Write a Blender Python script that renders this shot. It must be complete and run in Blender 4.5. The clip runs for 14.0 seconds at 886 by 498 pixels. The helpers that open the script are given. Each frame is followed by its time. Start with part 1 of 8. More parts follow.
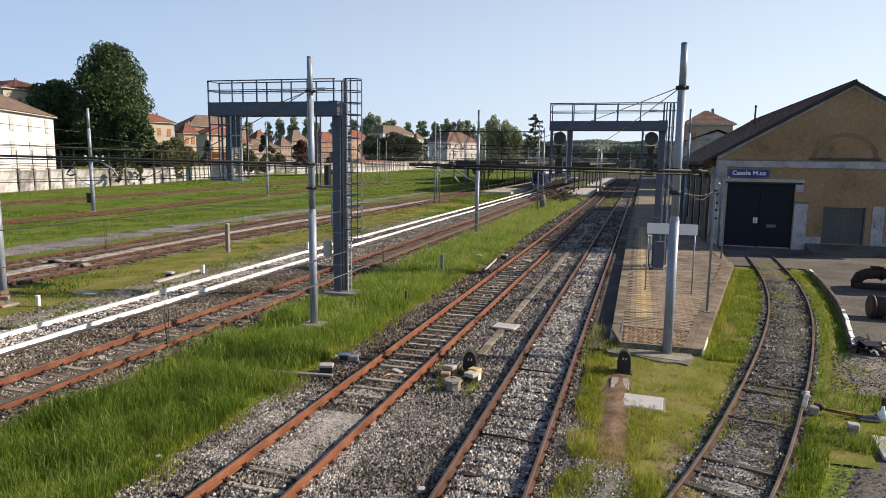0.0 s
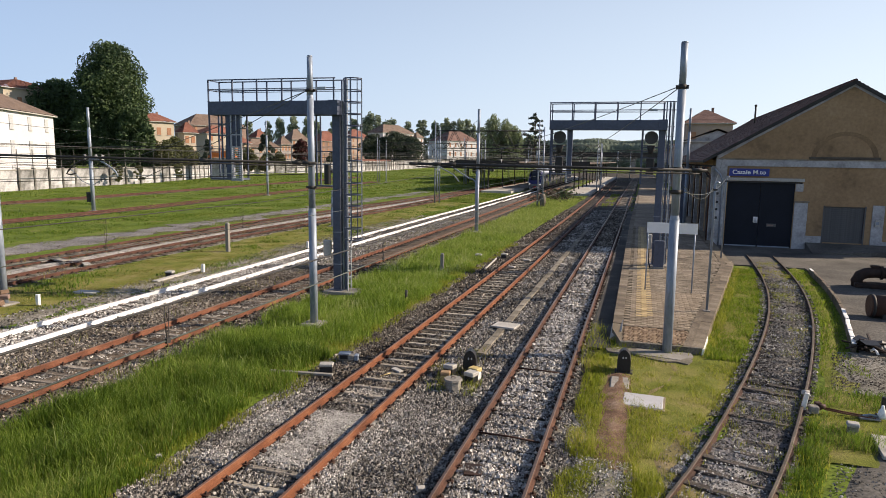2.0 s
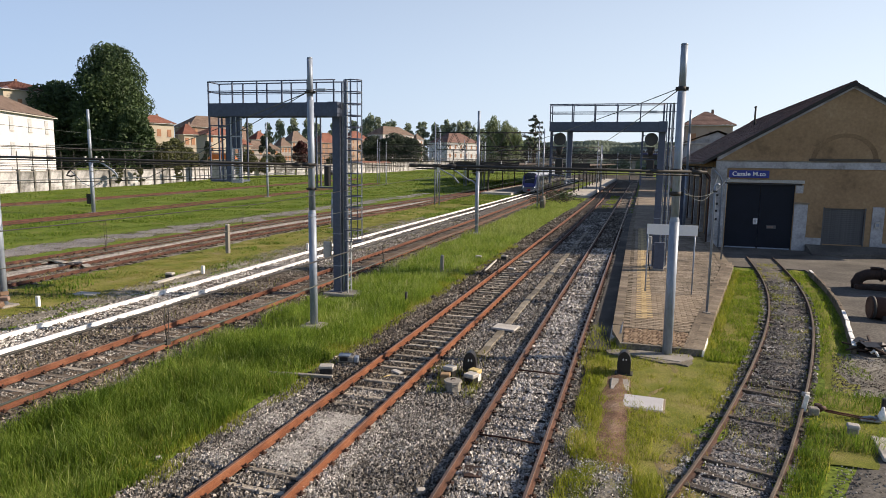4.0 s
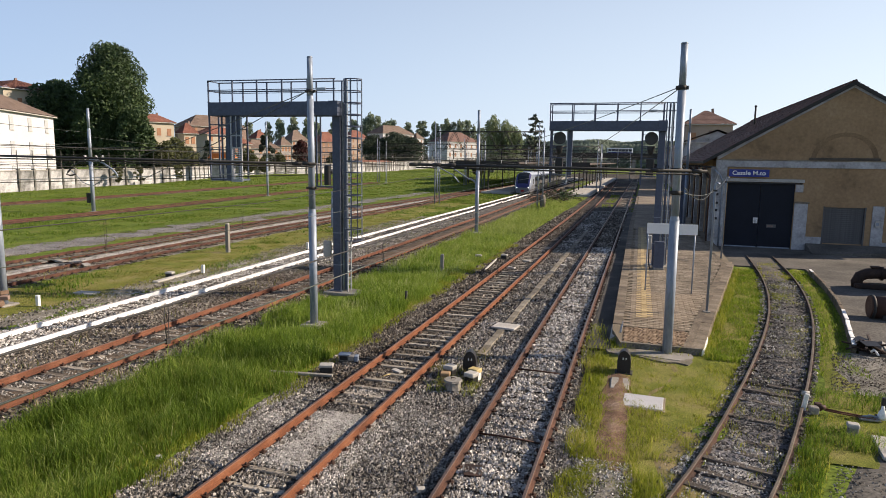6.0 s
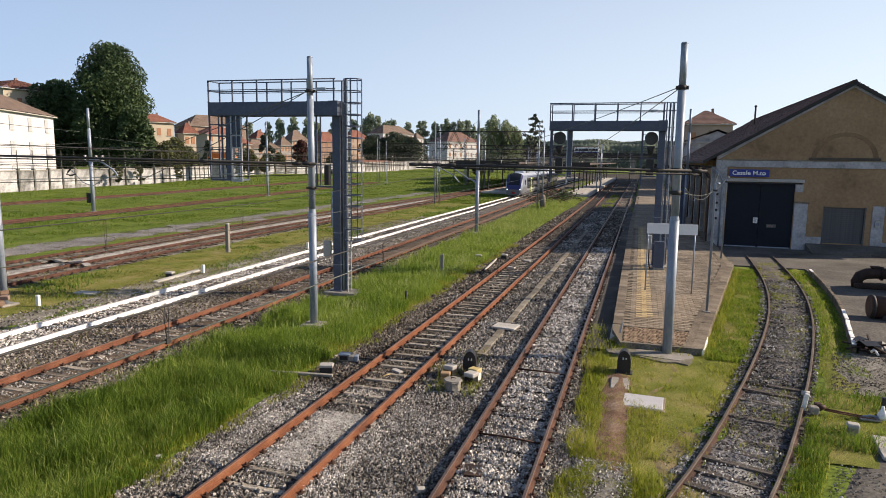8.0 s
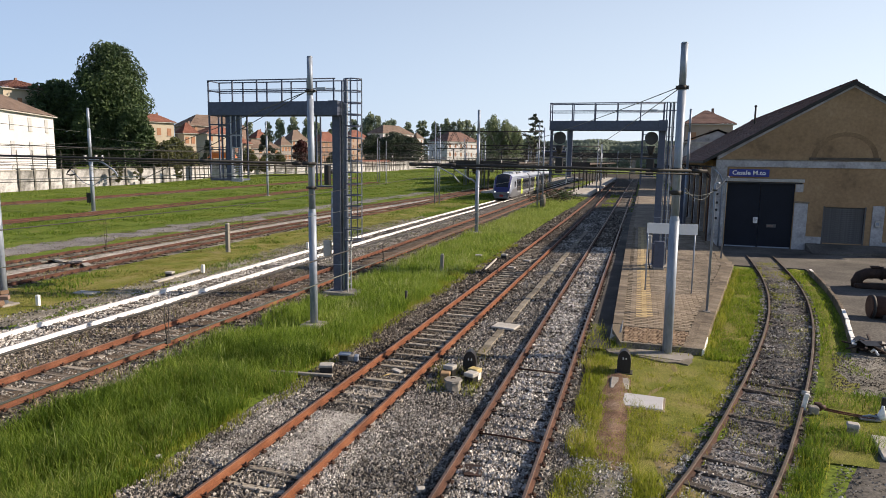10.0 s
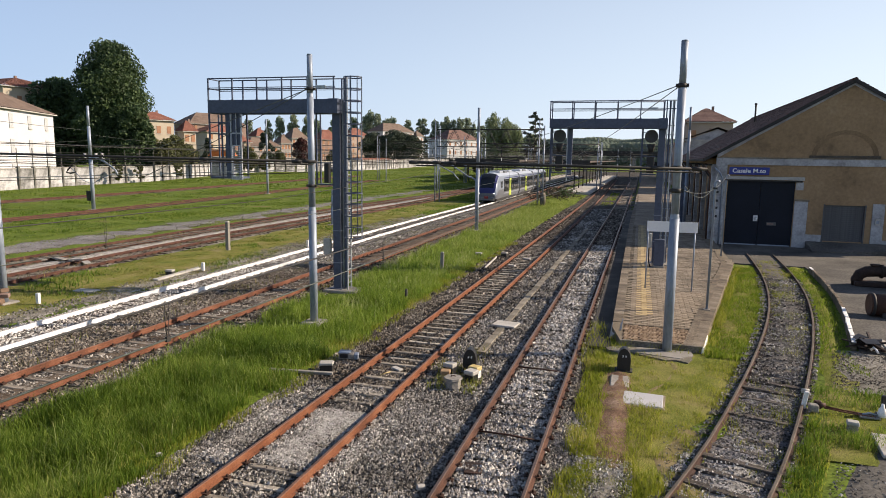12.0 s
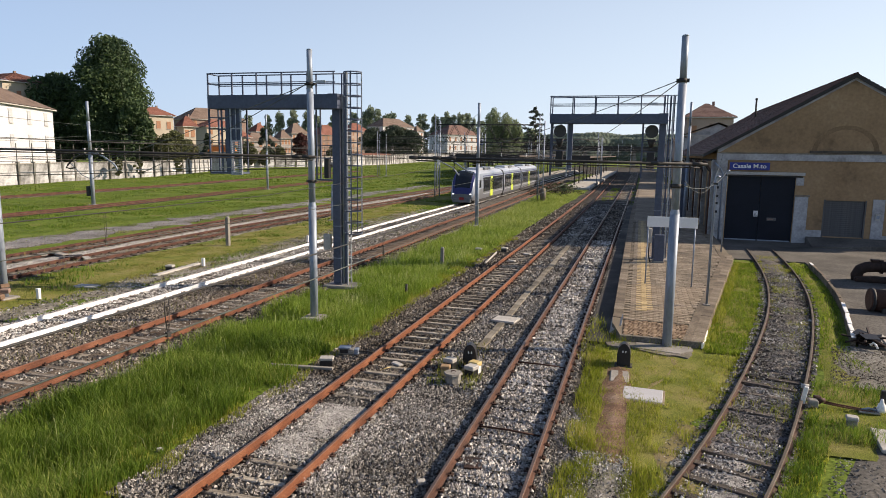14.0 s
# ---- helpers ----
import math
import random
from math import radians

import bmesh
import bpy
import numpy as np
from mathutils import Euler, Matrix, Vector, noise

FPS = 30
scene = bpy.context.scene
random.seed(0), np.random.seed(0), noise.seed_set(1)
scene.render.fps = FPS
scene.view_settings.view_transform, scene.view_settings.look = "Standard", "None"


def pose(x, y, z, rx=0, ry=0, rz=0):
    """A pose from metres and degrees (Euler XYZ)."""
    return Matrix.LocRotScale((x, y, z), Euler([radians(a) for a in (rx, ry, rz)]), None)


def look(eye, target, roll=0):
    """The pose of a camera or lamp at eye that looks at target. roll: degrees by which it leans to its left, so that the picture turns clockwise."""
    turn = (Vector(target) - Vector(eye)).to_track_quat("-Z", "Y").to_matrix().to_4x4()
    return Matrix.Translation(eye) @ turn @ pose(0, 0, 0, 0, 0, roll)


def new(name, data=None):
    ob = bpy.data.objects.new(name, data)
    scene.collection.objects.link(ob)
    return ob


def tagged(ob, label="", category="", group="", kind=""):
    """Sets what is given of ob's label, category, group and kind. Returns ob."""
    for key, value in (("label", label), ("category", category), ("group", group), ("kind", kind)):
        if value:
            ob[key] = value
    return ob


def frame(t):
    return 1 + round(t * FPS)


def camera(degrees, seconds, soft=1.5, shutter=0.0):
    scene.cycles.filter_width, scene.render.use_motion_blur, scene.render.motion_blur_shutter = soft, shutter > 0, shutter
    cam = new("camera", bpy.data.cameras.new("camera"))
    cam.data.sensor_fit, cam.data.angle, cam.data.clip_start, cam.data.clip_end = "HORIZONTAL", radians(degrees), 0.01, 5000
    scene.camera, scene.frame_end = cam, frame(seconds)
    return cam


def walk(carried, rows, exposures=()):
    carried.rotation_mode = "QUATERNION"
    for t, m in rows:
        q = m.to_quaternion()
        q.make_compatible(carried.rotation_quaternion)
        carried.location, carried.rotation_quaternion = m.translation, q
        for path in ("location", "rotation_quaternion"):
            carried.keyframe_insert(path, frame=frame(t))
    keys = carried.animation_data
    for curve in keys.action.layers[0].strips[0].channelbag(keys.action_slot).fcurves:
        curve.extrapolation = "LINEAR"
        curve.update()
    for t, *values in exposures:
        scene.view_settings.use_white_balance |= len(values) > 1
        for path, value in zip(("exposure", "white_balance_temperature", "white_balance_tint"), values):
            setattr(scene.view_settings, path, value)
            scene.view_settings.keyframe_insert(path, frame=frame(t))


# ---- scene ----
# Railway yard beside a goods shed, seen from a footbridge: tracks run along +y, x to the right.
EYE = (0.0, 0.0, 5.8355)
YAW, PITCH, ROLL = 0.29277, 0.13605, 0.8214

cam = camera(68.18, 14.0, soft=0.6)


def aim(drop):
    """The camera's pose, tilted further down by drop radians."""
    a = PITCH + drop
    way = Vector((-math.sin(YAW) * math.cos(a), math.cos(YAW) * math.cos(a), -math.sin(a)))
    return look(EYE, Vector(EYE) + way * 10, ROLL)


SWAY = [(0.0, 0.0), (0.5, 0.3), (1.0, 2.6), (1.5, 0.2), (2.0, 1.4), (2.5, 0.1), (3.0, -1.6), (5.5, -1.6), (6.0, 0.0),
        (6.5, 1.5), (7.0, 4.0), (7.5, 3.1), (8.0, 0.1), (10.5, 0.6), (11.0, 1.5), (11.5, 1.6), (12.0, 3.8),
        (12.5, 12.0), (13.0, 12.1), (13.5, 12.3), (14.0, 12.0)]
walk(cam, [(t, aim(s / 1158.0)) for t, s in SWAY], exposures=[(0.0, 0.59, 6500, 17.2), (14.0, 0.59, 6500, 17.2)])

# ---- world and sun ----
SUN = Vector((1.67, 0.69, 1.0)).normalized()
world = bpy.data.worlds.new("sky")
scene.world = world
world.use_nodes = True
wn = world.node_tree.nodes
sky = wn.new("ShaderNodeTexSky")
sky.sky_type = "NISHITA"
sky.sun_disc = False
sky.sun_elevation = math.asin(SUN.z)
sky.sun_rotation = math.atan2(SUN.x, SUN.y)
sky.air_density, sky.dust_density, sky.ozone_density = 1.1, 0.2, 1.6
sky.altitude = 900
wn["Background"].inputs[1].default_value = 0.108
cool = wn.new("ShaderNodeVectorMath")
cool.operation = "MULTIPLY"
cool.inputs[1].default_value = (0.66, 0.645, 0.695)
world.node_tree.links.new(sky.outputs[0], cool.inputs[0])
haze = wn.new("ShaderNodeMix")
haze.data_type = "RGBA"
# thin spring haze: thickest at the horizon and whiter towards the sun
where = wn.new("ShaderNodeTexCoord")
parts = wn.new("ShaderNodeSeparateXYZ")
world.node_tree.links.new(where.outputs["Generated"], parts.inputs[0])
thick = wn.new("ShaderNodeMapRange")
for socket, value in zip(("From Min", "From Max", "To Min", "To Max"), (0.0, 0.6, 0.86, 0.08)):
    thick.inputs[socket].default_value = value
world.node_tree.links.new(parts.outputs["Z"], thick.inputs["Value"])
world.node_tree.links.new(thick.outputs[0], haze.inputs[0])
toward = wn.new("ShaderNodeVectorMath")
toward.operation = "DOT_PRODUCT"
toward.inputs[1].default_value = SUN
world.node_tree.links.new(where.outputs["Generated"], toward.inputs[0])
near_sun = wn.new("ShaderNodeMapRange")
near_sun.inputs["From Min"].default_value, near_sun.inputs["From Max"].default_value = -0.45, 0.75
world.node_tree.links.new(toward.outputs["Value"], near_sun.inputs["Value"])
veil = wn.new("ShaderNodeMix")
veil.data_type = "RGBA"
veil.inputs[6].default_value, veil.inputs[7].default_value = (2.75, 3.95, 5.5, 1), (5.9, 6.8, 6.95, 1)
world.node_tree.links.new(near_sun.outputs[0], veil.inputs[0])
world.node_tree.links.new(veil.outputs[2], haze.inputs[7])
world.node_tree.links.new(cool.outputs[0], haze.inputs[6])
world.node_tree.links.new(haze.outputs[2], wn["Background"].inputs[0])
sun = new("sun", bpy.data.lights.new("sun", "SUN"))
sun.data.energy, sun.data.angle, sun.data.color = 5.2, radians(0.5), (1.0, 0.865, 0.655)
sun.matrix_world = look((60, 40, 60), Vector((60, 40, 60)) - SUN)


# ---- materials ----
def surface(name, cols, scale=1.0, rough=0.8, metal=0.0, bump=0.3, fine=14.0, vary=0.25, island=0.0, each=0.0,
            spread=0.0, stretch=(1, 1, 1), spec=0.4, contrast=0.25, bumpdist=0.02):
    """A material of colours mixed by coarse noise and broken by fine noise, in the object's own metres."""
    m = bpy.data.materials.new(name)
    m.use_nodes = True
    nt = m.node_tree
    n, link = nt.nodes, nt.links.new
    bsdf = n["Principled BSDF"]
    co = n.new("ShaderNodeTexCoord")
    mp = n.new("ShaderNodeMapping")
    mp.inputs["Scale"].default_value = stretch
    link(co.outputs["Object"], mp.inputs["Vector"])
    a = n.new("ShaderNodeTexNoise")
    a.inputs["Scale"].default_value, a.inputs["Detail"].default_value, a.inputs["Roughness"].default_value = scale, 5.0, 0.6
    b = n.new("ShaderNodeTexNoise")
    b.inputs["Scale"].default_value, b.inputs["Detail"].default_value = scale * fine, 3.0
    link(mp.outputs[0], a.inputs["Vector"])
    link(mp.outputs[0], b.inputs["Vector"])
    ramp = n.new("ShaderNodeValToRGB")
    els = ramp.color_ramp.elements
    k = len(cols)
    while len(els) < k:
        els.new(0.5)
    for i, c in enumerate(cols):
        els[i].position = 0.5 + (i / (k - 1) - 0.5) * contrast * 2 if k > 1 else 0.5
        els[i].color = (*c, 1)
    fac = a.outputs["Fac"]
    if island or each:
        src = n.new("ShaderNodeNewGeometry").outputs["Random Per Island"] if island else n.new("ShaderNodeObjectInfo").outputs["Random"]
        mul = n.new("ShaderNodeMath")
        mul.operation = "MULTIPLY_ADD"
        mul.inputs[1].default_value = island or each
        mul.inputs[2].default_value = -(island or each) / 2
        link(src, mul.inputs[0])
        add = n.new("ShaderNodeMath")
        link(mul.outputs[0], add.inputs[0])
        link(fac, add.inputs[1])
        fac = add.outputs[0]
    link(fac, ramp.inputs["Fac"])
    lo = n.new("ShaderNodeMapRange")
    lo.inputs["From Min"].default_value, lo.inputs["From Max"].default_value = 0.3, 0.7
    lo.inputs["To Min"].default_value, lo.inputs["To Max"].default_value = 1 - vary, 1 + vary
    link(b.outputs["Fac"], lo.inputs["Value"])
    mix = n.new("ShaderNodeVectorMath")
    mix.operation = "SCALE"
    link(ramp.outputs["Color"], mix.inputs[0])
    link(lo.outputs[0], mix.inputs["Scale"])
    link(mix.outputs[0], bsdf.inputs["Base Color"])
    bsdf.inputs["Roughness"].default_value = rough
    bsdf.inputs["Metallic"].default_value = metal
    bsdf.inputs["Specular IOR Level"].default_value = spec
    if bump:
        bp = n.new("ShaderNodeBump")
        bp.inputs["Strength"].default_value, bp.inputs["Distance"].default_value = bump, bumpdist
        link(b.outputs["Fac"], bp.inputs["Height"])
        link(bp.outputs[0], bsdf.inputs["Normal"])
    if spread:
        rr = n.new("ShaderNodeMapRange")
        rr.inputs["To Min"].default_value, rr.inputs["To Max"].default_value = max(rough - spread, 0.02), min(rough + spread, 1)
        link(a.outputs["Fac"], rr.inputs["Value"])
        link(rr.outputs[0], bsdf.inputs["Roughness"])
    return m


def glow_free_glass(name, col, rough=0.05):
    m = surface(name, [col, tuple(c * 1.3 for c in col)], 0.4, rough, 0.0, 0.0, vary=0.05, spec=0.5)
    return m


def foliage(name, cols, scale=0.3, trans=0.25, island=0.9, rough=0.6, contrast=0.4):
    """Leaf or grass: part of the light comes through."""
    m = surface(name, cols, scale, rough, 0.0, 0.0, vary=0.2, island=island, spec=0.25, contrast=contrast)
    nt = m.node_tree
    n, link = nt.nodes, nt.links.new
    bsdf = n["Principled BSDF"]
    col = bsdf.inputs["Base Color"].links[0].from_socket
    tr = n.new("ShaderNodeBsdfTranslucent")
    link(col, tr.inputs["Color"])
    mx = n.new("ShaderNodeMixShader")
    mx.inputs[0].default_value = trans
    link(bsdf.outputs[0], mx.inputs[1])
    link(tr.outputs[0], mx.inputs[2])
    link(mx.outputs[0], n["Material Output"].inputs["Surface"])
    return m


GRASS = surface("meadow", [(0.055, 0.08, 0.014), (0.085, 0.125, 0.016), (0.115, 0.155, 0.022), (0.15, 0.13, 0.05)], 0.30, 0.9, 0, 0.8, 30, 0.5, contrast=0.22, spec=0.1)
BALLAST = surface("ballast_bed", [(0.055, 0.05, 0.044), (0.11, 0.10, 0.09), (0.19, 0.175, 0.155)], 0.55, 0.92, 0, 1.0, 26, 0.75, contrast=0.25, spec=0.15, bumpdist=0.05)
STONE = surface("ballast_stone", [(0.032, 0.029, 0.026), (0.11, 0.102, 0.090), (0.24, 0.224, 0.20), (0.48, 0.46, 0.425)], 0.5, 0.88, 0, 0.3, 60, 0.25, island=0.6, contrast=0.36, spec=0.2)
STONEBROWN = surface("oily_ballast_stone", [(0.024, 0.020, 0.016), (0.075, 0.063, 0.050), (0.158, 0.138, 0.113), (0.34, 0.31, 0.27)], 0.5, 0.88, 0, 0.3, 60, 0.25, island=0.6, contrast=0.36, spec=0.2)
BALLASTDARK = surface("oily_ballast_bed", [(0.022, 0.019, 0.016), (0.050, 0.044, 0.037), (0.105, 0.094, 0.080)], 0.55, 0.92, 0, 1.0, 26, 0.75, contrast=0.25, spec=0.15, bumpdist=0.05)
STONEPALE = surface("pale_ballast_stone", [(0.05, 0.046, 0.042), (0.22, 0.205, 0.185), (0.42, 0.40, 0.37), (0.66, 0.64, 0.60)], 0.5, 0.88, 0, 0.3, 60, 0.25, island=0.7, contrast=0.36, spec=0.2)
GRAVELGREY = surface("fine_grey_gravel", [(0.10, 0.095, 0.095), (0.19, 0.182, 0.18), (0.29, 0.28, 0.275)], 0.5, 0.95, 0, 1.0, 40, 0.6, contrast=0.25, spec=0.1, bumpdist=0.04)
DIRT = surface("gravel_dirt", [(0.11, 0.10, 0.08), (0.19, 0.178, 0.15), (0.30, 0.285, 0.25)], 0.5, 0.95, 0, 0.8, 30, 0.5, contrast=0.25, spec=0.1)
YARD = surface("worn_yard_asphalt", [(0.030, 0.029, 0.027), (0.082, 0.077, 0.069), (0.128, 0.119, 0.105), (0.19, 0.178, 0.158)], 0.28, 0.92, 0, 0.6, 45, 0.35, contrast=0.27, spec=0.15)
ASPHALT = surface("asphalt", [(0.024, 0.023, 0.022), (0.055, 0.052, 0.047), (0.145, 0.132, 0.112)], 0.4, 0.88, 0, 0.5, 60, 0.3, contrast=0.25, spec=0.25)
RUST = surface("rusty_rail", [(0.105, 0.038, 0.018), (0.175, 0.063, 0.028), (0.235, 0.100, 0.050)], 1.4, 0.75, 0.15, 0.5, 25, 0.25, spread=0.1, contrast=0.2)
RUSTD = surface("deep_rust_rail", [(0.085, 0.034, 0.020), (0.15, 0.058, 0.031), (0.21, 0.092, 0.053)], 1.4, 0.75, 0.15, 0.5, 25, 0.25, spread=0.1, contrast=0.2)
RUSTB = surface("brown_black_rail", [(0.045, 0.023, 0.016), (0.09, 0.042, 0.027), (0.14, 0.068, 0.042)], 1.4, 0.75, 0.15, 0.5, 25, 0.25, spread=0.1, contrast=0.2)
RUSTYARD = surface("dark_red_rail_rust", [(0.045, 0.020, 0.014), (0.080, 0.034, 0.023), (0.12, 0.056, 0.038)], 1.4, 0.8, 0.1, 0.5, 25, 0.3, contrast=0.2)
RUSTMID = surface("brown_rail_rust", [(0.075, 0.031, 0.019), (0.13, 0.052, 0.029), (0.185, 0.084, 0.049)], 1.4, 0.75, 0.15, 0.5, 25, 0.25, spread=0.1, contrast=0.2)
RUSTDARK = surface("dark_rust", [(0.034, 0.017, 0.012), (0.062, 0.029, 0.019), (0.095, 0.049, 0.032)], 1.2, 0.7, 0.2, 0.4, 25, 0.3)
RUSTBLACK = surface("blackened_rust", [(0.012, 0.009, 0.008), (0.032, 0.019, 0.014), (0.075, 0.038, 0.026)], 2.2, 0.75, 0.2, 0.6, 14, 0.4, contrast=0.28)
SHINY = surface("polished_rail", [(0.42, 0.40, 0.37), (0.60, 0.57, 0.53)], 0.6, 0.38, 1.0, 0.05, 30, 0.1, spread=0.06)
SIDINGRAIL = surface("olive_brown_rail", [(0.055, 0.043, 0.033), (0.095, 0.076, 0.058), (0.15, 0.127, 0.10)], 1.4, 0.7, 0.2, 0.4, 25, 0.25, contrast=0.2)
GRIT = surface("pale_fine_grit", [(0.13, 0.123, 0.112), (0.34, 0.328, 0.305), (0.53, 0.515, 0.485)], 3.2, 0.95, 0, 1.0, 26, 0.8, contrast=0.25, spec=0.1, bumpdist=0.04)
TURF = surface("thin_yellow_turf", [(0.070, 0.085, 0.016), (0.13, 0.145, 0.026), (0.185, 0.175, 0.052), (0.25, 0.20, 0.105)], 0.7, 0.95, 0, 0.5, 75, 0.6, contrast=0.22, spec=0.1, bumpdist=0.04)
REDSOIL = surface("reddish_earth", [(0.085, 0.054, 0.038), (0.16, 0.102, 0.068), (0.25, 0.185, 0.14)], 2.0, 0.95, 0, 0.9, 16, 0.5, contrast=0.25, spec=0.1)
DRYEARTH = surface("dry_tan_earth", [(0.10, 0.10, 0.030), (0.165, 0.14, 0.062), (0.21, 0.168, 0.092), (0.29, 0.25, 0.19)], 1.3, 0.95, 0, 0.6, 60, 0.6, contrast=0.3, spec=0.1)
SOIL = surface("brown_soil", [(0.045, 0.033, 0.024), (0.10, 0.076, 0.055), (0.175, 0.143, 0.11)], 0.8, 0.95, 0, 0.9, 30, 0.5, contrast=0.25, spec=0.1)
RUSTHEAD = surface("dull_rust_rail_head", [(0.085, 0.045, 0.030), (0.14, 0.074, 0.049), (0.20, 0.12, 0.083)], 1.1, 0.7, 0.1, 0.2, 25, 0.25, spread=0.1, contrast=0.25)
WORN = surface("worn_rail_head", [(0.13, 0.085, 0.064), (0.23, 0.155, 0.12)], 0.5, 0.45, 0.7, 0.1, 30, 0.2, spread=0.1)
SLEEPER = surface("weathered_oak", [(0.13, 0.112, 0.085), (0.27, 0.238, 0.19), (0.41, 0.37, 0.305)], 1.0, 0.9, 0, 0.8, 18, 0.35, each=0.5, stretch=(0.6, 6, 6), contrast=0.3)
SLEEPERMID = surface("brown_oak", [(0.11, 0.09, 0.070), (0.22, 0.187, 0.148), (0.33, 0.29, 0.235)], 1.0, 0.9, 0, 0.8, 18, 0.35, each=0.5, stretch=(0.6, 6, 6), contrast=0.3)
SLEEPERDARK = surface("tarred_oak", [(0.035, 0.030, 0.026), (0.075, 0.062, 0.05), (0.13, 0.11, 0.09)], 1.0, 0.9, 0, 0.8, 18, 0.35, each=0.5, stretch=(0.6, 6, 6), contrast=0.3)
CLIP = surface("iron_fastener", [(0.035, 0.020, 0.015), (0.075, 0.038, 0.025)], 3, 0.8, 0.2, 0.3)
GALV = surface("galvanised_steel", [(0.17, 0.20, 0.25), (0.24, 0.28, 0.34), (0.31, 0.35, 0.41)], 1.5, 0.5, 0.25, 0.1, 12, 0.12, spread=0.12, stretch=(1, 1, 0.3))
STEEL = surface("blue_grey_paint", [(0.048, 0.060, 0.092), (0.072, 0.088, 0.130), (0.092, 0.108, 0.152)], 0.9, 0.55, 0.2, 0.1, 10, 0.12, spread=0.1)
STEELLIGHT = surface("galvanised_mesh", [(0.30, 0.32, 0.34), (0.42, 0.44, 0.46)], 1.5, 0.5, 0.5, 0.1)
BLACK = surface("black_enamel", [(0.010, 0.010, 0.011), (0.022, 0.022, 0.024)], 2, 0.45, 0, 0.1, spec=0.4)
LENS = surface("signal_glass", [(0.02, 0.02, 0.02), (0.03, 0.03, 0.03)], 2, 0.1, 0, 0)
CABLE = surface("black_cable", [(0.018, 0.017, 0.017), (0.035, 0.033, 0.03)], 2, 0.6, 0, 0.1)
WIRE = surface("copper_wire", [(0.05, 0.055, 0.05), (0.10, 0.115, 0.10)], 2, 0.5, 0.4, 0)
CONTACT = surface("worn_contact_wire", [(0.045, 0.055, 0.048), (0.085, 0.098, 0.086)], 2, 0.5, 0.3, 0)
WIREPALE = surface("pale_wire", [(0.25, 0.27, 0.25), (0.38, 0.40, 0.37)], 2, 0.5, 0.4, 0)
CERAMIC = surface("white_ceramic", [(0.60, 0.58, 0.55), (0.72, 0.70, 0.67)], 3, 0.25, 0, 0, spec=0.6)
CONCRETE = surface("concrete", [(0.15, 0.135, 0.115), (0.23, 0.215, 0.19), (0.32, 0.30, 0.27)], 0.9, 0.9, 0, 0.4, 22, 0.22, each=0.15, contrast=0.25)
TROUGH = surface("tan_concrete_lid", [(0.10, 0.085, 0.062), (0.165, 0.145, 0.11), (0.24, 0.215, 0.17)], 0.9, 0.9, 0, 0.4, 22, 0.25, each=0.3, contrast=0.25)
APRON = surface("weedy_stained_concrete", [(0.085, 0.085, 0.045), (0.15, 0.13, 0.105), (0.27, 0.25, 0.215)], 1.4, 0.92, 0, 0.6, 16, 0.35, contrast=0.2)
PALECON = surface("pale_concrete", [(0.28, 0.265, 0.24), (0.38, 0.365, 0.335), (0.47, 0.45, 0.42)], 0.9, 0.9, 0, 0.4, 22, 0.15, each=0.15)
MANHOLE = surface("smooth_grey_cover", [(0.36, 0.36, 0.375), (0.44, 0.44, 0.455)], 1.4, 0.85, 0, 0.15, 20, 0.08)
REDCON = surface("reddish_slab", [(0.10, 0.070, 0.050), (0.175, 0.112, 0.076), (0.25, 0.18, 0.135)], 1.1, 0.95, 0, 0.5, 20, 0.25, each=0.2)
PAVER = surface("buff_paver", [(0.090, 0.068, 0.044), (0.215, 0.168, 0.115), (0.35, 0.285, 0.21)], 0.8, 0.9, 0, 0.5, 14, 0.45, each=0.22, contrast=0.3)
HERRING = surface("brown_paving_brick", [(0.095, 0.058, 0.034), (0.19, 0.128, 0.078), (0.29, 0.215, 0.14)], 1.3, 0.9, 0, 0.5, 14, 0.4, each=0.45, contrast=0.3)
PAVERSET = surface("buff_paver_set", [(0.07, 0.055, 0.038), (0.17, 0.137, 0.098), (0.285, 0.237, 0.18)], 0.45, 0.9, 0, 0.5, 20, 0.4, island=0.35, contrast=0.32)
KERBTAN = surface("dirty_kerb_stone", [(0.065, 0.050, 0.034), (0.135, 0.106, 0.073), (0.23, 0.19, 0.14)], 1.8, 0.9, 0, 0.6, 12, 0.4, each=0.35, contrast=0.3)
YELLOWTILE = surface("faded_yellow_tile", [(0.30, 0.22, 0.11), (0.46, 0.345, 0.17)], 0.9, 0.9, 0, 0.3, 20, 0.25, island=0.4)
MORTAR = surface("joint_sand", [(0.11, 0.088, 0.058), (0.19, 0.155, 0.108)], 1.5, 0.95, 0, 0.4)
RAILWHITE = surface("white_painted_rail", [(0.58, 0.57, 0.55), (0.76, 0.75, 0.73), (0.84, 0.83, 0.81)], 1.5, 0.6, 0, 0.1, 12, 0.08)
WHITEPAINT = surface("flaking_white_paint", [(0.55, 0.54, 0.51), (0.76, 0.75, 0.72), (0.82, 0.81, 0.78)], 2.2, 0.75, 0, 0.2, 9, 0.12)
YELLOW = surface("yellow_paint", [(0.42, 0.32, 0.13), (0.54, 0.42, 0.18)], 3, 0.6, 0, 0.1)
OCHRE = surface("ochre_plaster", [(0.125, 0.084, 0.050), (0.27, 0.178, 0.096), (0.315, 0.211, 0.116), (0.365, 0.258, 0.152)], 0.36, 0.92, 0, 0.25, 16, 0.1, contrast=0.24)
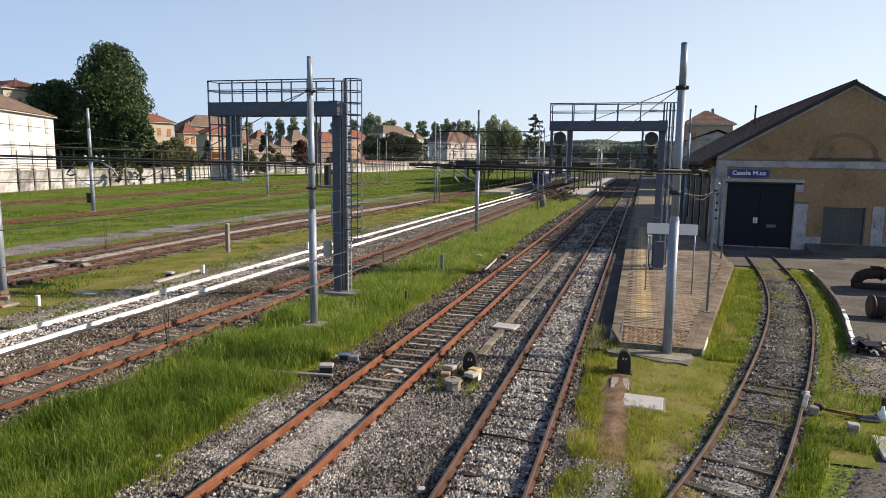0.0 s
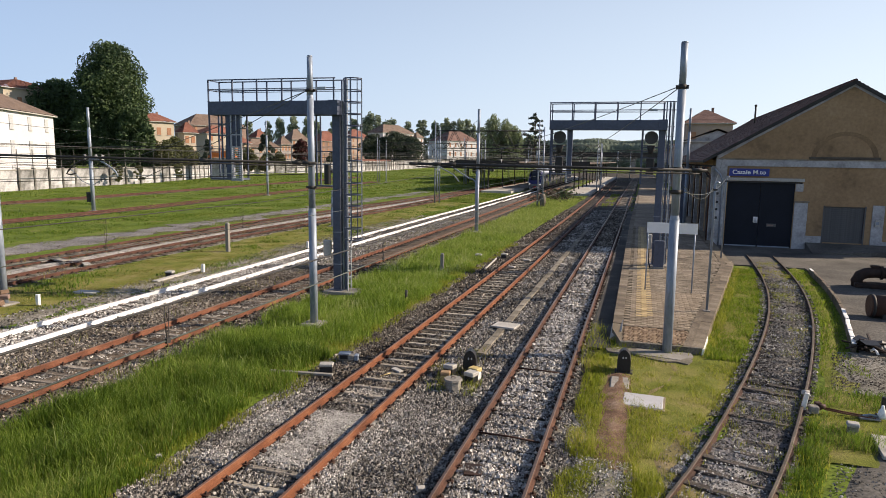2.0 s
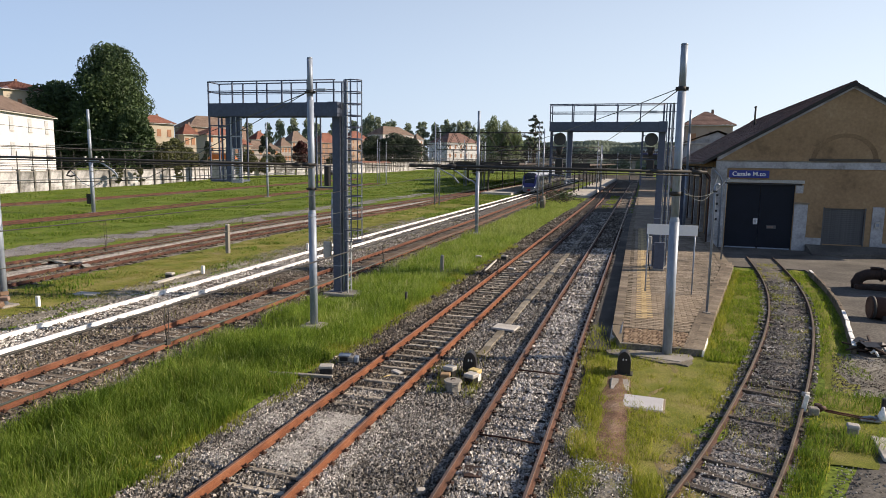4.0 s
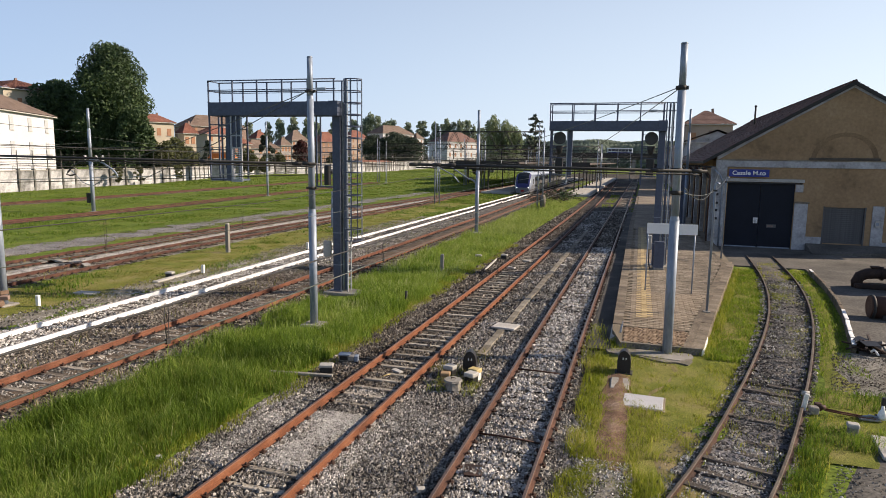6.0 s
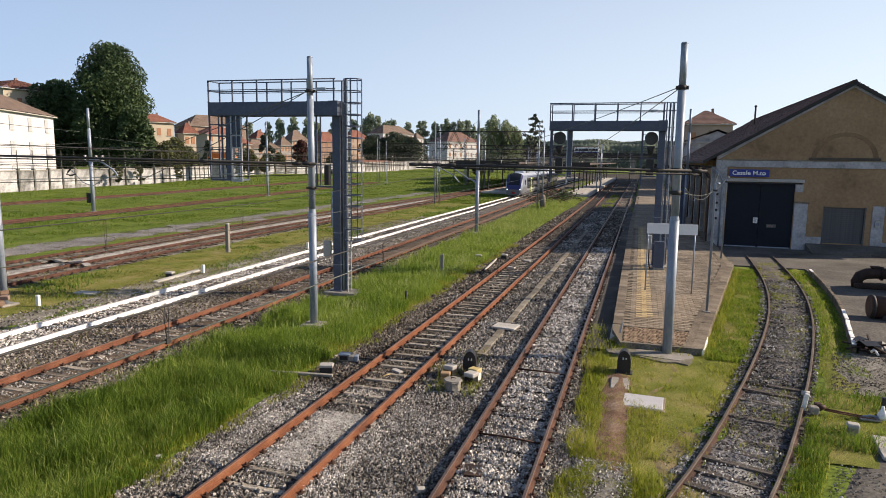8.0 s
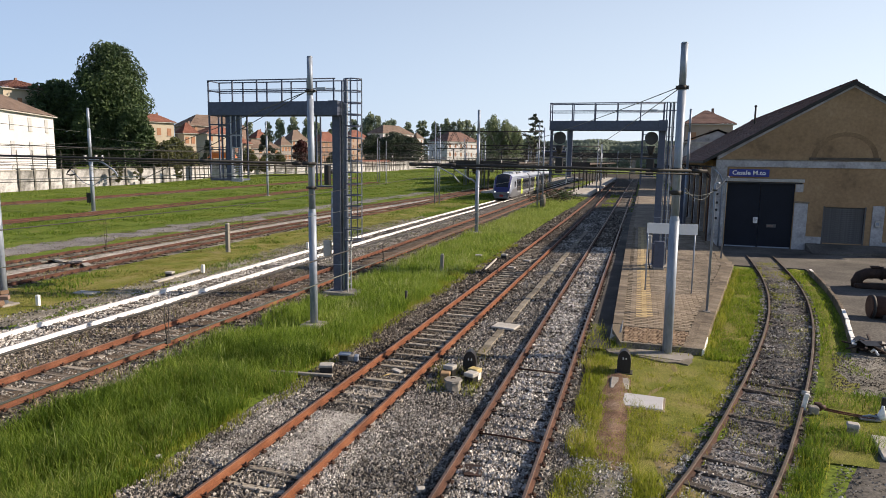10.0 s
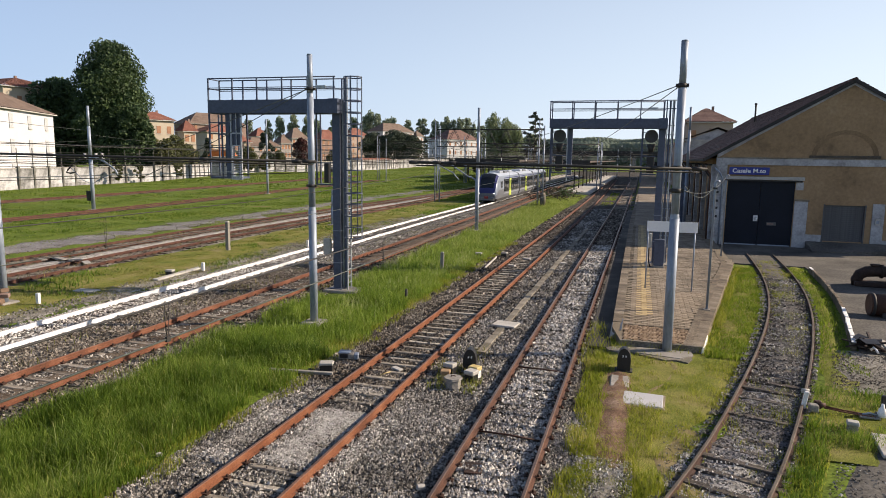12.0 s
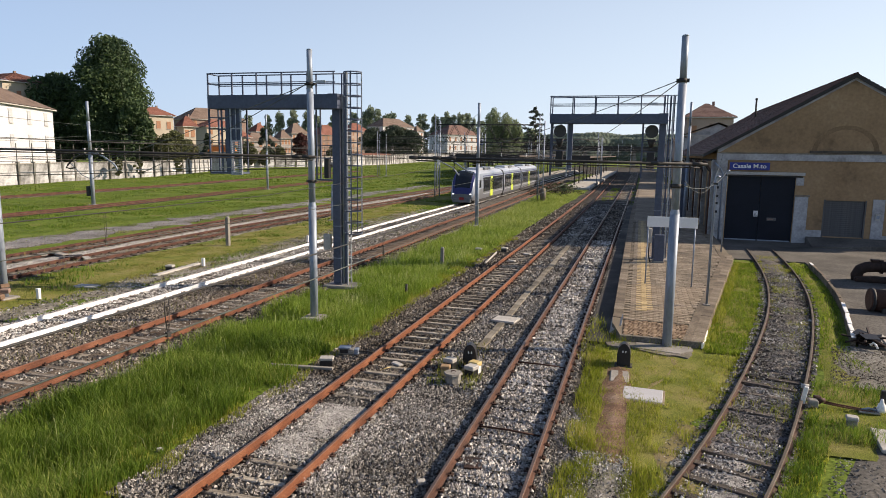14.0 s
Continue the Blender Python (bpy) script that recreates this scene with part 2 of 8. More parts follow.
OCHREDARK = surface("stained_plaster", [(0.16, 0.105, 0.058), (0.27, 0.178, 0.096)], 0.5, 0.92, 0, 0.25, 16, 0.15)
DARKSTAIN = surface("soot_stained_plaster", [(0.045, 0.038, 0.031), (0.085, 0.072, 0.058), (0.13, 0.108, 0.084)], 1.2, 0.92, 0, 0.3, 9, 0.2)
GREYPLASTER = surface("peeling_grey_plaster", [(0.20, 0.195, 0.19), (0.34, 0.34, 0.345), (0.46, 0.46, 0.47)], 0.9, 0.92, 0, 0.3, 9, 0.15, contrast=0.2)
RAKEGREY = surface("rain_stained_plaster", [(0.13, 0.10, 0.068), (0.22, 0.18, 0.13), (0.31, 0.275, 0.22)], 0.9, 0.92, 0, 0.3, 9, 0.2, contrast=0.25)
ROOFTILE = surface("brown_roof_tile", [(0.048, 0.022, 0.017), (0.086, 0.037, 0.028), (0.118, 0.056, 0.043)], 0.6, 0.9, 0, 0.3, 14, 0.25, island=0.4)
REDROOF = surface("red_roof_tile", [(0.12, 0.050, 0.037), (0.18, 0.074, 0.052), (0.235, 0.108, 0.080)], 0.5, 0.9, 0, 0.3, 12, 0.25, island=0.35)
VILLAROOF = surface("faded_red_brown_tile", [(0.10, 0.058, 0.048), (0.15, 0.088, 0.072), (0.20, 0.125, 0.104)], 0.5, 0.9, 0, 0.3, 12, 0.25, island=0.35)
GREYROOF = surface("grey_brown_roof_tile", [(0.10, 0.072, 0.058), (0.15, 0.108, 0.085), (0.19, 0.145, 0.118)], 0.5, 0.9, 0, 0.3, 12, 0.2, island=0.35)
WHITEWALL = surface("white_render", [(0.49, 0.49, 0.50), (0.56, 0.56, 0.57)], 0.25, 0.9, 0, 0.1, 20, 0.05)
CREAM = surface("cream_render", [(0.36, 0.315, 0.245), (0.45, 0.395, 0.315)], 0.25, 0.9, 0, 0.1, 20, 0.06)
HOUSEGREY = surface("weathered_render", [(0.25, 0.23, 0.215), (0.34, 0.315, 0.30)], 0.25, 0.9, 0, 0.1, 20, 0.08)
PINKWALL = surface("salmon_render", [(0.30, 0.235, 0.19), (0.38, 0.30, 0.25)], 0.25, 0.9, 0, 0.1, 20, 0.06)
BRICKRED = surface("reddish_wall", [(0.19, 0.13, 0.105), (0.26, 0.185, 0.15)], 0.3, 0.9, 0, 0.2, 20, 0.12)
YARDWALL = surface("yard_wall_panel", [(0.10, 0.10, 0.095), (0.25, 0.25, 0.25), (0.43, 0.43, 0.435)], 0.55, 0.92, 0, 0.2, 9, 0.25, each=0.25, contrast=0.17)
POSTDARK = surface("mossy_dark_post", [(0.045, 0.043, 0.036), (0.10, 0.096, 0.084), (0.17, 0.165, 0.15)], 1.2, 0.95, 0, 0.3, 10, 0.2, each=0.3, contrast=0.25)
NAVY = surface("navy_door_paint", [(0.003, 0.006, 0.013), (0.006, 0.010, 0.020)], 0.8, 0.6, 0, 0.1, 12, 0.15, spec=0.25)
SIGNBLUE = surface("sign_blue", [(0.018, 0.030, 0.20), (0.025, 0.042, 0.26)], 1, 0.4, 0, 0)
SIGNWHITE = surface("sign_white", [(0.72, 0.72, 0.72), (0.78, 0.78, 0.78)], 1, 0.5, 0, 0, vary=0.03)
SHUTTER = surface("grey_roller_shutter", [(0.075, 0.075, 0.078), (0.125, 0.124, 0.126)], 0.8, 0.6, 0.2, 0.1)
WOODSHUT = surface("brown_shutter", [(0.27, 0.13, 0.07), (0.35, 0.18, 0.10)], 1.5, 0.7, 0, 0.1)
FREIGHT = surface("dark_freight_door", [(0.030, 0.024, 0.020), (0.06, 0.047, 0.038)], 1.5, 0.8, 0, 0.2)
GREYSHUT = surface("pale_grey_shutter", [(0.36, 0.37, 0.38), (0.43, 0.44, 0.45)], 1.5, 0.7, 0, 0.1)
WINDOW = glow_free_glass("window_glass", (0.03, 0.035, 0.04))
BARK = surface("bark", [(0.055, 0.042, 0.03), (0.10, 0.08, 0.06)], 2, 0.95, 0, 0.5)
LEAFDARK = foliage("dark_leaf", [(0.027, 0.047, 0.026), (0.054, 0.090, 0.038), (0.095, 0.14, 0.050)], 0.15, 0.28, 0.5)
LEAFMID = foliage("mid_leaf", [(0.055, 0.062, 0.026), (0.095, 0.105, 0.042), (0.14, 0.145, 0.060)], 0.15, 0.4)
# Distance haze is mixed into the ridge's leaf colour: paler and bluer.
LEAFFARHAZE = foliage("hazy_far_wood_leaf", [(0.19, 0.235, 0.19), (0.225, 0.27, 0.215), (0.26, 0.305, 0.24)], 0.03, 0.5, 0.08, 0.95)
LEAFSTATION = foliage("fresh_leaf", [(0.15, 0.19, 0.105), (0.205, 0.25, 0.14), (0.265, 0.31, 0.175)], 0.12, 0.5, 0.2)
# Spring leaves of the far poplars, lightened in colour to stand for haze.
LEAFHAZE = foliage("hazy_spring_leaf", [(0.17, 0.21, 0.145), (0.22, 0.265, 0.18), (0.28, 0.32, 0.21)], 0.10, 0.45, 0.2)
LEAFPINE = foliage("pine_needles", [(0.036, 0.052, 0.038), (0.066, 0.088, 0.056)], 0.15, 0.25, 0.3)
LEAFRED = foliage("copper_leaf", [(0.05, 0.02, 0.02), (0.09, 0.035, 0.03)], 0.15, 0.15)
BLADE = foliage("lush_grass", [(0.026, 0.054, 0.006), (0.085, 0.150, 0.013), (0.165, 0.24, 0.030), (0.34, 0.35, 0.10)], 0.45, 0.5, 0.5)
SIDEGRASS = foliage("bright_short_grass", [(0.05, 0.09, 0.006), (0.12, 0.185, 0.014), (0.20, 0.27, 0.026), (0.31, 0.33, 0.07)], 0.6, 0.5, 0.5)
MIDBLADE = foliage("fresh_strip_grass", [(0.055, 0.105, 0.010), (0.145, 0.225, 0.022), (0.24, 0.33, 0.048), (0.38, 0.41, 0.14)], 0.4, 0.5, 0.5)
STRIP = foliage("pale_strip_grass", [(0.12, 0.175, 0.03), (0.20, 0.265, 0.05), (0.29, 0.345, 0.085), (0.40, 0.42, 0.16)], 0.35, 0.5, 0.4)
MEADOW = foliage("meadow_blade", [(0.060, 0.105, 0.012), (0.115, 0.175, 0.022), (0.175, 0.23, 0.038), (0.26, 0.265, 0.085)], 0.12, 0.5, 0.25, contrast=0.2)
SEED = foliage("pale_seed_grass", [(0.22, 0.30, 0.06), (0.32, 0.38, 0.12), (0.42, 0.43, 0.20)], 0.6, 0.5, 0.6)
BLADEYELLOW = foliage("yellow_green_grass", [(0.115, 0.155, 0.012), (0.205, 0.245, 0.020), (0.30, 0.315, 0.042), (0.42, 0.365, 0.14)], 0.5, 0.5, 0.6)
BLADEDRY = foliage("thin_grass", [(0.11, 0.13, 0.018), (0.175, 0.19, 0.03), (0.25, 0.24, 0.055), (0.34, 0.28, 0.12)], 0.3, 0.5, 0.8)
TRAINWHITE = surface("train_silver_white", [(0.21, 0.245, 0.31), (0.27, 0.31, 0.38)], 0.3, 0.3, 0.15, 0, vary=0.05, spec=0.5)
TRAINROOF = surface("train_silver_roof", [(0.40, 0.43, 0.48), (0.50, 0.53, 0.58)], 0.3, 0.35, 0.3, 0, vary=0.06, spec=0.5)
TRAINBLUE = surface("train_blue", [(0.018, 0.022, 0.11), (0.028, 0.034, 0.15)], 0.5, 0.5, 0, 0, vary=0.05, spec=0.4)
TRAINGREEN = surface("train_lime_door", [(0.50, 0.62, 0.06), (0.58, 0.70, 0.09)], 0.5, 0.35, 0, 0, vary=0.05)
TRAINSIDE = surface("train_grey_side", [(0.13, 0.14, 0.165), (0.18, 0.19, 0.215)], 0.5, 0.35, 0.1, 0, vary=0.08, spec=0.5)
TRAINBAND = surface("train_dark_window_band", [(0.022, 0.025, 0.032), (0.036, 0.040, 0.048)], 0.5, 0.2, 0, 0, vary=0.08, spec=0.5)
HEADLAMP = surface("lit_headlamp", [(0.8, 0.8, 0.8), (0.85, 0.85, 0.85)], 3, 0.2, 0, 0, spec=0.6)
HEADLAMP.node_tree.nodes["Principled BSDF"].inputs["Emission Color"].default_value = (1.0, 0.97, 0.9, 1)
HEADLAMP.node_tree.nodes["Principled BSDF"].inputs["Emission Strength"].default_value = 0.9
BUSWHITE = surface("bus_white", [(0.62, 0.64, 0.66), (0.70, 0.72, 0.74)], 0.5, 0.35, 0, 0, vary=0.04)
SIGNALGREY = surface("signal_grey_enamel", [(0.045, 0.045, 0.043), (0.07, 0.068, 0.064)], 1.5, 0.5, 0, 0.05)
TRAINGREY = surface("train_grey_band", [(0.10, 0.11, 0.12), (0.15, 0.16, 0.17)], 0.5, 0.4, 0, 0, vary=0.1)
DARKGLASS = glow_free_glass("dark_glass", (0.012, 0.015, 0.02), 0.06)
REDPAINT = surface("red_paint", [(0.24, 0.018, 0.02), (0.32, 0.025, 0.028)], 1, 0.4, 0, 0)
ORANGE = surface("orange_awning", [(0.55, 0.14, 0.03), (0.62, 0.18, 0.05)], 1, 0.8, 0, 0)
CANOPY = surface("station_canopy_felt", [(0.060, 0.048, 0.042), (0.10, 0.08, 0.068)], 0.3, 0.85, 0, 0.2)
DARKIRON = surface("dark_iron", [(0.022, 0.021, 0.02), (0.045, 0.042, 0.04)], 0.8, 0.7, 0.1, 0.1)
TWIG = surface("dead_brush", [(0.035, 0.028, 0.02), (0.07, 0.055, 0.04)], 1, 0.95, 0, 0.2)


# ---- mesh tools ----
class Geo:
    """Collects vertices and faces of one mesh."""

    def __init__(self):
        self.v, self.f, self.s = [], [], []

    def add(self, verts, faces, smooth=False):
        k = len(self.v)
        self.v += [tuple(q) for q in verts]
        self.f += [tuple(i + k for i in q) for q in faces]
        self.s += [smooth] * len(faces)
        return self

    def box(self, x0, y0, z0, x1, y1, z1, b=0.0, rz=0.0, at=None):
        """A box; with b its edges are chamfered. rz turns it round its centre, in degrees."""
        if b:
            vs = []
            for x, sx in ((x0, 1), (x1, -1)):
                for y, sy in ((y0, 1), (y1, -1)):
                    for z, sz in ((z0, 1), (z1, -1)):
                        vs += [(x, y + sy * b, z + sz * b), (x + sx * b, y, z + sz * b), (x + sx * b, y + sy * b, z)]
            bm = bmesh.new()
            for q in vs:
                bm.verts.new(q)
            bmesh.ops.convex_hull(bm, input=bm.verts[:])
            bm.verts.index_update()
            vs = [tuple(q.co) for q in bm.verts]
            fs = [[q.index for q in f.verts] for f in bm.faces]
            bm.free()
        else:
            vs = [(x, y, z) for x in (x0, x1) for y in (y0, y1) for z in (z0, z1)]
            fs = [(0, 1, 3, 2), (4, 6, 7, 5), (0, 4, 5, 1), (2, 3, 7, 6), (0, 2, 6, 4), (1, 5, 7, 3)]
        if rz:
            c, s = math.cos(radians(rz)), math.sin(radians(rz))
            mx, my = at or ((x0 + x1) / 2, (y0 + y1) / 2)
            vs = [(mx + (x - mx) * c - (y - my) * s, my + (x - mx) * s + (y - my) * c, z) for x, y, z in vs]
        return self.add(vs, fs)

    def cyl(self, p0, p1, r0, r1=None, n=10, caps=True, smooth=True):
        r1 = r0 if r1 is None else r1
        p0, p1 = Vector(p0), Vector(p1)
        d = (p1 - p0).normalized()
        a = d.orthogonal().normalized()
        b = d.cross(a)
        vs = []
        for p, r in ((p0, r0), (p1, r1)):
            for i in range(n):
                w = 2 * math.pi * i / n
                vs.append(p + (a * math.cos(w) + b * math.sin(w)) * r)
        fs = [(i, (i + 1) % n, n + (i + 1) % n, n + i) for i in range(n)]
        self.add(vs, fs, smooth)
        if caps:
            k = len(self.v) - 2 * n
            self.f += [tuple(k + i for i in reversed(range(n))), tuple(k + n + i for i in range(n))]
            self.s += [False, False]
        return self

    def tube(self, pts, r, n=6):
        """A bent round bar through points, as one skin."""
        P = [Vector(q) for q in pts]
        d0 = (P[-1] - P[0]).normalized() if (P[-1] - P[0]).length > 1e-6 else Vector((1, 0, 0))
        a = d0.orthogonal().normalized()
        vs = []
        for i, q in enumerate(P):
            d = (P[min(i + 1, len(P) - 1)] - P[max(i - 1, 0)]).normalized()
            u = a - d * a.dot(d)
            u = u.normalized() if u.length > 1e-4 else d.orthogonal().normalized()
            w = d.cross(u)
            vs += [q + (u * math.cos(2 * math.pi * k / n) + w * math.sin(2 * math.pi * k / n)) * r for k in range(n)]
        fs = [(j * n + i, j * n + (i + 1) % n, (j + 1) * n + (i + 1) % n, (j + 1) * n + i) for j in range(len(P) - 1) for i in range(n)]
        e = (len(P) - 1) * n
        return self.add(vs, fs + [tuple(reversed(range(n))), tuple(e + i for i in range(n))], True)

    def prism(self, poly, y0, y1):
        """A polygon of (x, z) drawn out from y0 to y1."""
        k = len(poly)
        vs = [(x, y0, z) for x, z in poly] + [(x, y1, z) for x, z in poly]
        fs = [(i, (i + 1) % k, k + (i + 1) % k, k + i) for i in range(k)]
        return self.add(vs, fs + [tuple(reversed(range(k))), tuple(range(k, 2 * k))])

    def slab(self, poly, z0, z1):
        """A polygon of (x, y) raised from z0 to z1."""
        k = len(poly)
        vs = [(x, y, z0) for x, y in poly] + [(x, y, z1) for x, y in poly]
        fs = [(i, (i + 1) % k, k + (i + 1) % k, k + i) for i in range(k)]
        return self.add(vs, fs + [tuple(reversed(range(k))), tuple(range(k, 2 * k))])

    def sweep(self, profile, path, smooth=False):
        """A closed profile of (across, up) carried along a path of points."""
        k, vs = len(profile), []
        for i, p in enumerate(path):
            a, b = Vector(path[max(i - 1, 0)]), Vector(path[min(i + 1, len(path) - 1)])
            d = b - a
            d.z = 0
            d.normalize()
            side = Vector((d.y, -d.x, 0))
            vs += [Vector(p) + side * u + Vector((0, 0, w)) for u, w in profile]
        fs = []
        for j in range(len(path) - 1):
            for i in range(k):
                fs.append((j * k + i, j * k + (i + 1) % k, (j + 1) * k + (i + 1) % k, (j + 1) * k + i))
        e = (len(path) - 1) * k
        return self.add(vs, fs + [tuple(reversed(range(k))), tuple(e + i for i in range(k))], smooth)

    def lathe(self, prof, at=(0, 0, 0), n=14):
        """A profile of (radius, height) turned round the upright axis."""
        x, y, z = at
        vs = [(x + r * math.cos(2 * math.pi * i / n), y + r * math.sin(2 * math.pi * i / n), z + h) for r, h in prof for i in range(n)]
        fs = [(j * n + i, j * n + (i + 1) % n, (j + 1) * n + (i + 1) % n, (j + 1) * n + i) for j in range(len(prof) - 1) for i in range(n)]
        return self.add(vs, fs, True)


def mesh_of(name, geo, material, weld=False):
    me = bpy.data.meshes.new(name)
    me.from_pydata(geo.v, [], geo.f)
    me.polygons.foreach_set("use_smooth", geo.s)
    bm = bmesh.new()
    bm.from_mesh(me)
    if weld:
        bmesh.ops.remove_doubles(bm, verts=bm.verts[:], dist=1e-4)
    bmesh.ops.recalc_face_normals(bm, faces=bm.faces[:])
    bm.to_mesh(me)
    bm.free()
    me.materials.append(material)
    return me


def part(name, geo, material, parent=None, label="", at=None):
    """One mesh object, under a thing or a part."""
    ob = new(name, geo if isinstance(geo, bpy.types.Mesh) else mesh_of(name, geo, material))
    ob.parent = parent
    if at is not None:
        ob.matrix_basis = at if isinstance(at, Matrix) else Matrix.Translation(at)
    return tagged(ob, label)


def thing(name, label, category, at=(0, 0, 0), rz=0.0, group="", kind=""):
    """An empty at a thing's base, to carry its parts."""
    e = new(name)
    e.matrix_basis = pose(*at, 0, 0, rz)
    return tagged(e, label, category, group, kind)


def soup(name, verts, tris, material, smooth=False):
    """A mesh from arrays of vertices and triangles."""
    me = bpy.data.meshes.new(name)
    nv, nf = len(verts), len(tris)
    me.vertices.add(nv)
    me.vertices.foreach_set("co", np.ascontiguousarray(verts, dtype=np.float32).ravel())
    me.loops.add(nf * 3)
    me.loops.foreach_set("vertex_index", np.ascontiguousarray(tris, dtype=np.int32).ravel())
    me.polygons.add(nf)
    me.polygons.foreach_set("loop_start", np.arange(0, nf * 3, 3, dtype=np.int32))
    me.polygons.foreach_set("loop_total", np.full(nf, 3, dtype=np.int32))
    me.polygons.foreach_set("use_smooth", np.full(nf, smooth))
    me.update(calc_edges=True)
    me.materials.append(material)
    return me


RNG = np.random.default_rng(7)


def lerp_path(rows):
    """A smooth-enough x for each y from a few rows (y, x)."""
    ys = np.array([r[0] for r in rows], float)
    xs = np.array([r[1] for r in rows], float)
    fine = np.linspace(ys[0], ys[-1], 400)
    x = np.interp(fine, ys, xs)
    k = 25
    pad = np.concatenate([x[0] + (x[1] - x[0]) * np.arange(-k, 0), x, x[-1] + (x[-1] - x[-2]) * np.arange(1, k + 1)])
    x = np.convolve(pad, np.ones(2 * k + 1) / (2 * k + 1), "valid")
    return lambda y: float(np.interp(y, fine, x))


def bed(name, left, right, y0, y1, material, label, z=0.0, ragged=0.25, step=0.7, crown=0.0, m=17):
    """A strip of loose ground between two edges, which are functions of y, with ragged borders."""
    g, vs = Geo(), []
    ys = np.arange(y0, y1 + step, step)
    for y in ys:
        a = left(y) + ragged * 2 * noise.noise((y * 0.7, 3.1, left(y0)))
        b = right(y) + ragged * 2 * noise.noise((y * 0.7, 9.7, right(y0)))
        for i in range(m):
            u = i / (m - 1)
            edge = min(1.0, min(u, 1 - u) * max((b - a) / 0.6, 2.0))
            x = a + (b - a) * u
            vs.append((x, y, -0.10 + (z + 0.10 + crown * math.sin(math.pi * u) + 0.018 * noise.noise((x * 2, y * 2, 1))) * edge ** 0.6))
    fs = [(j * m + i, j * m + i + 1, (j + 1) * m + i + 1, (j + 1) * m + i) for j in range(len(ys) - 1) for i in range(m - 1)]
    g.add(vs, fs, True)
    return tagged(part(name, g, material, None, label), kind="structure", category="ballast")


line_a = lerp_path([(-8, -6.30), (10, -6.27), (60, -6.27), (100, -6.5), (240, -8.5)])
line_b = lerp_path([(-8, -2.40), (10, -2.40), (100, -2.35), (240, -2.2)])
line_c = lerp_path([(-8, -18.4), (14, -18.6), (20, -18.4), (30, -18.95), (47, -19.2), (75, -19.25), (100, -19.4), (240, -20.4)])
line_d = lerp_path([(-8, -14.5), (12, -14.5), (22, -14.5), (40, -14.75), (65, -14.9), (100, -15.6), (140, -17.2)])
line_e = lerp_path([(10, -31.0), (28, -31.25), (36, -31.7), (43, -32.15), (55, -31.9), (83, -31.2), (110, -30.2), (200, -29)])
line_f = lerp_path([(10, -27.0), (25, -27.4), (38, -28.5), (55, -28.1), (72, -27.3), (86, -27.4), (100, -29.0), (140, -29.6)])
line_g = lerp_path([(20, -50.6), (42, -51.0), (60, -52.0), (78, -54.2), (92, -55.8), (150, -62)])
line_h = lerp_path([(30, -69.5), (60, -69.8), (75, -70.3), (104, -73.1), (180, -80)])
line_s = lerp_path([(-6, -6.6), (4, -1.6), (8, 0.2), (11.4, 1.6), (16, 2.98), (22.5, 4.7), (29.2, 6.1), (36, 6.9), (43, 7.25), (50, 7.5)])

def plat_right(y):
    return min(1.98 + (y - 20.5) * 0.168, 5.0)


kerb_line = lerp_path([(19, 5.8), (23.2, 6.73), (25.2, 7.12), (27.7, 7.64), (30.5, 8.09), (34.3, 8.57), (38.7, 8.91), (41, 9.0)])

# ---- ground ----
def ground():
    """One sheet to the horizon, with slight unevenness near the tracks."""
    xs = np.unique(np.concatenate([np.linspace(-3000, -200, 12), np.linspace(-200, -30, 40), np.linspace(-30, 20, 90), np.linspace(20, 200, 20), np.linspace(200, 3000, 10)]))
    ys = np.unique(np.concatenate([np.linspace(-600, -20, 8), np.linspace(-20, 70, 120), np.linspace(70, 300, 40), np.linspace(300, 4000, 12)]))
    g = Geo()

    def sunk(x, y):
        """How far the earth lies lower under the ballast beds."""
        if -8 < y < 198 and -8.1 < x < -1.3:
            return 0.12
        if -8 < y < 178 and line_c(y) - 1.2 < x < line_d(min(y, 138)) + 1.7:
            return 0.12
        if 14 < y < 138 and -33.0 < x < -26.8:
            return 0.12
        if 0 < y < 39 and abs(x - line_s(y)) < 0.55:
            return 0.12
        return 0.0

    vs = [(x, y, -0.05 - sunk(x, y) + (0.03 * noise.noise((x * 0.5, y * 0.5, 0)) if abs(x) < 100 and y < 200 else 0)) for y in ys for x in xs]
    n = len(xs)
    fs = [(j * n + i, j * n + i + 1, (j + 1) * n + i + 1, (j + 1) * n + i) for j in range(len(ys) - 1) for i in range(n - 1)]
    g.add(vs, fs, True)
    tagged(part("ground", g, GRASS, None, "patchy green grass and bare earth of a railway yard"), kind="structure", category="ground")


ground()

bed("ballast_main", lambda y: -8.55, lambda y: -0.85, -6, 200, BALLASTDARK, "grey crushed stone ballast between the two main tracks", -0.045)
bed("ballast_yard", lambda y: line_c(y) - 1.5, lambda y: line_d(min(y, 138)) + 2.1, -6, 180, BALLAST, "grey crushed stone ballast under the yard tracks", -0.05)
bed("gravel_strip", lambda y: -33.6 + 0.01 * y, lambda y: -26.0 - 0.02 * y, 12, 140, DIRT, "sandy gravel under the disused double track", -0.045, 0.4)
bed("gravel_path", lambda y: -37.9, lambda y: -34.3 - 0.012 * (y - 26), 26, 110, GRAVELGREY, "spread grey gravel beside the disused track", -0.012, 0.95)
bed("ballast_far", lambda y: line_g(y) - 1.1, lambda y: line_g(y) + 1.1, 24, 148, SOIL, "thin earthy ballast under a rusty track", -0.035, 0.3)
bed("ballast_far", lambda y: line_h(y) - 1.5, lambda y: line_h(y) + 1.5, 36, 175, SOIL, "thin earthy ballast under a rusty track", 0.04, 0.3)
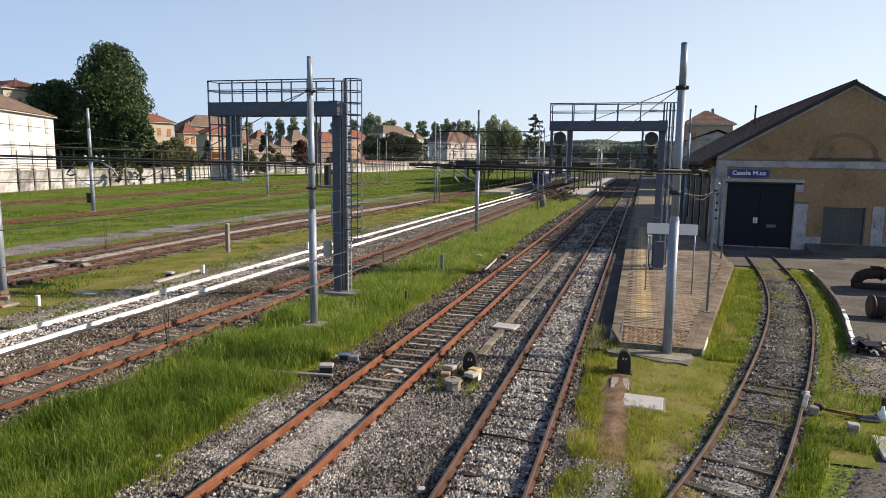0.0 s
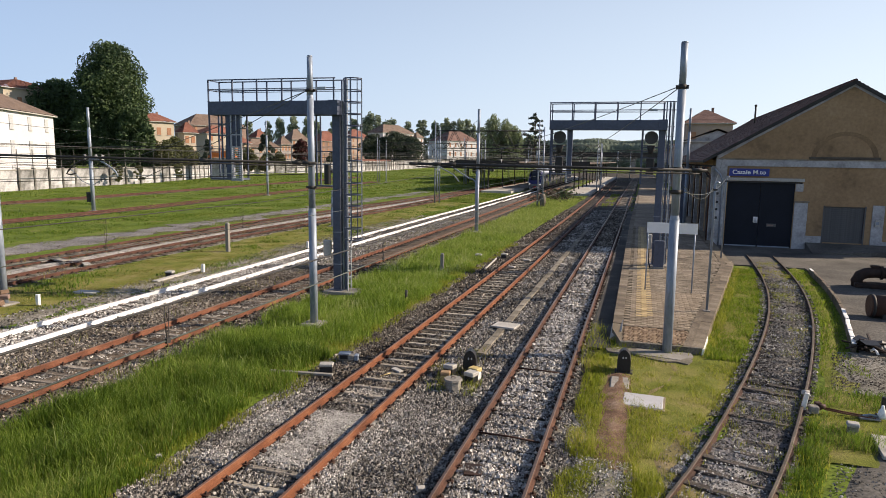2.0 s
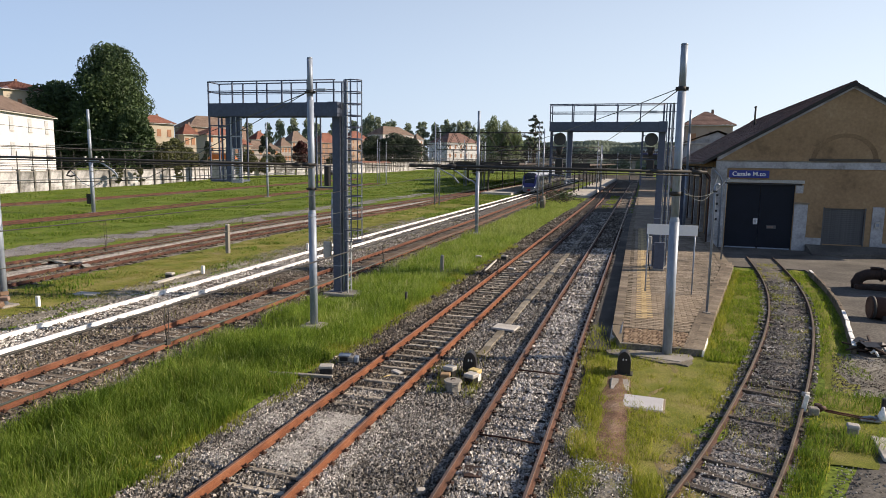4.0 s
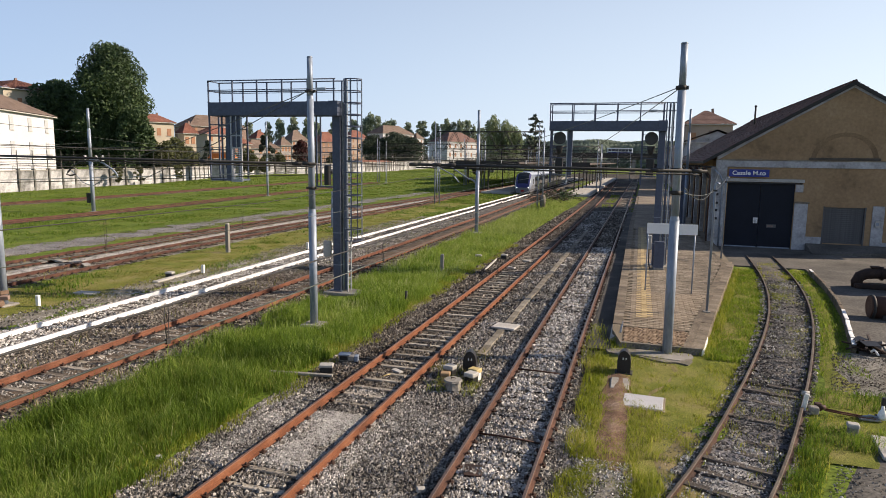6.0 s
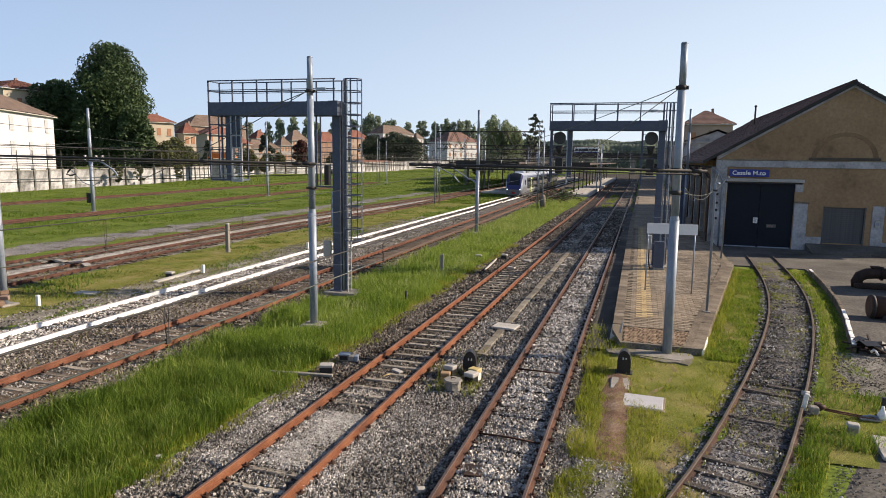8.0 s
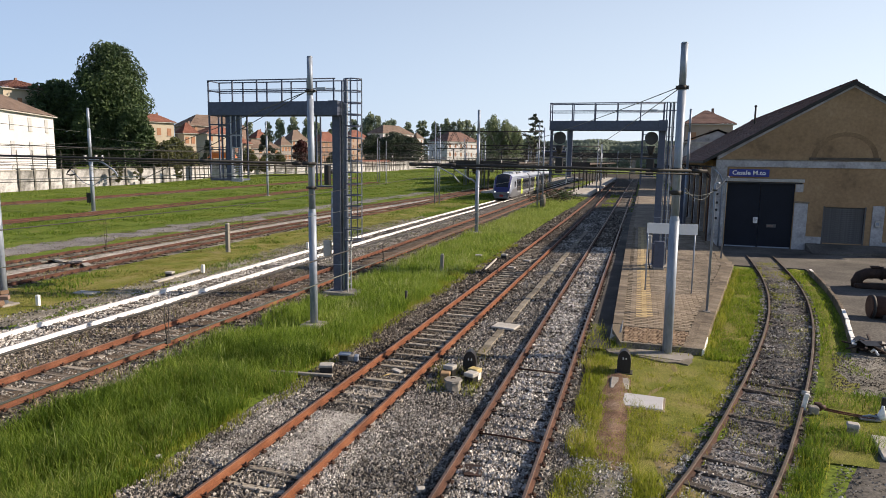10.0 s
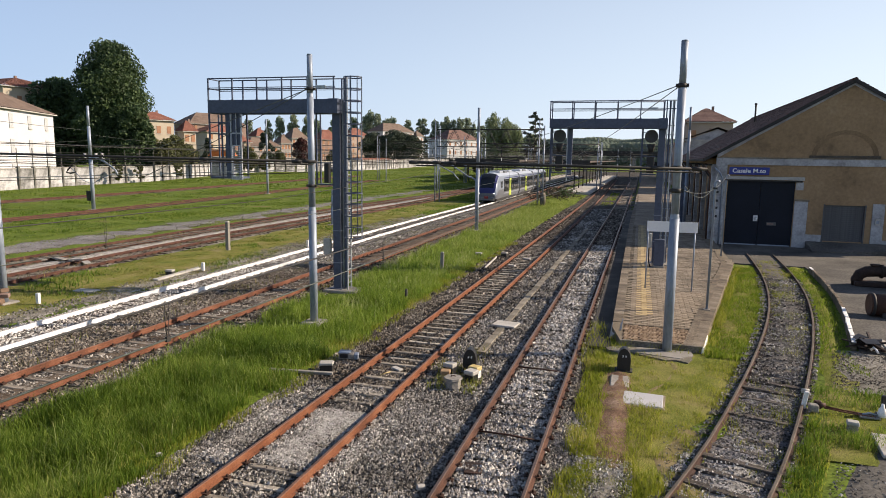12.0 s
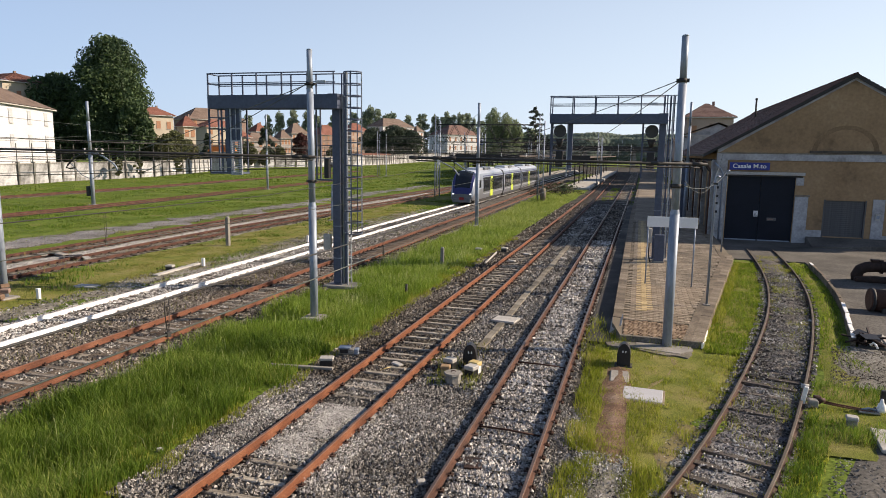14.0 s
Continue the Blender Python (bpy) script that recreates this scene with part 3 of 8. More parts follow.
bed("ballast_siding", lambda y: line_s(y) - 0.95, lambda y: line_s(y) + 0.95, 7, 40.5, GRAVELGREY, "weedy grey ballast of the curved siding", -0.045, 0.3)
bed("gravel_verge", lambda y: line_s(y) + 1.5, lambda y: 14.0, 3, 14.6, YARD, "trodden grey-brown grit beside the siding", -0.01, 0.25, m=60)
bed("grit_patch", lambda y: -7.25, lambda y: -5.3, 10.5, 13.1, GRIT, "pale fine grit spilt between the rails", 0.022, 0.25, 0.3)
bed("grit_patch", lambda y: -8.3, lambda y: -6.95, 10.2, 12.7, GRIT, "pale fine grit spilt beside the rail", -0.012, 0.3, 0.3)
bed("grit_patch", lambda y: line_s(y) - 0.66, lambda y: line_s(y) + 0.66, 7.5, 13.3, GRIT, "pale grit between the siding rails", -0.022, 0.15, 0.4)
bed("grit_patch", lambda y: line_e(y) + 0.95, lambda y: line_f(y) - 0.95, 14, 90, GRIT, "pale grit between the disused tracks", 0.04, 0.2)
bed("turf", lambda y: -26.0 - 0.02 * y, lambda y: line_c(y) - 2.6, 12, 105, TURF, "dry trodden turf beside the white rails", -0.02, 0.5)
bed("turf", lambda y: -1.25, lambda y: line_s(y) - 0.85, 8.5, 20.9, TURF, "thin yellow-green turf before the platform", -0.012, 0.12)
bed("bare_earth", lambda y: 0.25 + 0.1 * (y - 17), lambda y: 1.25 + 0.06 * (y - 17), 16.6, 19.7, DRYEARTH, "worn tan earth showing through the turf", -0.008, 0.3, 0.25)
bed("bare_earth", lambda y: 0.55, lambda y: 1.55, 10.2, 14.6, DRYEARTH, "worn tan earth showing through the turf", -0.008, 0.35, 0.25)
bed("turf", lambda y: plat_right(y) + 0.02, lambda y: line_s(y) - 0.85, 20.9, 39.5, TURF, "thin yellow-green turf between platform and siding", -0.012, 0.08)
bed("turf", lambda y: line_s(y) + 0.85, lambda y: 7.6, 14.0, 19.0, TURF, "thin turf beside the siding", -0.014, 0.2)
bed("turf", lambda y: line_s(y) + 0.85, lambda y: kerb_line(y) - 0.12, 19.0, 40.5, TURF, "thin turf between siding and kerb", -0.012, 0.08)
bed("soil_patch", lambda y: line_d(y) - 0.66, lambda y: line_d(y) + 0.66, 33, 130, SOIL, "brown earth burying the sleepers of the rusty track", 0.008, 0.06, 0.7)
bed("gravel_patch", lambda y: line_s(y) - 0.66, lambda y: line_s(y) + 0.66, 19.5, 41.0, BALLAST, "dark trodden gravel between the siding rails", 0.022, 0.05, 0.7)
bed("soil_patch", lambda y: line_d(y) - 0.68, lambda y: line_d(y) + 0.68, 8, 60, SOIL, "brown earth between the rusty rails", -0.020, 0.08, 0.5)
bed("gravel_patch", lambda y: line_s(y) + 1.1, lambda y: 14.0, 18.6, 22.8, DIRT, "spilt grey gravel at the end of the kerb", -0.005, 0.4, m=60)
bed("ballast_station", lambda y: -31, lambda y: 6.0, 200, 332, BALLASTDARK, "dark ballast of the station tracks", -0.01, 0.3, 4.0)
bed("earth_patch", lambda y: -22.2, lambda y: line_c(y) - 1.5, 8, 64, DIRT, "trodden earth with thin grass", -0.03, 0.5)

# yard in front of the shed
g = Geo()
g.slab([(3.4, 40.6), (9.0, 40.6), (8.96, 38.7), (8.62, 34.3), (8.14, 30.5), (7.69, 27.7), (6.75, 22.6), (60, 22.6), (60, 120), (3.4, 120)], -0.12, 0.02)
tagged(part("yard_paving", g, YARD, None, "worn grey asphalt yard before the goods shed"), kind="structure", category="pavement")


# ---- tracks ----
RAILPROF = [(-0.07, 0.0), (0.07, 0.0), (0.07, 0.012), (0.012, 0.03), (0.012, 0.11), (0.036, 0.12), (0.036, 0.15), (0.028, 0.158), (-0.028, 0.158), (-0.036, 0.15), (-0.036, 0.12), (-0.012, 0.11), (-0.012, 0.03), (-0.07, 0.012)]


def beam_mesh(name, material, half=1.28, w=0.092, h=0.075):
    g = Geo().box(-half, -w, -0.12, half, w, h - 0.06, 0.015)
    return mesh_of(name, g, material)


def track(label, path, y0, y1, head, body, sleeper, near=0.0, pitch=0.6, z=0.012, skip=0.0, clips=0.0, half=1.28, bury=0.0, iron=None, aged=999.0, far_body=None, joint=46.0):
    """A railway track: two rails, and sleepers that are single parts up to y = near."""
    t = thing("railway_track", label, "railway track", (0, 0, 0), 0, "tracks of the yard")
    ys = list(np.arange(y0, y1, 1.5)) + [y1]
    for side in (-0.7525, 0.7525):
        rail = None
        for a, b, m in ((y0, joint, body), (joint + 0.01, y1, far_body)) if far_body else ((y0, y1, body),):
            r = Geo().sweep(RAILPROF, [(path(y) + side, y, z) for y in [a] + [v for v in ys if a < v < b] + [b]])
            rail = rail or part("rail", r, m, t)
            if m is far_body and far_body:
                part("rail", r, m, t)
        if head is not body:
            top = Geo().sweep([(-0.030, 0.1585), (0.030, 0.1585), (0.024, 0.1635), (-0.024, 0.1635)], [(path(y) + side, y, z) for y in ys])
            part("rail_head", top, head, rail, "running surface polished by wheels")
    wide = 0.070 if aged == 44 else 0.092
    one, old = beam_mesh("sleeper", sleeper, half, wide), beam_mesh("sleeper", SLEEPERDARK, half, wide)
    rest, k = Geo(), 0
    for y in np.arange(y0, y1, pitch):
        y = y + RNG.uniform(-0.03, 0.03)
        d = (path(y + 0.5) - path(y - 0.5))
        a = -math.degrees(math.atan(d)) + RNG.uniform(-1.2, 1.2)
        x, drop = path(y) + RNG.uniform(-0.05, 0.05), RNG.uniform(-0.030, 0.0) - bury
        if RNG.random() < skip:
            drop -= 0.035
        if y < near and k < 290:
            k += 1
            part("sleeper", old if y + 12 * RNG.random() > aged + 6 else one, None, t, "", pose(x, y, drop, 0, 0, a))
        else:
            rest.box(x - half, y - 0.115, -0.12, x + half, y + 0.115, 0.012 + drop, 0, a)
    if rest.v:
        tagged(part("buried_timber", rest, SLEEPERDARK if aged < 900 else sleeper, t), kind="stuff")
    if clips:
        c = Geo()
        for y in np.arange(y0, clips, pitch):
            for side in (-0.7525, 0.7525):
                for o in (-0.105, 0.105):
                    x = path(y) + side + o
                    c.box(x - 0.05, y - 0.055, 0.0, x + 0.05, y + 0.055, 0.04)
                    c.cyl((x, y, 0.03), (x, y, 0.085), 0.024, 0.02, 6)
        tagged(part("rail_fastening", c, iron or CLIP, t, "bolted rail fasteners"), kind="stuff")
    return t


track("rust-brown railway track on weathered wooden sleepers in grey ballast", line_a, -6, 200, RUSTHEAD, RUST, SLEEPER, 75, aged=44, far_body=RUSTMID, clips=60, half=0.94)
track("railway track with brown rails beside the platform in grey ballast", line_b, -6, 230, WORN, RUSTB, SLEEPER, 75, skip=0.75, clips=60, half=1.0, bury=0.008)
track("railway track with white painted rails used by the train", line_c, -6, 230, SHINY, RAILWHITE, SLEEPERDARK, 75, z=-0.034, bury=0.02)
track("rust-red railway track on half-buried wooden sleepers", line_d, -6, 138, RUSTHEAD, RUSTD, SLEEPERMID, 36, aged=24, far_body=RUSTMID, joint=40.0, skip=0.25, clips=50)
track("rusty disused railway track in sandy gravel", line_e, 12, 180, RUSTYARD, RUSTYARD, SLEEPERDARK, 60, skip=0.5, bury=0.02, z=-0.015, clips=62)
track("rusty disused railway track joining its neighbour at a switch", line_f, 12, 138, RUSTYARD, RUSTYARD, SLEEPERDARK, 60, skip=0.5, bury=0.02, z=-0.015, clips=62)
track("rusty overgrown railway track in the grass", line_g, 22, 148, RUSTYARD, RUSTYARD, SLEEPERDARK, 0, skip=0.5, bury=-0.01, z=0.0)
track("rusty overgrown railway track near the yard wall", line_h, 32, 178, RUSTYARD, RUSTYARD, SLEEPERDARK, 0, skip=0.4, bury=-0.03, z=0.02)
track("curved siding with brown rails among weeds towards the shed", line_s, 8, 45.0, SIDINGRAIL, RUSTDARK, SLEEPERDARK, 38, 0.66, -0.055, 0.6, 0.0, 0.86, 0.0)


# ---- platform ----
def plat_left(y):
    return -0.70 - 0.0045 * min(y - 20.5, 40) + 0.0035 * max(y - 60, 0)


PLAT_Z = 0.34


def platform_z(y):
    return PLAT_Z - max(0.0, 24.0 - y) * 0.045


def platform():
    base = Geo()
    ys = [20.95, 22.3, 24, 28, 33, 38, 44, 50, 60, 80, 110, 150, 200, 235]
    k = len(ys)
    vs = []
    for y in ys:
        z = platform_z(y) - 0.02
        left = plat_left(y) + (0.30 if y < 21 else 0.0)
        vs += [(left, y, -0.2), (left, y, z), (plat_right(y), y, z), (plat_right(y), y, -0.2)]
    fs = []
    for j in range(k - 1):
        for i in range(3):
            fs.append((j * 4 + i, j * 4 + i + 1, j * 4 + 5 + i, j * 4 + 4 + i))
    fs += [(0, 1, 2, 3), ((k - 1) * 4, (k - 1) * 4 + 3, (k - 1) * 4 + 2, (k - 1) * 4 + 1)]
    base.add(vs, fs)
    p = tagged(part("platform", base, MORTAR, None, "station platform of buff paving with a faded yellow safety line"), kind="structure", category="platform")
    kerb = mesh_of("kerb_stone", Geo().box(-0.17, -0.492, -0.20, 0.17, 0.492, 0.0, 0.005), KERBTAN)
    y = 21.43
    while y < 110:
        z = platform_z(y)
        tilt = 2.58 if y < 23.8 else 0.0
        if y > 23.3:
            part("kerb_stone", kerb, None, p, "", pose(plat_left(y) + 0.165, y, z, tilt, 0, 0.0))
        if y < 40:
            part("kerb_stone", kerb, None, p, "", pose(plat_right(y) - 0.165, y, z, tilt, 0, -9.5))
        y += 0.99
    front = Geo().box(plat_left(20.9) + 0.28, 20.87, -0.15, plat_right(20.9), 20.98, platform_z(20.9) + 0.005, 0.01)
    part("end_kerb", front, APRON, p, "dirty stone end kerb of the platform")
    lip = Geo().add([(plat_right(y) + o, y, z) for y, h in ((20.86, 0.185), (22.3, 0.235)) for o, z in ((-0.03, -0.1), (0.03, -0.1), (0.03, h), (-0.03, h))], [(0, 1, 2, 3), (1, 5, 6, 2), (3, 2, 6, 7), (4, 7, 6, 5)])
    part("painted_kerb", lip, WHITEPAINT, p, "flaking white painted kerb end")
    xl = plat_left(22)
    lip = Geo().add([(xl - 0.06, 21.75, -0.1), (xl + 0.31, 21.95, -0.1), (xl + 0.33, 23.3, -0.1), (xl - 0.04, 23.3, -0.1),
                     (xl - 0.06, 21.75, 0.02), (xl + 0.31, 21.95, 0.27), (xl + 0.33, 23.3, 0.325), (xl - 0.04, 23.3, 0.17)],
                    [(4, 5, 6), (4, 6, 7), (0, 1, 5, 4), (1, 2, 6, 5), (2, 3, 7, 6), (3, 0, 4, 7)])
    part("painted_kerb", lip, PALECON, p, "sloping pale concrete kerb end")
    rest, yellow = Geo(), Geo()
    tile = mesh_of("paving_slab", Geo().box(-0.192, -0.096, -0.05, 0.192, 0.096, 0.0, 0.006), PAVER)
    brick = mesh_of("paving_brick", Geo().box(-0.097, -0.046, -0.05, 0.097, 0.046, 0.0, 0.005), HERRING)
    c45, u = math.cos(radians(45)), 0.105
    for i in range(-40, 41):
        for j in range(-20, 21):
            for bx, by, turn in ((i + 4 * j + 1.0, i + 0.5, 45), (i + 4 * j + 2.5, i, 135)):
                x, y = 0.6 + (bx - by) * u * c45, 21.6 + (bx + by) * u * c45
                if 21.05 < y < 22.62 and plat_left(y) + 0.44 < x < plat_right(y) - 0.44:
                    part("paving_brick", brick, None, p, "", pose(x, y, platform_z(y) + RNG.uniform(-0.005, 0.005), RNG.uniform(-1, 1), RNG.uniform(-1, 1), turn + RNG.uniform(-1, 1)))
    part("joint_strip", Geo().box(plat_left(22.7) + 0.34, 22.68, 0.1, plat_right(22.7) - 0.34, 22.76, platform_z(22.7) + 0.004), KERBTAN, p, "dark stone strip across the platform")
    n, row, y = 0, 0, 22.88
    while y < 58:
        x = plat_left(y) + 0.35 + (0.2 if row % 2 else 0.0)
        z = platform_z(y)
        while x + 0.385 < plat_right(y) - 0.35:
            zz = z + RNG.uniform(-0.004, 0.004)
            if y > 24 and abs(x + 0.2 - (plat_left(y) + 1.15)) < 0.2:
                yellow.box(x, y - 0.093, zz - 0.04, x + 0.385, y + 0.093, zz + 0.004)
            elif y < 29 and n < 300:
                n += 1
                part("paving_slab", tile, None, p, "", pose(x + 0.192, y, zz, RNG.uniform(-0.5, 0.5), RNG.uniform(-0.5, 0.5), RNG.uniform(-0.6, 0.6)))
            else:
                rest.box(x, y - 0.093, zz - 0.04, x + 0.385, y + 0.093, zz)
            x += 0.4
        row += 1
        y += 0.2
    ys = [20.99, 24.0, 28.0, 33.0, 38.0, 42.0]
    strip = Geo()
    strip.add([(plat_right(y) - o, y, platform_z(y) + 0.006) for y in ys for o in (0.58, 0.33)], [(2 * i, 2 * i + 1, 2 * i + 3, 2 * i + 2) for i in range(len(ys) - 1)])
    part("edge_strip", strip, KERBTAN, p, "worn brown mortar strip inside the kerb")
    tagged(part("paving_slabs", rest, PAVERSET, p), kind="stuff")
    tagged(part("safety_line", yellow, YELLOWTILE, p, "faded yellow tiles of the safety line"), kind="stuff")
    far = Geo()
    far.box(plat_left(70) + 0.35, 58, 0.2, 4.9, 235, PLAT_Z)
    part("far_paving", far, PAVERSET, p)


platform()
apron = [(-0.40, 20.86), (-0.80, 20.5), (-0.74, 20.22), (-0.35, 20.14), (-0.05, 20.22), (0.28, 20.03), (0.52, 19.87), (0.95, 19.72), (1.22, 19.80), (1.55, 19.66), (1.70, 20.05), (1.66, 20.86)]
k = len(apron)
tagged(part("platform_apron", Geo().add([(x, y, -0.08) for x, y in apron] + [(x, y, 0.03) for x, y in apron] + [(0.6, 20.5, 0.045)], [(i, (i + 1) % k, k + (i + 1) % k, k + i) for i in range(k)] + [(k + i, k + (i + 1) % k, 2 * k) for i in range(k)]), APRON, None, "stained flat concrete apron at the platform end"), kind="structure", category="pavement")
# Dark slabs along the platform foot stand in for its shadow and dark fill.
g = Geo()
for y in np.arange(20.6, 118, 2.0):
    g.box(-1.42, y, -0.2, plat_left(y) - 0.002, y + 1.99, 0.0)
tagged(part("shade_strip", g, ASPHALT, None, "dark strip standing in for shadow and dark fill along the platform foot"), kind="structure", category="pavement")

# island platforms in the distance
for x0, x1, y0, y1 in ((-12.8, -8.4, 112, 235), (-27.2, -21.8, 113, 235)):
    g = Geo().box(x0, y0, -0.2, x1, y1, 0.35, 0.03)
    tagged(part("island_platform", g, PALECON, None, "pale concrete island platform of the station"), kind="structure", category="platform")


# ---- goods shed ----
def shed():
    """Gabled goods shed, gable towards the camera, with a navy door, a sign, a shutter and side pilasters."""
    X0, X1, Y0, Y1, EV, PK = 4.95, 21.05, 49.9, 92.0, 6.05, 11.1
    XM = (X0 + X1) / 2
    t = thing("goods_shed", "ochre plastered goods shed with brown tiled roof and navy door", "building", (0, 0, 0))
    D0, D1, DH, S0, S1, SH = 5.74, 10.02, 4.58, 11.88, 14.35, 3.0
    up = lambda x: EV + (PK - EV) * (1 - abs(x - XM) / (XM - X0))
    w = Geo()
    th = 0.4
    for a, b, z in ((X0, D0, 0), (D0, D1, DH), (D1, S0, 0), (S0, S1, SH), (S1, X1, 0)):
        w.prism([(a, z), (b, z), (b, EV), (a, EV)], Y0, Y0 + th)
    w.prism([(X0, EV), (X1, EV), (XM, PK)], Y0, Y0 + th)
    w.box(S0, Y0, 0, S1, Y0 + th, 0.55)
    w.box(X0, Y0 + th, 0, X0 + th, Y1, EV)
    w.box(X1 - th, Y0 + th, 0, X1, Y1, EV)
    w.prism([(X0, 0), (X1, 0), (X1, EV), (XM, PK), (X0, EV)], Y1, Y1 + th)
    part("wall", w, OCHRE, t, "weathered ochre plaster")
    part("floor_slab", Geo().box(X0 + th, Y0 + th, -0.1, X1 - th, Y1, 0.05), CONCRETE, t)
    # grey plaster pilasters and string course
    c = Geo().box(X0 - 0.06, Y0 - 0.07, 5.60, X1 + 0.06, Y0, 6.06, 0.015)
    part("string_course", c, GREYPLASTER, t, "grey plaster string course")
    for a, b, z in ((X0 - 0.05, D0 - 0.10, 5.60), (D1 + 0.03, 10.87, 3.2), (S1 + 0.40, 15.45, 3.15)):
        part("pilaster", Geo().box(a, Y0 - 0.07, 0.0, b, Y0, z, 0.012), GREYPLASTER, t, "peeling grey plaster pilaster")
    part("pilaster", Geo().box(10.87, Y0 - 0.05, 0, S0 - 0.05, Y0, 0.95, 0.012), GREYPLASTER, t, "peeling grey plaster plinth")
    part("pilaster", Geo().box(15.45, Y0 - 0.05, 0, X1, Y0, 0.75, 0.012), GREYPLASTER, t, "peeling grey plaster plinth")
    part("pilaster_cap", Geo().box(D1 + 0.0, Y0 - 0.11, 3.2, 10.95, Y0, 3.32, 0.02), RAKEGREY, t, "dark stained pilaster cap")
    part("string_ledge", Geo().box(X0 - 0.08, Y0 - 0.13, 6.06, X1 + 0.08, Y0, 6.13, 0.02), RAKEGREY, t, "dark weathered ledge on the string course")
    part("bare_plaster", Geo().box(D1 + 0.02, Y0 - 0.02, 3.95, D1 + 0.50, Y0 - 0.001, 4.5, 0.008), GREYPLASTER, t, "pale patch of bare plaster")
    # blind arch in the gable
    arch = Geo()
    ring = 24
    cx, cz, r0, r1 = 12.8, 6.14, 1.70, 2.0
    arcs = [(cx + r * math.cos(math.pi * i / ring), cz + r * 0.92 * math.sin(math.pi * i / ring), r) for r in (r0, r1) for i in range(ring + 1)]
    arch.add([(x, yy, z) for yy in (Y0 - 0.018, Y0 + 0.01) for x, z, _ in arcs],
             [(i, i + 1, ring + 2 + i, ring + 1 + i) for i in range(ring)] + [(i, i + 1, 2 * ring + 3 + i, 2 * ring + 2 + i) for i in range(ring)]
             + [(ring + 1 + i, ring + 2 + i, 3 * ring + 4 + i, 3 * ring + 3 + i) for i in range(ring)])
    part("blind_arch", arch, OCHREDARK, t, "stained relief of a blind arch")
    part("arch_sill", Geo().box(10.7, Y0 - 0.16, 6.131, 14.9, Y0, 6.30, 0.02), DARKSTAIN, t, "dark stained ledge under the blind arch")
    # door
    for a, b in ((D0, (D0 + D1) / 2 - 0.006), ((D0 + D1) / 2 + 0.006, D1)):
        d = part("door_leaf", Geo().box(a + 0.002, Y0 + 0.12, 0.03, b - 0.002, Y0 + 0.18, DH - 0.02, 0.008), NAVY, t, "navy painted sheet steel door leaf")
        part("kick_plate", Geo().box(a + 0.05, Y0 + 0.095, 0.03, b - 0.05, Y0 + 0.117, 0.11), GALV, d, "pale metal strip at the foot")
    n1 = part("notice", Geo().box(7.55, Y0 + 0.085, 1.72, 7.83, Y0 + 0.098, 2.12, 0.003), SIGNWHITE, t, "small white notice on the door")
    for k in range(5):
        part("text_bar", Geo().box(7.58, Y0 + 0.081, 1.78 + k * 0.06, 7.80 - 0.03 * (k % 3), Y0 + 0.0845, 1.80 + k * 0.06), NAVY, n1)
    n2 = part("door_plate", Geo().box(8.42, Y0 + 0.085, 1.45, 9.02, Y0 + 0.098, 1.68, 0.003), SHUTTER, t, "grey plate on the door")
    part("text_bar", Geo().box(8.46, Y0 + 0.080, 1.52, 8.86, Y0 + 0.0845, 1.61), BRICKRED, n2)
    part("door_lintel", Geo().box(D0 - 0.06, Y0 - 0.16, DH + 0.02, D1 + 0.52, Y0, DH + 0.24, 0.015), PALECON, t, "pale concrete lintel over the door")
    part("door_track", Geo().box(D0 - 0.1, Y0 - 0.10, DH - 0.10, D1 + 0.4, Y0 - 0.004, DH - 0.005, 0.01), BLACK, t, "dark sliding door rail")
    # name board
    s = part("name_board", Geo().box(5.76, Y0 - 0.21, 4.94, 8.30, Y0 - 0.17, 5.45, 0.006), SIGNBLUE, t, "blue station name board with white letters")
    cu = bpy.data.curves.new("letters", "FONT")
    cu.body, cu.size, cu.extrude, cu.align_x, cu.align_y = "Casale M.to", 0.40, 0.006, "CENTER", "CENTER"
    cu.offset = 0.008
    tmp = bpy.data.objects.new("letters", cu)
    scene.collection.objects.link(tmp)
    bpy.context.view_layer.update()
    me = bpy.data.meshes.new_from_object(tmp.evaluated_get(bpy.context.evaluated_depsgraph_get()))
    bpy.data.objects.remove(tmp)
    me.materials.clear()
    me.materials.append(SIGNWHITE)
    wid = max(v.co.x for v in me.vertices) - min(v.co.x for v in me.vertices)
    part("lettering", me, None, s, "white station name lettering", pose(7.02, Y0 - 0.22, 5.195, 90, 0, 0) @ Matrix.Diagonal((2.12 / wid, 1, 1, 1)))
    # roller shutter
    sh = part("roller_shutter", Geo().box(S0 + 0.02, Y0 + 0.16, 0.55, S1 - 0.02, Y0 + 0.20, SH), SHUTTER, t, "closed grey roller shutter")
    slat = mesh_of("slat", Geo().box(-(S1 - S0) / 2 + 0.05, -0.03, -0.065, (S1 - S0) / 2 - 0.05, 0.0, 0.06, 0.015), SHUTTER)
    for i in range(18):
        part("slat", slat, None, sh, "", pose((S0 + S1) / 2, Y0 + 0.155, 0.62 + i * 0.133))
    part("shutter_frame", Geo().box(S0 - 0.04, Y0 - 0.02, 0.5, S0 + 0.05, Y0 + 0.15, SH + 0.05).box(S1 - 0.05, Y0 - 0.02, 0.5, S1 + 0.04, Y0 + 0.15, SH + 0.05), SHUTTER, t)
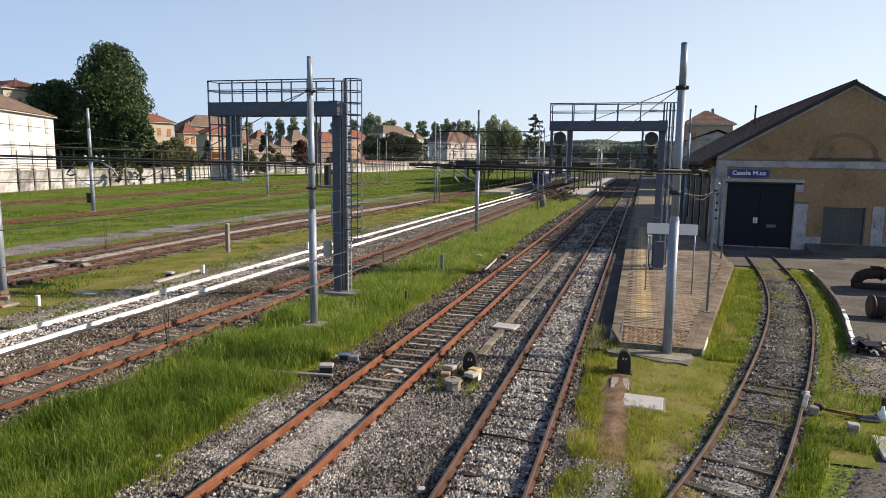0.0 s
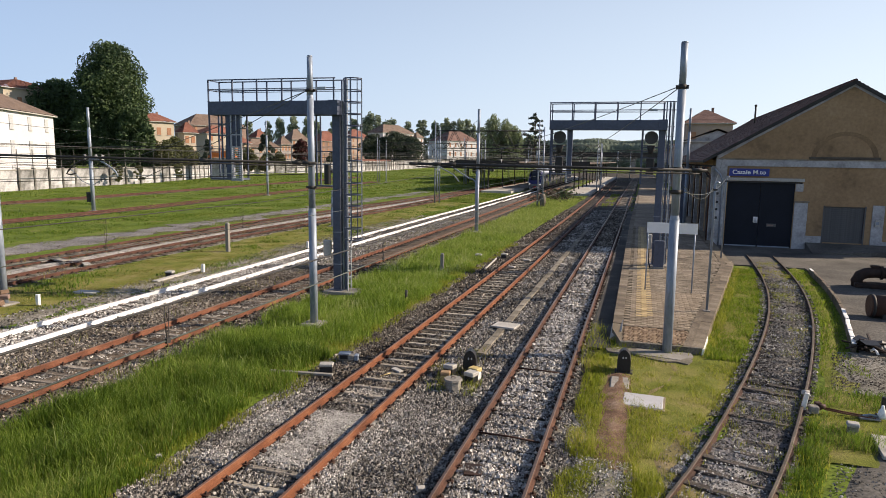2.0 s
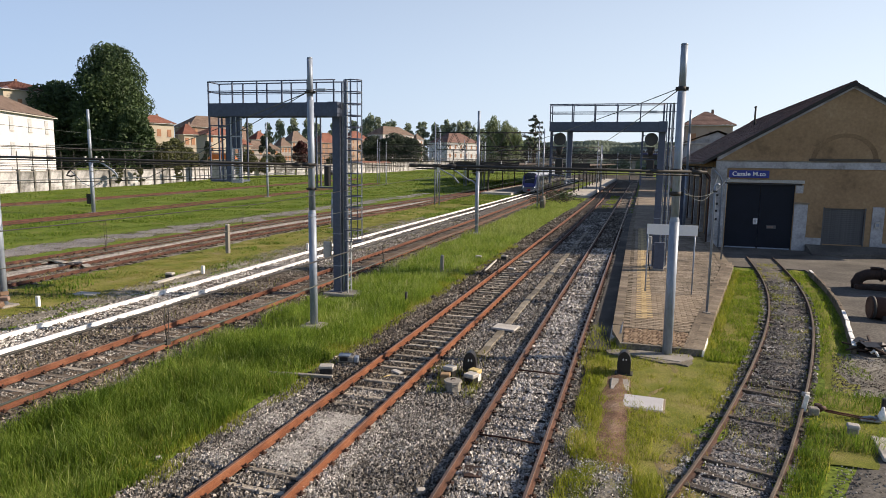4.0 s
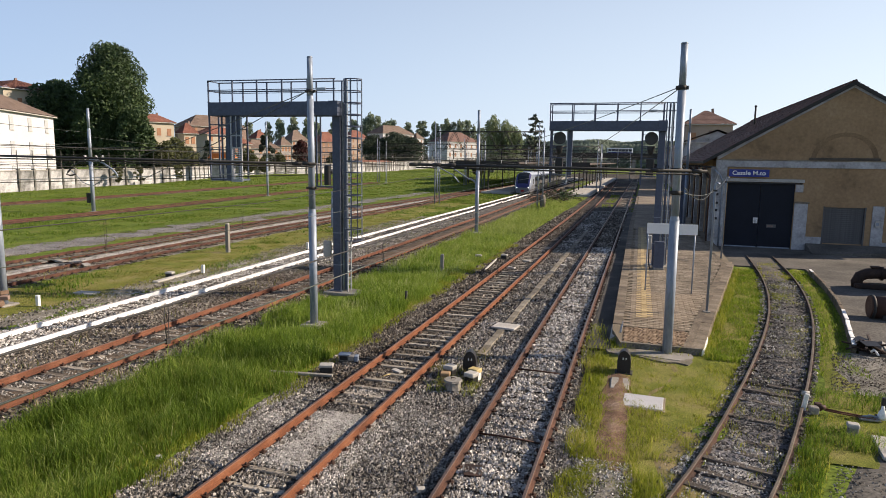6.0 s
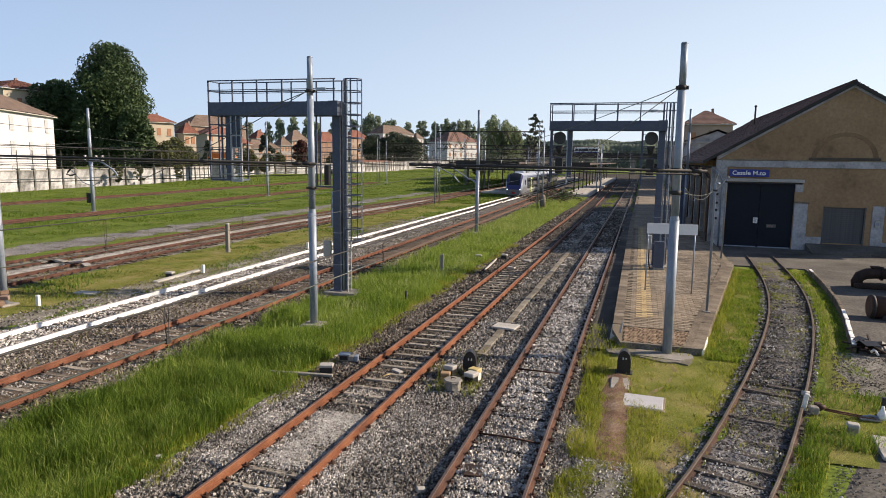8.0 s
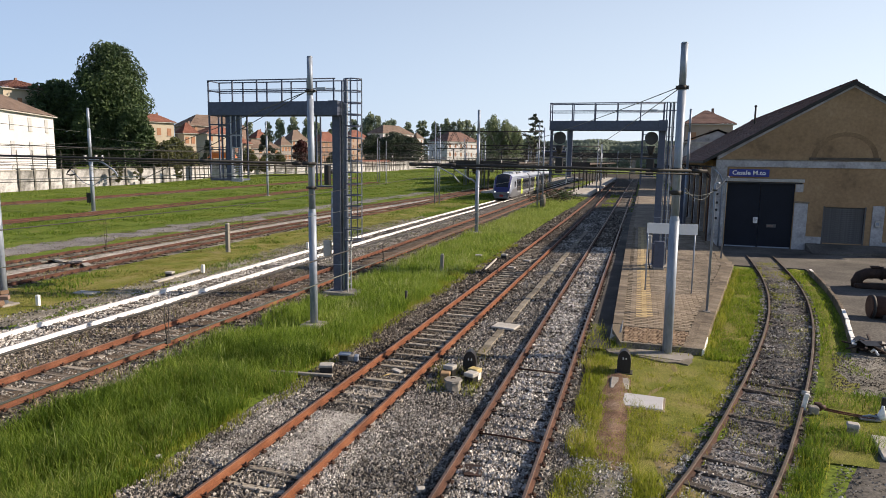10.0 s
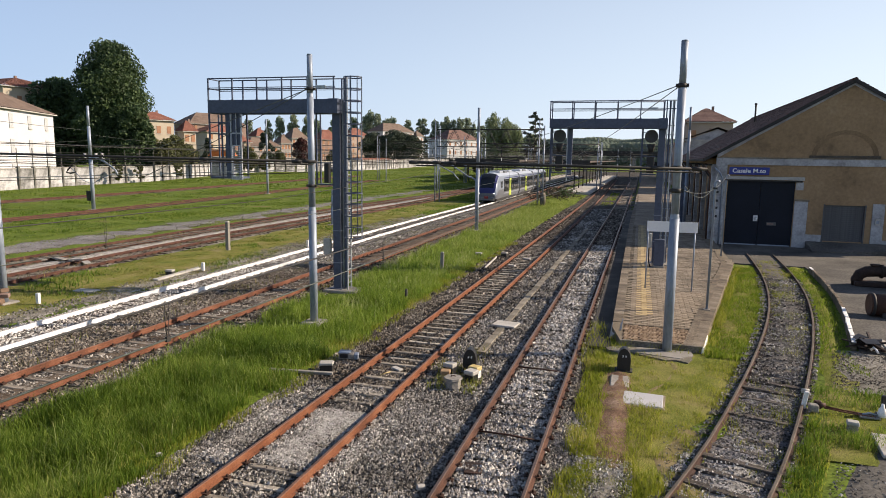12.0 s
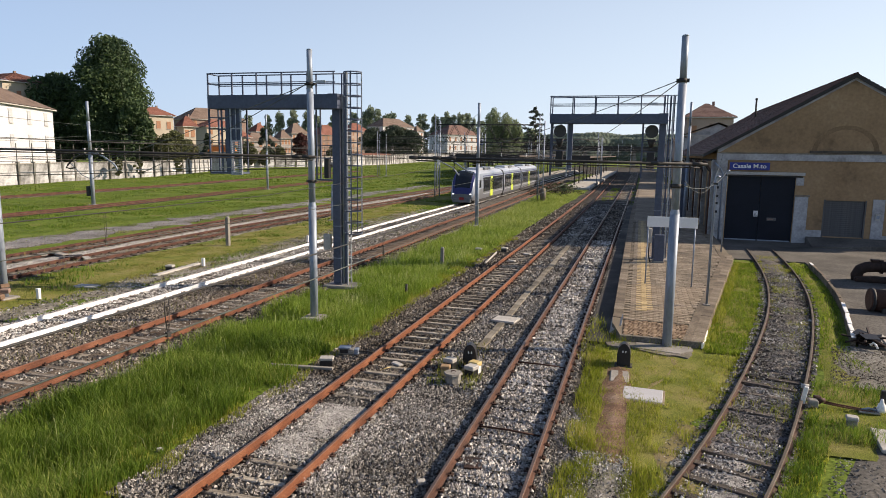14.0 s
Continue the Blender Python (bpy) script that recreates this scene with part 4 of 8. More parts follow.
    part("ramp", Geo().add([(10.9, Y0 - 0.1, 0.5), (17.5, Y0 - 0.1, 0.5), (17.5, Y0 - 2.6, 0.45), (10.9, Y0 - 2.2, 0.05), (10.9, Y0 - 0.1, -.05), (17.5, Y0 - 0.1, -.05), (17.5, Y0 - 2.6, -.05), (10.9, Y0 - 2.2, -.05)],
                           [(0, 1, 2, 3), (3, 2, 6, 7), (0, 3, 7, 4), (1, 5, 6, 2), (0, 4, 5, 1)]), YARD, t, "low asphalt ramp to the shutter")
    m = part("meter_box", Geo().box(14.92, Y0 - 0.18, 1.75, 15.22, Y0 - 0.071, 2.2, 0.01), PALECON, t, "small pale meter box")
    part("meter_label", Geo().box(14.98, Y0 - 0.19, 1.88, 15.16, Y0 - 0.181, 2.08), GALV, m)
    # roof: deck with overhang, and tile rows
    ov, sl = 0.95, (PK - EV) / (XM - X0)
    top = 0.22
    xe = X0 - ov
    zo = EV - ov * sl + 0.38
    deck = Geo().prism([(xe, zo), (XM, PK + 0.06), (2 * XM - xe, zo), (2 * XM - xe, zo + 0.12), (XM, PK + 0.20), (xe, zo + 0.12)], Y0 - 0.14, Y1 + 0.6)
    roof = part("roof", deck, DARKIRON, t, "brown tiled gable roof with wide eaves")
    tiles = Geo()
    zl, zh = zo + 0.125, PK + 0.205
    for sgn in (1, -1):
        x_e = xe if sgn > 0 else 2 * XM - xe
        rows = 34
        for j in range(rows):
            u0, u1 = j / rows, (j + 1.15) / rows
            for seg in range(26):
                ya = Y0 - 0.16 + seg * (Y1 - Y0 + 0.8) / 26
                yb = ya + (Y1 - Y0 + 0.8) / 26 - 0.01
                dz = RNG.uniform(-0.008, 0.012)
                q = []
                for u, lift in ((u0, 0.05), (u1, 0.012)):
                    x = x_e + (XM - x_e) * min(u, 1)
                    z = zl + (zh - zl) * min(u, 1) + dz
                    q.append((x, z + lift))
                tiles.add([(q[0][0], ya, q[0][1]), (q[0][0], yb, q[0][1]), (q[1][0], yb, q[1][1]), (q[1][0], ya, q[1][1]),
                           (q[0][0], ya, q[0][1] - 0.045), (q[0][0], yb, q[0][1] - 0.045)], [(0, 1, 2, 3), (0, 4, 5, 1), (0, 3, 4), (1, 5, 2)])
    tagged(part("roof_tiling", tiles, ROOFTILE, roof, "rows of brown roof tiles"), kind="stuff")
    ridge = Geo()
    for i in range(60):
        y = Y0 - 0.12 + i * (Y1 - Y0 + 0.6) / 60
        ridge.cyl((XM, y, PK + 0.16), (XM, y + 1.34, PK + 0.18), 0.15, 0.13, 8)
    tagged(part("ridge_tiles", ridge, ROOFTILE, roof), kind="stuff")
    verge = Geo()
    for sgn in (1, -1):
        x_e = xe if sgn > 0 else 2 * XM - xe
        a, b = (x_e, zo - 0.06), (XM, PK - 0.06)
        verge.prism([a, b, (b[0], b[1] + 0.27), (a[0], a[1] + 0.21)], Y0 - 0.20, Y0 - 0.145)
    band = Geo()
    for sgn in (1, -1):
        edge = X0 if sgn > 0 else X1
        band.prism([(edge, EV + 0.09), (edge, EV + 0.30), (XM, PK + 0.01), (XM, PK - 0.20), (edge + sgn * 0.02, EV + 0.09)], Y0 - 0.03, Y0 - 0.002)
        band.prism([(edge, EV), (edge, EV + 0.30), (XM, PK + 0.05), (XM, PK)], Y0 + 0.002, Y0 + th)
    part("rake_band", band, GREYPLASTER, t, "narrow pale plaster band under the verge")
    part("verge_board", verge, DARKIRON, roof, "dark weathered verge board")
    part("stovepipe", Geo().cyl((10.33, 72.0, 9.2), (10.33, 72.0, 11.4), 0.09, 0.09, 10).cyl((10.33, 72.0, 11.4), (10.33, 72.0, 11.55), 0.14, 0.11, 10), DARKIRON, t, "thin dark stovepipe")
    # long side: brick pilasters, arched recesses and brackets under the eaves
    for i in range(6):
        y = Y0 + 0.2 + i * 7.0
        part("side_pilaster", Geo().box(X0 - 0.28, y, 0, X0, y + 0.9, 5.6, 0.02), GREYPLASTER, t, "grey plaster side pilaster")
        br = Geo().tube([(X0 - 0.02, y + 0.45, 4.4), (X0 - 0.5, y + 0.45, 4.9), (X0 - 0.75, y + 0.45, 5.32), (X0 - 0.9, y + 0.45, 5.5)], 0.07, 6).box(X0 - 0.9, y + 0.39, 5.52, X0, y + 0.51, 5.64)
        part("eaves_bracket", br, DARKIRON, t, "curved dark iron eaves bracket")
        rec = Geo().box(X0 - 0.03, y + 2.0, 0.1, X0 + 0.02, y + 5.6, 3.6)
        for k in range(8):
            a0, a1 = math.pi * k / 8, math.pi * (k + 1) / 8
            cy = y + 3.8
            rec.add([(X0 - 0.03, cy, 3.6), (X0 - 0.03, cy + 1.8 * math.cos(a0), 3.6 + 1.2 * math.sin(a0)), (X0 - 0.03, cy + 1.8 * math.cos(a1), 3.6 + 1.2 * math.sin(a1))], [(0, 1, 2)])
        part("side_door", rec, FREIGHT, t, "dark brown arched freight door")
        sp = Geo().tube([(X0 - 0.85, y - 0.25, 5.55), (X0 - 0.62, y - 0.25, 5.2), (X0 - 0.42, y - 0.25, 4.95), (X0 - 0.40, y - 0.25, 4.6), (X0 - 0.40, y - 0.25, 0.0)], 0.06, 8)
        part("side_downpipe", sp, RUSTDARK, t, "rusty brown downpipe with a bent top")
    dp = Geo().tube([(X0 - 0.14, Y0 - 0.2, 5.4), (X0 + 0.25, Y0 - 0.16, 5.0), (X0 + 0.42, Y0 - 0.10, 4.6), (X0 + 0.42, Y0 - 0.10, 0.0)], 0.05, 8)
    part("downpipe", dp, GALV, t, "galvanised downpipe")
    fix = Geo()
    for z in (1.9, 2.5, 3.0, 3.6):
        fix.box(X0 + 0.03, Y0 - 0.13, z, X0 + 0.22, Y0 - 0.07, z + 0.16)
    part("wall_fixings", fix, DARKIRON, t, "dark iron wall fixings")
    return t


shed()


# ---- gantries ----
def gantry(label, x, y, base, span, turn, sgn, bz, bh, feet, cage=True):
    """A signal gantry: column at x, beam going sgn * span, railings, ladder with cage, hanging signal frames."""
    t = thing("signal_gantry", label, "signal gantry", (x, y, base), turn, "signal gantries over the tracks")
    zb, zt = bz - base, bz + bh - base
    part("footing", Geo().box(-0.5, -0.55, -0.45, 1.0 if sgn < 0 else 0.5, 0.55, 0.06, 0.03), CONCRETE, t, "concrete footing")
    part("base_plate", Geo().box(-0.28, -0.3, 0.06, 0.28, 0.3, 0.09, 0.004), STEEL, t)
    col = part("column", Geo().box(-0.17, -0.17, 0.09, 0.17, 0.17, zb, 0.012), STEEL, t, "square blue-grey steel column")
    for z in (1.2, 2.6):
        part("collar", Geo().box(-0.19, -0.19, z, 0.19, 0.19, z + 0.03), GALV, col)
    e = sgn * span
    b = Geo().box(min(e, 0.2 * -sgn), -0.46, zb, max(e, 0.2 * -sgn), -0.38, zt, 0.008).box(min(e, 0.2 * -sgn), 0.38, zb, max(e, 0.2 * -sgn), 0.46, zt, 0.008).box(e, -0.379, zb, e + 0.06, 0.379, zt - 0.11)
    part("beam", b, STEEL, t, "deep blue-grey twin plate beam")
    part("walkway", Geo().box(min(e, 0) + 0.065, -0.378, zt - 0.10, max(e, 0), 0.378, zt - 0.06), STEEL, t, "steel walkway grating")
    part("column_head", Geo().box(-0.22, -0.48, zb - 0.02, 0.22, 0.48, zt + 0.02, 0.01), STEEL, t)
    rail = zt + 0.92
    for side in (-0.42, 0.42):
        n = 6 if span > 6.2 else 5
        for i in range(n + 1):
            px = e * (1 - i / n) + 0.03
            part("railing_post", Geo().box(px - 0.028, side - 0.028, zt, px + 0.028, side + 0.028, rail, 0.004), STEEL, t)
            part("post_foot", Geo().box(px - 0.05, side - 0.037, zt, px + 0.05, side + 0.037, zt + 0.02), STEEL, t)
        for h, r in ((rail, 0.026), (zt + 0.52, 0.018), (zt + 0.46, 0.014)):
            part("handrail", Geo().cyl((e, side, h), (0.1 * -sgn, side, h), r, r, 8), STEEL, t)
    for h in (rail, zt + 0.5):
        part("end_rail", Geo().cyl((e, -0.42, h), (e, 0.42, h), 0.024, 0.024, 8), STEEL, t)
    part("number_plate", Geo().box(e * 0.09 - 0.22, -0.47, zt + 0.44, e * 0.09 + 0.22, -0.445, zt + 0.56, 0.003), STEELLIGHT, t, "blank grey identification plate")
    # ladder and its safety cage
    lx = (0.60 if cage else 0.46) * -sgn
    d = -sgn
    for o in (0.0, -0.38):
        part("ladder_rail", Geo().box(lx - 0.025, o - 0.03, 0.1, lx + 0.025, o + 0.03, rail, 0.004), STEELLIGHT, t, "galvanised ladder rail")
    rung = mesh_of("rung", Geo().cyl((0, 0, 0), (0, -0.38, 0), 0.015, 0.015, 6), STEELLIGHT)
    z = 0.4
    while z < rail - 0.8:
        part("rung", rung, None, t, "", (lx, 0, z))
        z += 0.29
    for a0, a1 in ((0.20, 0.24), (0.28, 0.42)) if cage else ((0.20, 0.25), (0.29, 0.38), (0.44, 0.56)):
        part("ladder_stanchion", Geo().box(min(d * a0, d * a1), 0.02, 0.1, max(d * a0, d * a1), 0.16, rail if a0 > 0.25 else zt, 0.006), STEEL if a0 > 0.25 else STEELLIGHT, t, "blue-grey ladder stanchion" if a0 > 0.25 else "galvanised edge angle")
    z = 0.55
    while z < zt:
        part("lattice_tie", Geo().box(min(d * 0.24, d * 0.60), 0.05, z, max(d * 0.24, d * 0.60), 0.09, z + 0.05), STEELLIGHT, t)
        z += 0.72 if cage else 0.48
    if cage:
        hoop_pts = [(lx + d * (0.20 + 0.38 * math.cos(w)), -0.19 - 0.38 * math.sin(w), 0) for w in np.linspace(0, 2 * math.pi, 15)]
        hoop = mesh_of("cage_hoop", Geo().sweep([(-0.004, -0.025), (0.004, -0.025), (0.004, 0.025), (-0.004, 0.025)], hoop_pts), STEEL)
        z = 2.35
        while z < rail:
            part("cage_hoop", hoop, None, t, "", (0, 0, z))
            z += 0.48
        for w in (0.0, 0.7, 1.4, 2.1, 2.8, 5.6):
            px, py = lx + d * (0.20 + 0.38 * math.cos(w)), -0.19 - 0.38 * math.sin(w)
            part("cage_bar", Geo().box(px - 0.018, py - 0.006, 2.35, px + 0.018, py + 0.006, rail), STEELLIGHT if w == 0.0 else STEEL, t)
    else:
        for h in (rail, zt + 0.5):
            part("handrail", Geo().cyl((0.1, -0.42, h), (0.84, -0.42, h), 0.022, 0.022, 8), STEEL, t)
        part("railing_post", Geo().box(0.12, -0.448, zt, 0.18, -0.39, rail, 0.004), STEEL, t)
        part("railing_post", Geo().box(0.80, -0.448, zt - 0.5, 0.85, -0.39, rail, 0.004), STEEL, t)
    # hanging frames with signals
    for at, low, rear in feet:
        f = part("signal_frame", Geo().box(at - 0.45, 0.10, low, at - 0.40, 0.16, zb).box(at + 0.40, 0.10, low, at + 0.45, 0.16, zb).box(at - 0.45, 0.5, low, at - 0.40, 0.56, zb).box(at + 0.40, 0.5, low, at + 0.45, 0.56, zb)
                 .box(at - 0.45, 0.10, low, at + 0.45, 0.56, low + 0.06).box(at - 0.45, 0.10, low + 0.95, at + 0.45, 0.14, low + 0.99).box(at - 0.45, 0.10, low + 1.5, at + 0.45, 0.14, low + 1.54), STEEL, t, "hanging steel signal frame")
        if rear:
            for px, wd in ((at - 0.50, 0.10), (at + 0.40, 0.07)):
                part("frame_post", Geo().box(px, 0.03, low - 0.4, px + wd, 0.10, zb, 0.006), STEEL if px < at else STEELLIGHT, f)
            if at < -3:
                part("frame_panel", Geo().box(at + 0.46, 0.02, low - 0.1, at + 0.70, 0.20, zb, 0.008), STEEL, f, "blue-grey steel channel beside the signal")
            for k in range(8):
                part("frame_rung", Geo().box(at - 0.40, 0.05, low + 0.1 + k * 0.3, at - 0.16, 0.08, low + 0.13 + k * 0.3), STEEL, f)
        h = part("signal_head", Geo().box(at - (0.20 if rear else 0.11), 0.17, low + 0.1, at + (0.20 if rear else 0.11), 0.42, low + 0.95, 0.02), BLACK, f, "black signal lamp housing")
        part("hood", Geo().cyl((at, 0.30, low + 0.7), (at, 0.62, low + 0.68), 0.13, 0.13, 12, False), BLACK, h)
        if rear:
            disc = Geo().cyl((at, 0.18, low + 2.03), (at, 0.24, low + 2.03), 0.34, 0.34, 28)
            part("signal_target", disc, SIGNALGREY, f, "round dark signal target board")
            part("hood_cone", Geo().cyl((at, 0.2, low + 1.62), (at, 0.2, low + 1.18), 0.24, 0.10, 12), DARKIRON, f)
            part("lamp_case", Geo().box(at - 0.16, 0.245, low + 1.8, at + 0.16, 0.42, low + 2.25, 0.02), DARKIRON, f)
    return t


g1 = gantry("blue-grey steel signal gantry with railings and a caged ladder", -12.55, 25.8, 0.0, 6.0, 1.5, -1, 7.60, 0.58, [(-0.62, 4.55, False)])
gantry("blue-grey steel signal gantry standing on the platform", 0.86, 36.4, PLAT_Z, 5.80, 0.5, -1, 7.46, 0.50, [(-5.30, 5.05 - PLAT_Z, True), (-0.52, 5.05 - PLAT_Z, True)], False)


def basket(t):
    """The caged work platform hanging from the far end of the yard gantry."""
    zb = 7.6
    f = Geo()
    for px in (-6.08, -5.45, -5.0, -4.62):
        for py in (-0.25, 0.45):
            f.box(px - 0.03, py - 0.03, 4.8, px + 0.03, py + 0.03, zb)
    for z in (5.5, 6.1, 6.7, 7.2):
        f.box(-6.08, -0.27, z, -5.0, -0.23, z + 0.04).box(-6.08, 0.43, z, -5.0, 0.47, z + 0.04)
    b = part("work_basket", f, STEEL, t, "hanging caged work platform")
    part("basket_floor", Geo().box(-6.1, -0.28, 4.76, -4.55, 0.48, 4.84), STEEL, b)
    part("plate", Geo().box(-5.08, -0.28, 4.84, -5.02, -0.05, zb), STEEL, b)
    gate = Geo()
    for px in (-4.99, -4.49):
        gate.box(px, -0.34, 4.72, px + 0.06, -0.28, zb)
    for z in (4.72, 4.80, 5.62, 6.18, 6.72):
        gate.box(-4.93, -0.33, z, -4.49, -0.29, z + 0.06)
    gate.box(-4.72, -0.33, 6.24, -4.69, -0.29, zb)
    lat = part("mesh_gate", gate, STEELLIGHT, b, "galvanised gate frame")
    for i in range(14):
        if abs(4.90 + i * 0.092 - 5.65) > 0.07:
            part("louvre", Geo().box(-4.92, -0.315, 4.90 + i * 0.092, -4.50, -0.285, 4.935 + i * 0.092), STEELLIGHT, lat)
    part("gate_panel", Geo().box(-4.93, -0.275, 6.24, -4.49, -0.265, zb), STEEL, b, "dark perforated upper panel")
    part("gate_post", Geo().box(-5.24, -0.30, 4.76, -5.06, -0.12, zb, 0.008), STEEL, b, "blue-grey hanger post")
    part("signal_head", Geo().box(-5.55, 0.1, 5.3, -5.2, 0.36, 6.3, 0.02), BLACK, b, "black signal lamp housing")
    part("junction_box", Geo().box(-0.62, -0.22, 1.55, -0.28, -0.05, 2.25, 0.02), PALECON, t, "pale grey junction box")


basket(g1)


# ---- masts ----
def mast(label, x, y, h, r=0.15, steps=(0.42, 0.72), lean=(0, 0), base=0.0, footing=True):
    """A stepped tubular steel mast with clamps."""
    t = thing("catenary_mast", label, "mast", (x, y, base), 0, "catenary masts")
    lx, ly = lean
    at = lambda z: (lx * z, ly * z, z)
    z1, z2 = h * steps[0], h * steps[1]
    g = Geo()
    g.cyl(at(-0.1), at(z1), r, r, 16).cyl(at(z1), at(z1 + 0.14), r, r * 0.84, 16, False).cyl(at(z1 + 0.14), at(z2), r * 0.84, r * 0.84, 16)
    g.cyl(at(z2), at(z2 + 0.12), r * 0.84, r * 0.7, 16, False).cyl(at(z2 + 0.12), at(h), r * 0.7, r * 0.7, 16)
    part("shaft", g, GALV, t, "galvanised stepped steel tube")
    part("cap", Geo().cyl(at(h), at(h + 0.04), r * 0.74, r * 0.6, 12), GALV, t)
    if footing:
        part("footing", Geo().box(-0.38, -0.38, -0.3, 0.38, 0.38, 0.05, 0.05), CONCRETE, t, "weathered concrete footing")
    return t


def clamp(t, z, r, h=0.10, lean=(0, 0)):
    x, y = lean[0] * z, lean[1] * z
    part("clamp", Geo().cyl((x, y, z - h / 2), (x, y, z + h / 2), r + 0.02, r + 0.02, 14).box(x - r - 0.08, y - 0.03, z - h / 2.5, x + r + 0.08, y + 0.03, z + h / 2.5), DARKIRON, t, "dark iron clamp")


mr = mast("tall galvanised steel mast with dark clamps beside the platform end", 1.0, 20.69, 9.24, 0.142, (0.445, 0.855), (-0.004, 0), footing=False)
for z in (8.0, 5.62, 4.95):
    clamp(mr, z, 0.12 if z < 7 else 0.10, 0.13, (-0.004, 0))
part("concrete_pad", Geo().slab([(-0.9, -0.55), (0.35, -0.75), (0.75, -0.25), (0.7, 0.1), (-0.9, 0.1)], -0.1, 0.05), CONCRETE, mr, "cracked concrete pad")
ml = mast("tall galvanised steel mast standing in lush grass", -10.83, 20.29, 9.15, 0.136, (0.43, 0.85), (-0.005, 0))
for z in (8.05, 5.62, 4.8):
    clamp(ml, z, 0.115, 0.10, (-0.005, 0))
m3 = mast("galvanised steel mast with a curved bracket between tracks", -12.64, 51.23, 9.7, 0.15, (0.5, 0.8), (0.002, 0))
m4 = mast("galvanised steel mast in the far grass", -53.77, 53.86, 10.4, 0.19, (0.5, 0.8), (-0.003, 0))
mast("galvanised steel mast in the far grass", -54.0, 87.1, 11.0, 0.16, (0.5, 0.8))
mast("galvanised steel mast at the edge of the yard", -23.45, 18.9, 10.0, 0.14, (0.5, 0.8), (-0.004, 0))
mast("short galvanised steel mast beside the disused track", -25.0, 50.4, 3.0, 0.16, (0.5, 0.8))
mast("thin steel mast in the station throat", -30.5, 129.5, 9.6, 0.13, (0.5, 0.8))
m9 = mast("thin steel mast behind the platform gantry", 3.49, 58.0, 9.80, 0.13, (0.5, 0.8), base=PLAT_Z)
part("lower_column", Geo().box(-0.50, 0.14, 0, -0.02, 0.40, 4.9, 0.02), STEEL, m9, "blue-grey steel post behind the mast")
for x, y, h in ((-21.7, 140, 9.5), (-8.8, 150, 9.5), (-12.0, 190, 9.5), (-7.6, 210, 9.0), (-35.0, 112, 9.0), (-60, 150, 10), (-40, 150, 9.5), (-3.9, 215, 9.0)):
    mast("thin steel mast in the station throat", x, y, h, 0.12, (0.5, 0.8))


def swan(t, x0, z0, x1, z1, r=0.06, drop=1.6, name="bracket"):
    """A curved bracket tube: up the mast, bending out to an arm."""
    d = 1 if x1 > x0 else -1
    pts = [(x0, 0, z0 - drop), (x0, 0, z0 - 0.45)]
    for i in range(1, 6):
        w = math.pi / 2 * i / 5
        pts.append((x0 + d * 0.6 * (1 - math.cos(w)), 0, z0 - 0.45 + 0.45 * math.sin(w)))
    pts += [(x1 - d * 0.8, 0, z1 - 0.05), (x1, 0, z1)]
    part(name, Geo().tube(pts, r, 8), GALV, t, "curved galvanised bracket tube")


def insulator(t, x, y, z, n=4, r=0.09, name="insulator"):
    prof = []
    for i in range(n):
        h = i * 0.11
        prof += [(0.04, h), (r, h + 0.03), (r * 0.9, h + 0.05), (0.04, h + 0.09)]
    part(name, Geo().lathe([(0.0, 0)] + prof + [(0, n * 0.11)], (x, y, z), 12), CERAMIC, t, "white ribbed ceramic insulator")


swan(m3, -0.12, 4.3, -3.1, 5.35, 0.06, 3.0)
part("bracket", Geo().tube([(0.2, 0, 5.3), (0.9, 0, 5.25), (1.7, 0, 4.9), (2.6, 0, 4.4), (3.1, 0, 4.0), (3.25, 0, 3.6)], 0.09, 8), GALV, m4, "drooping galvanised bracket tube")
part("bracket", Geo().tube([(-0.2, 0, 5.2), (-1.2, 0, 5.1), (-2.3, 0, 4.6), (-3.0, 0, 4.0), (-3.2, 0, 3.75), (-2.7, 0, 3.65), (-2.0, 0, 3.8)], 0.08, 8), DARKIRON, m4, "drooping dark bracket tube")
part("stay", Geo().tube([(-2.6, 0, 4.2), (-1.2, 0, 3.0), (0, 0, 2.6), (1.4, 0, 3.3), (3.0, 0, 3.8)], 0.04, 6), GALV, m4)
for x in (-0.7, 0.7, 1.5):
    insulator(m4, x, 0, 5.2, 5, 0.17)
part("crossarm", Geo().cyl((-1.4, 0, 5.15), (2.4, 0, 5.15), 0.07, 0.07, 8), GALV, m4)
part("relay_box", Geo().box(-0.65, -0.2, 0.9, -0.2, 0.2, 1.9, 0.03), DARKIRON, m4, "dark box on the mast")


def sagged(a, b, sag, n=14):
    a, b = Vector(a), Vector(b)
    return [tuple(a.lerp(b, i / n) - Vector((0, 0, 4 * sag * (i / n) * (1 - i / n)))) for i in range(n + 1)]


def wire(a, b, sag, r=0.012, material=None, label="thin dark overhead wire between masts", n=14):
    return tagged(part("overhead_wire", Geo().tube(sagged(a, b, sag, n), r, 5), material or WIRE, None, label), category="cable", group="overhead wires")


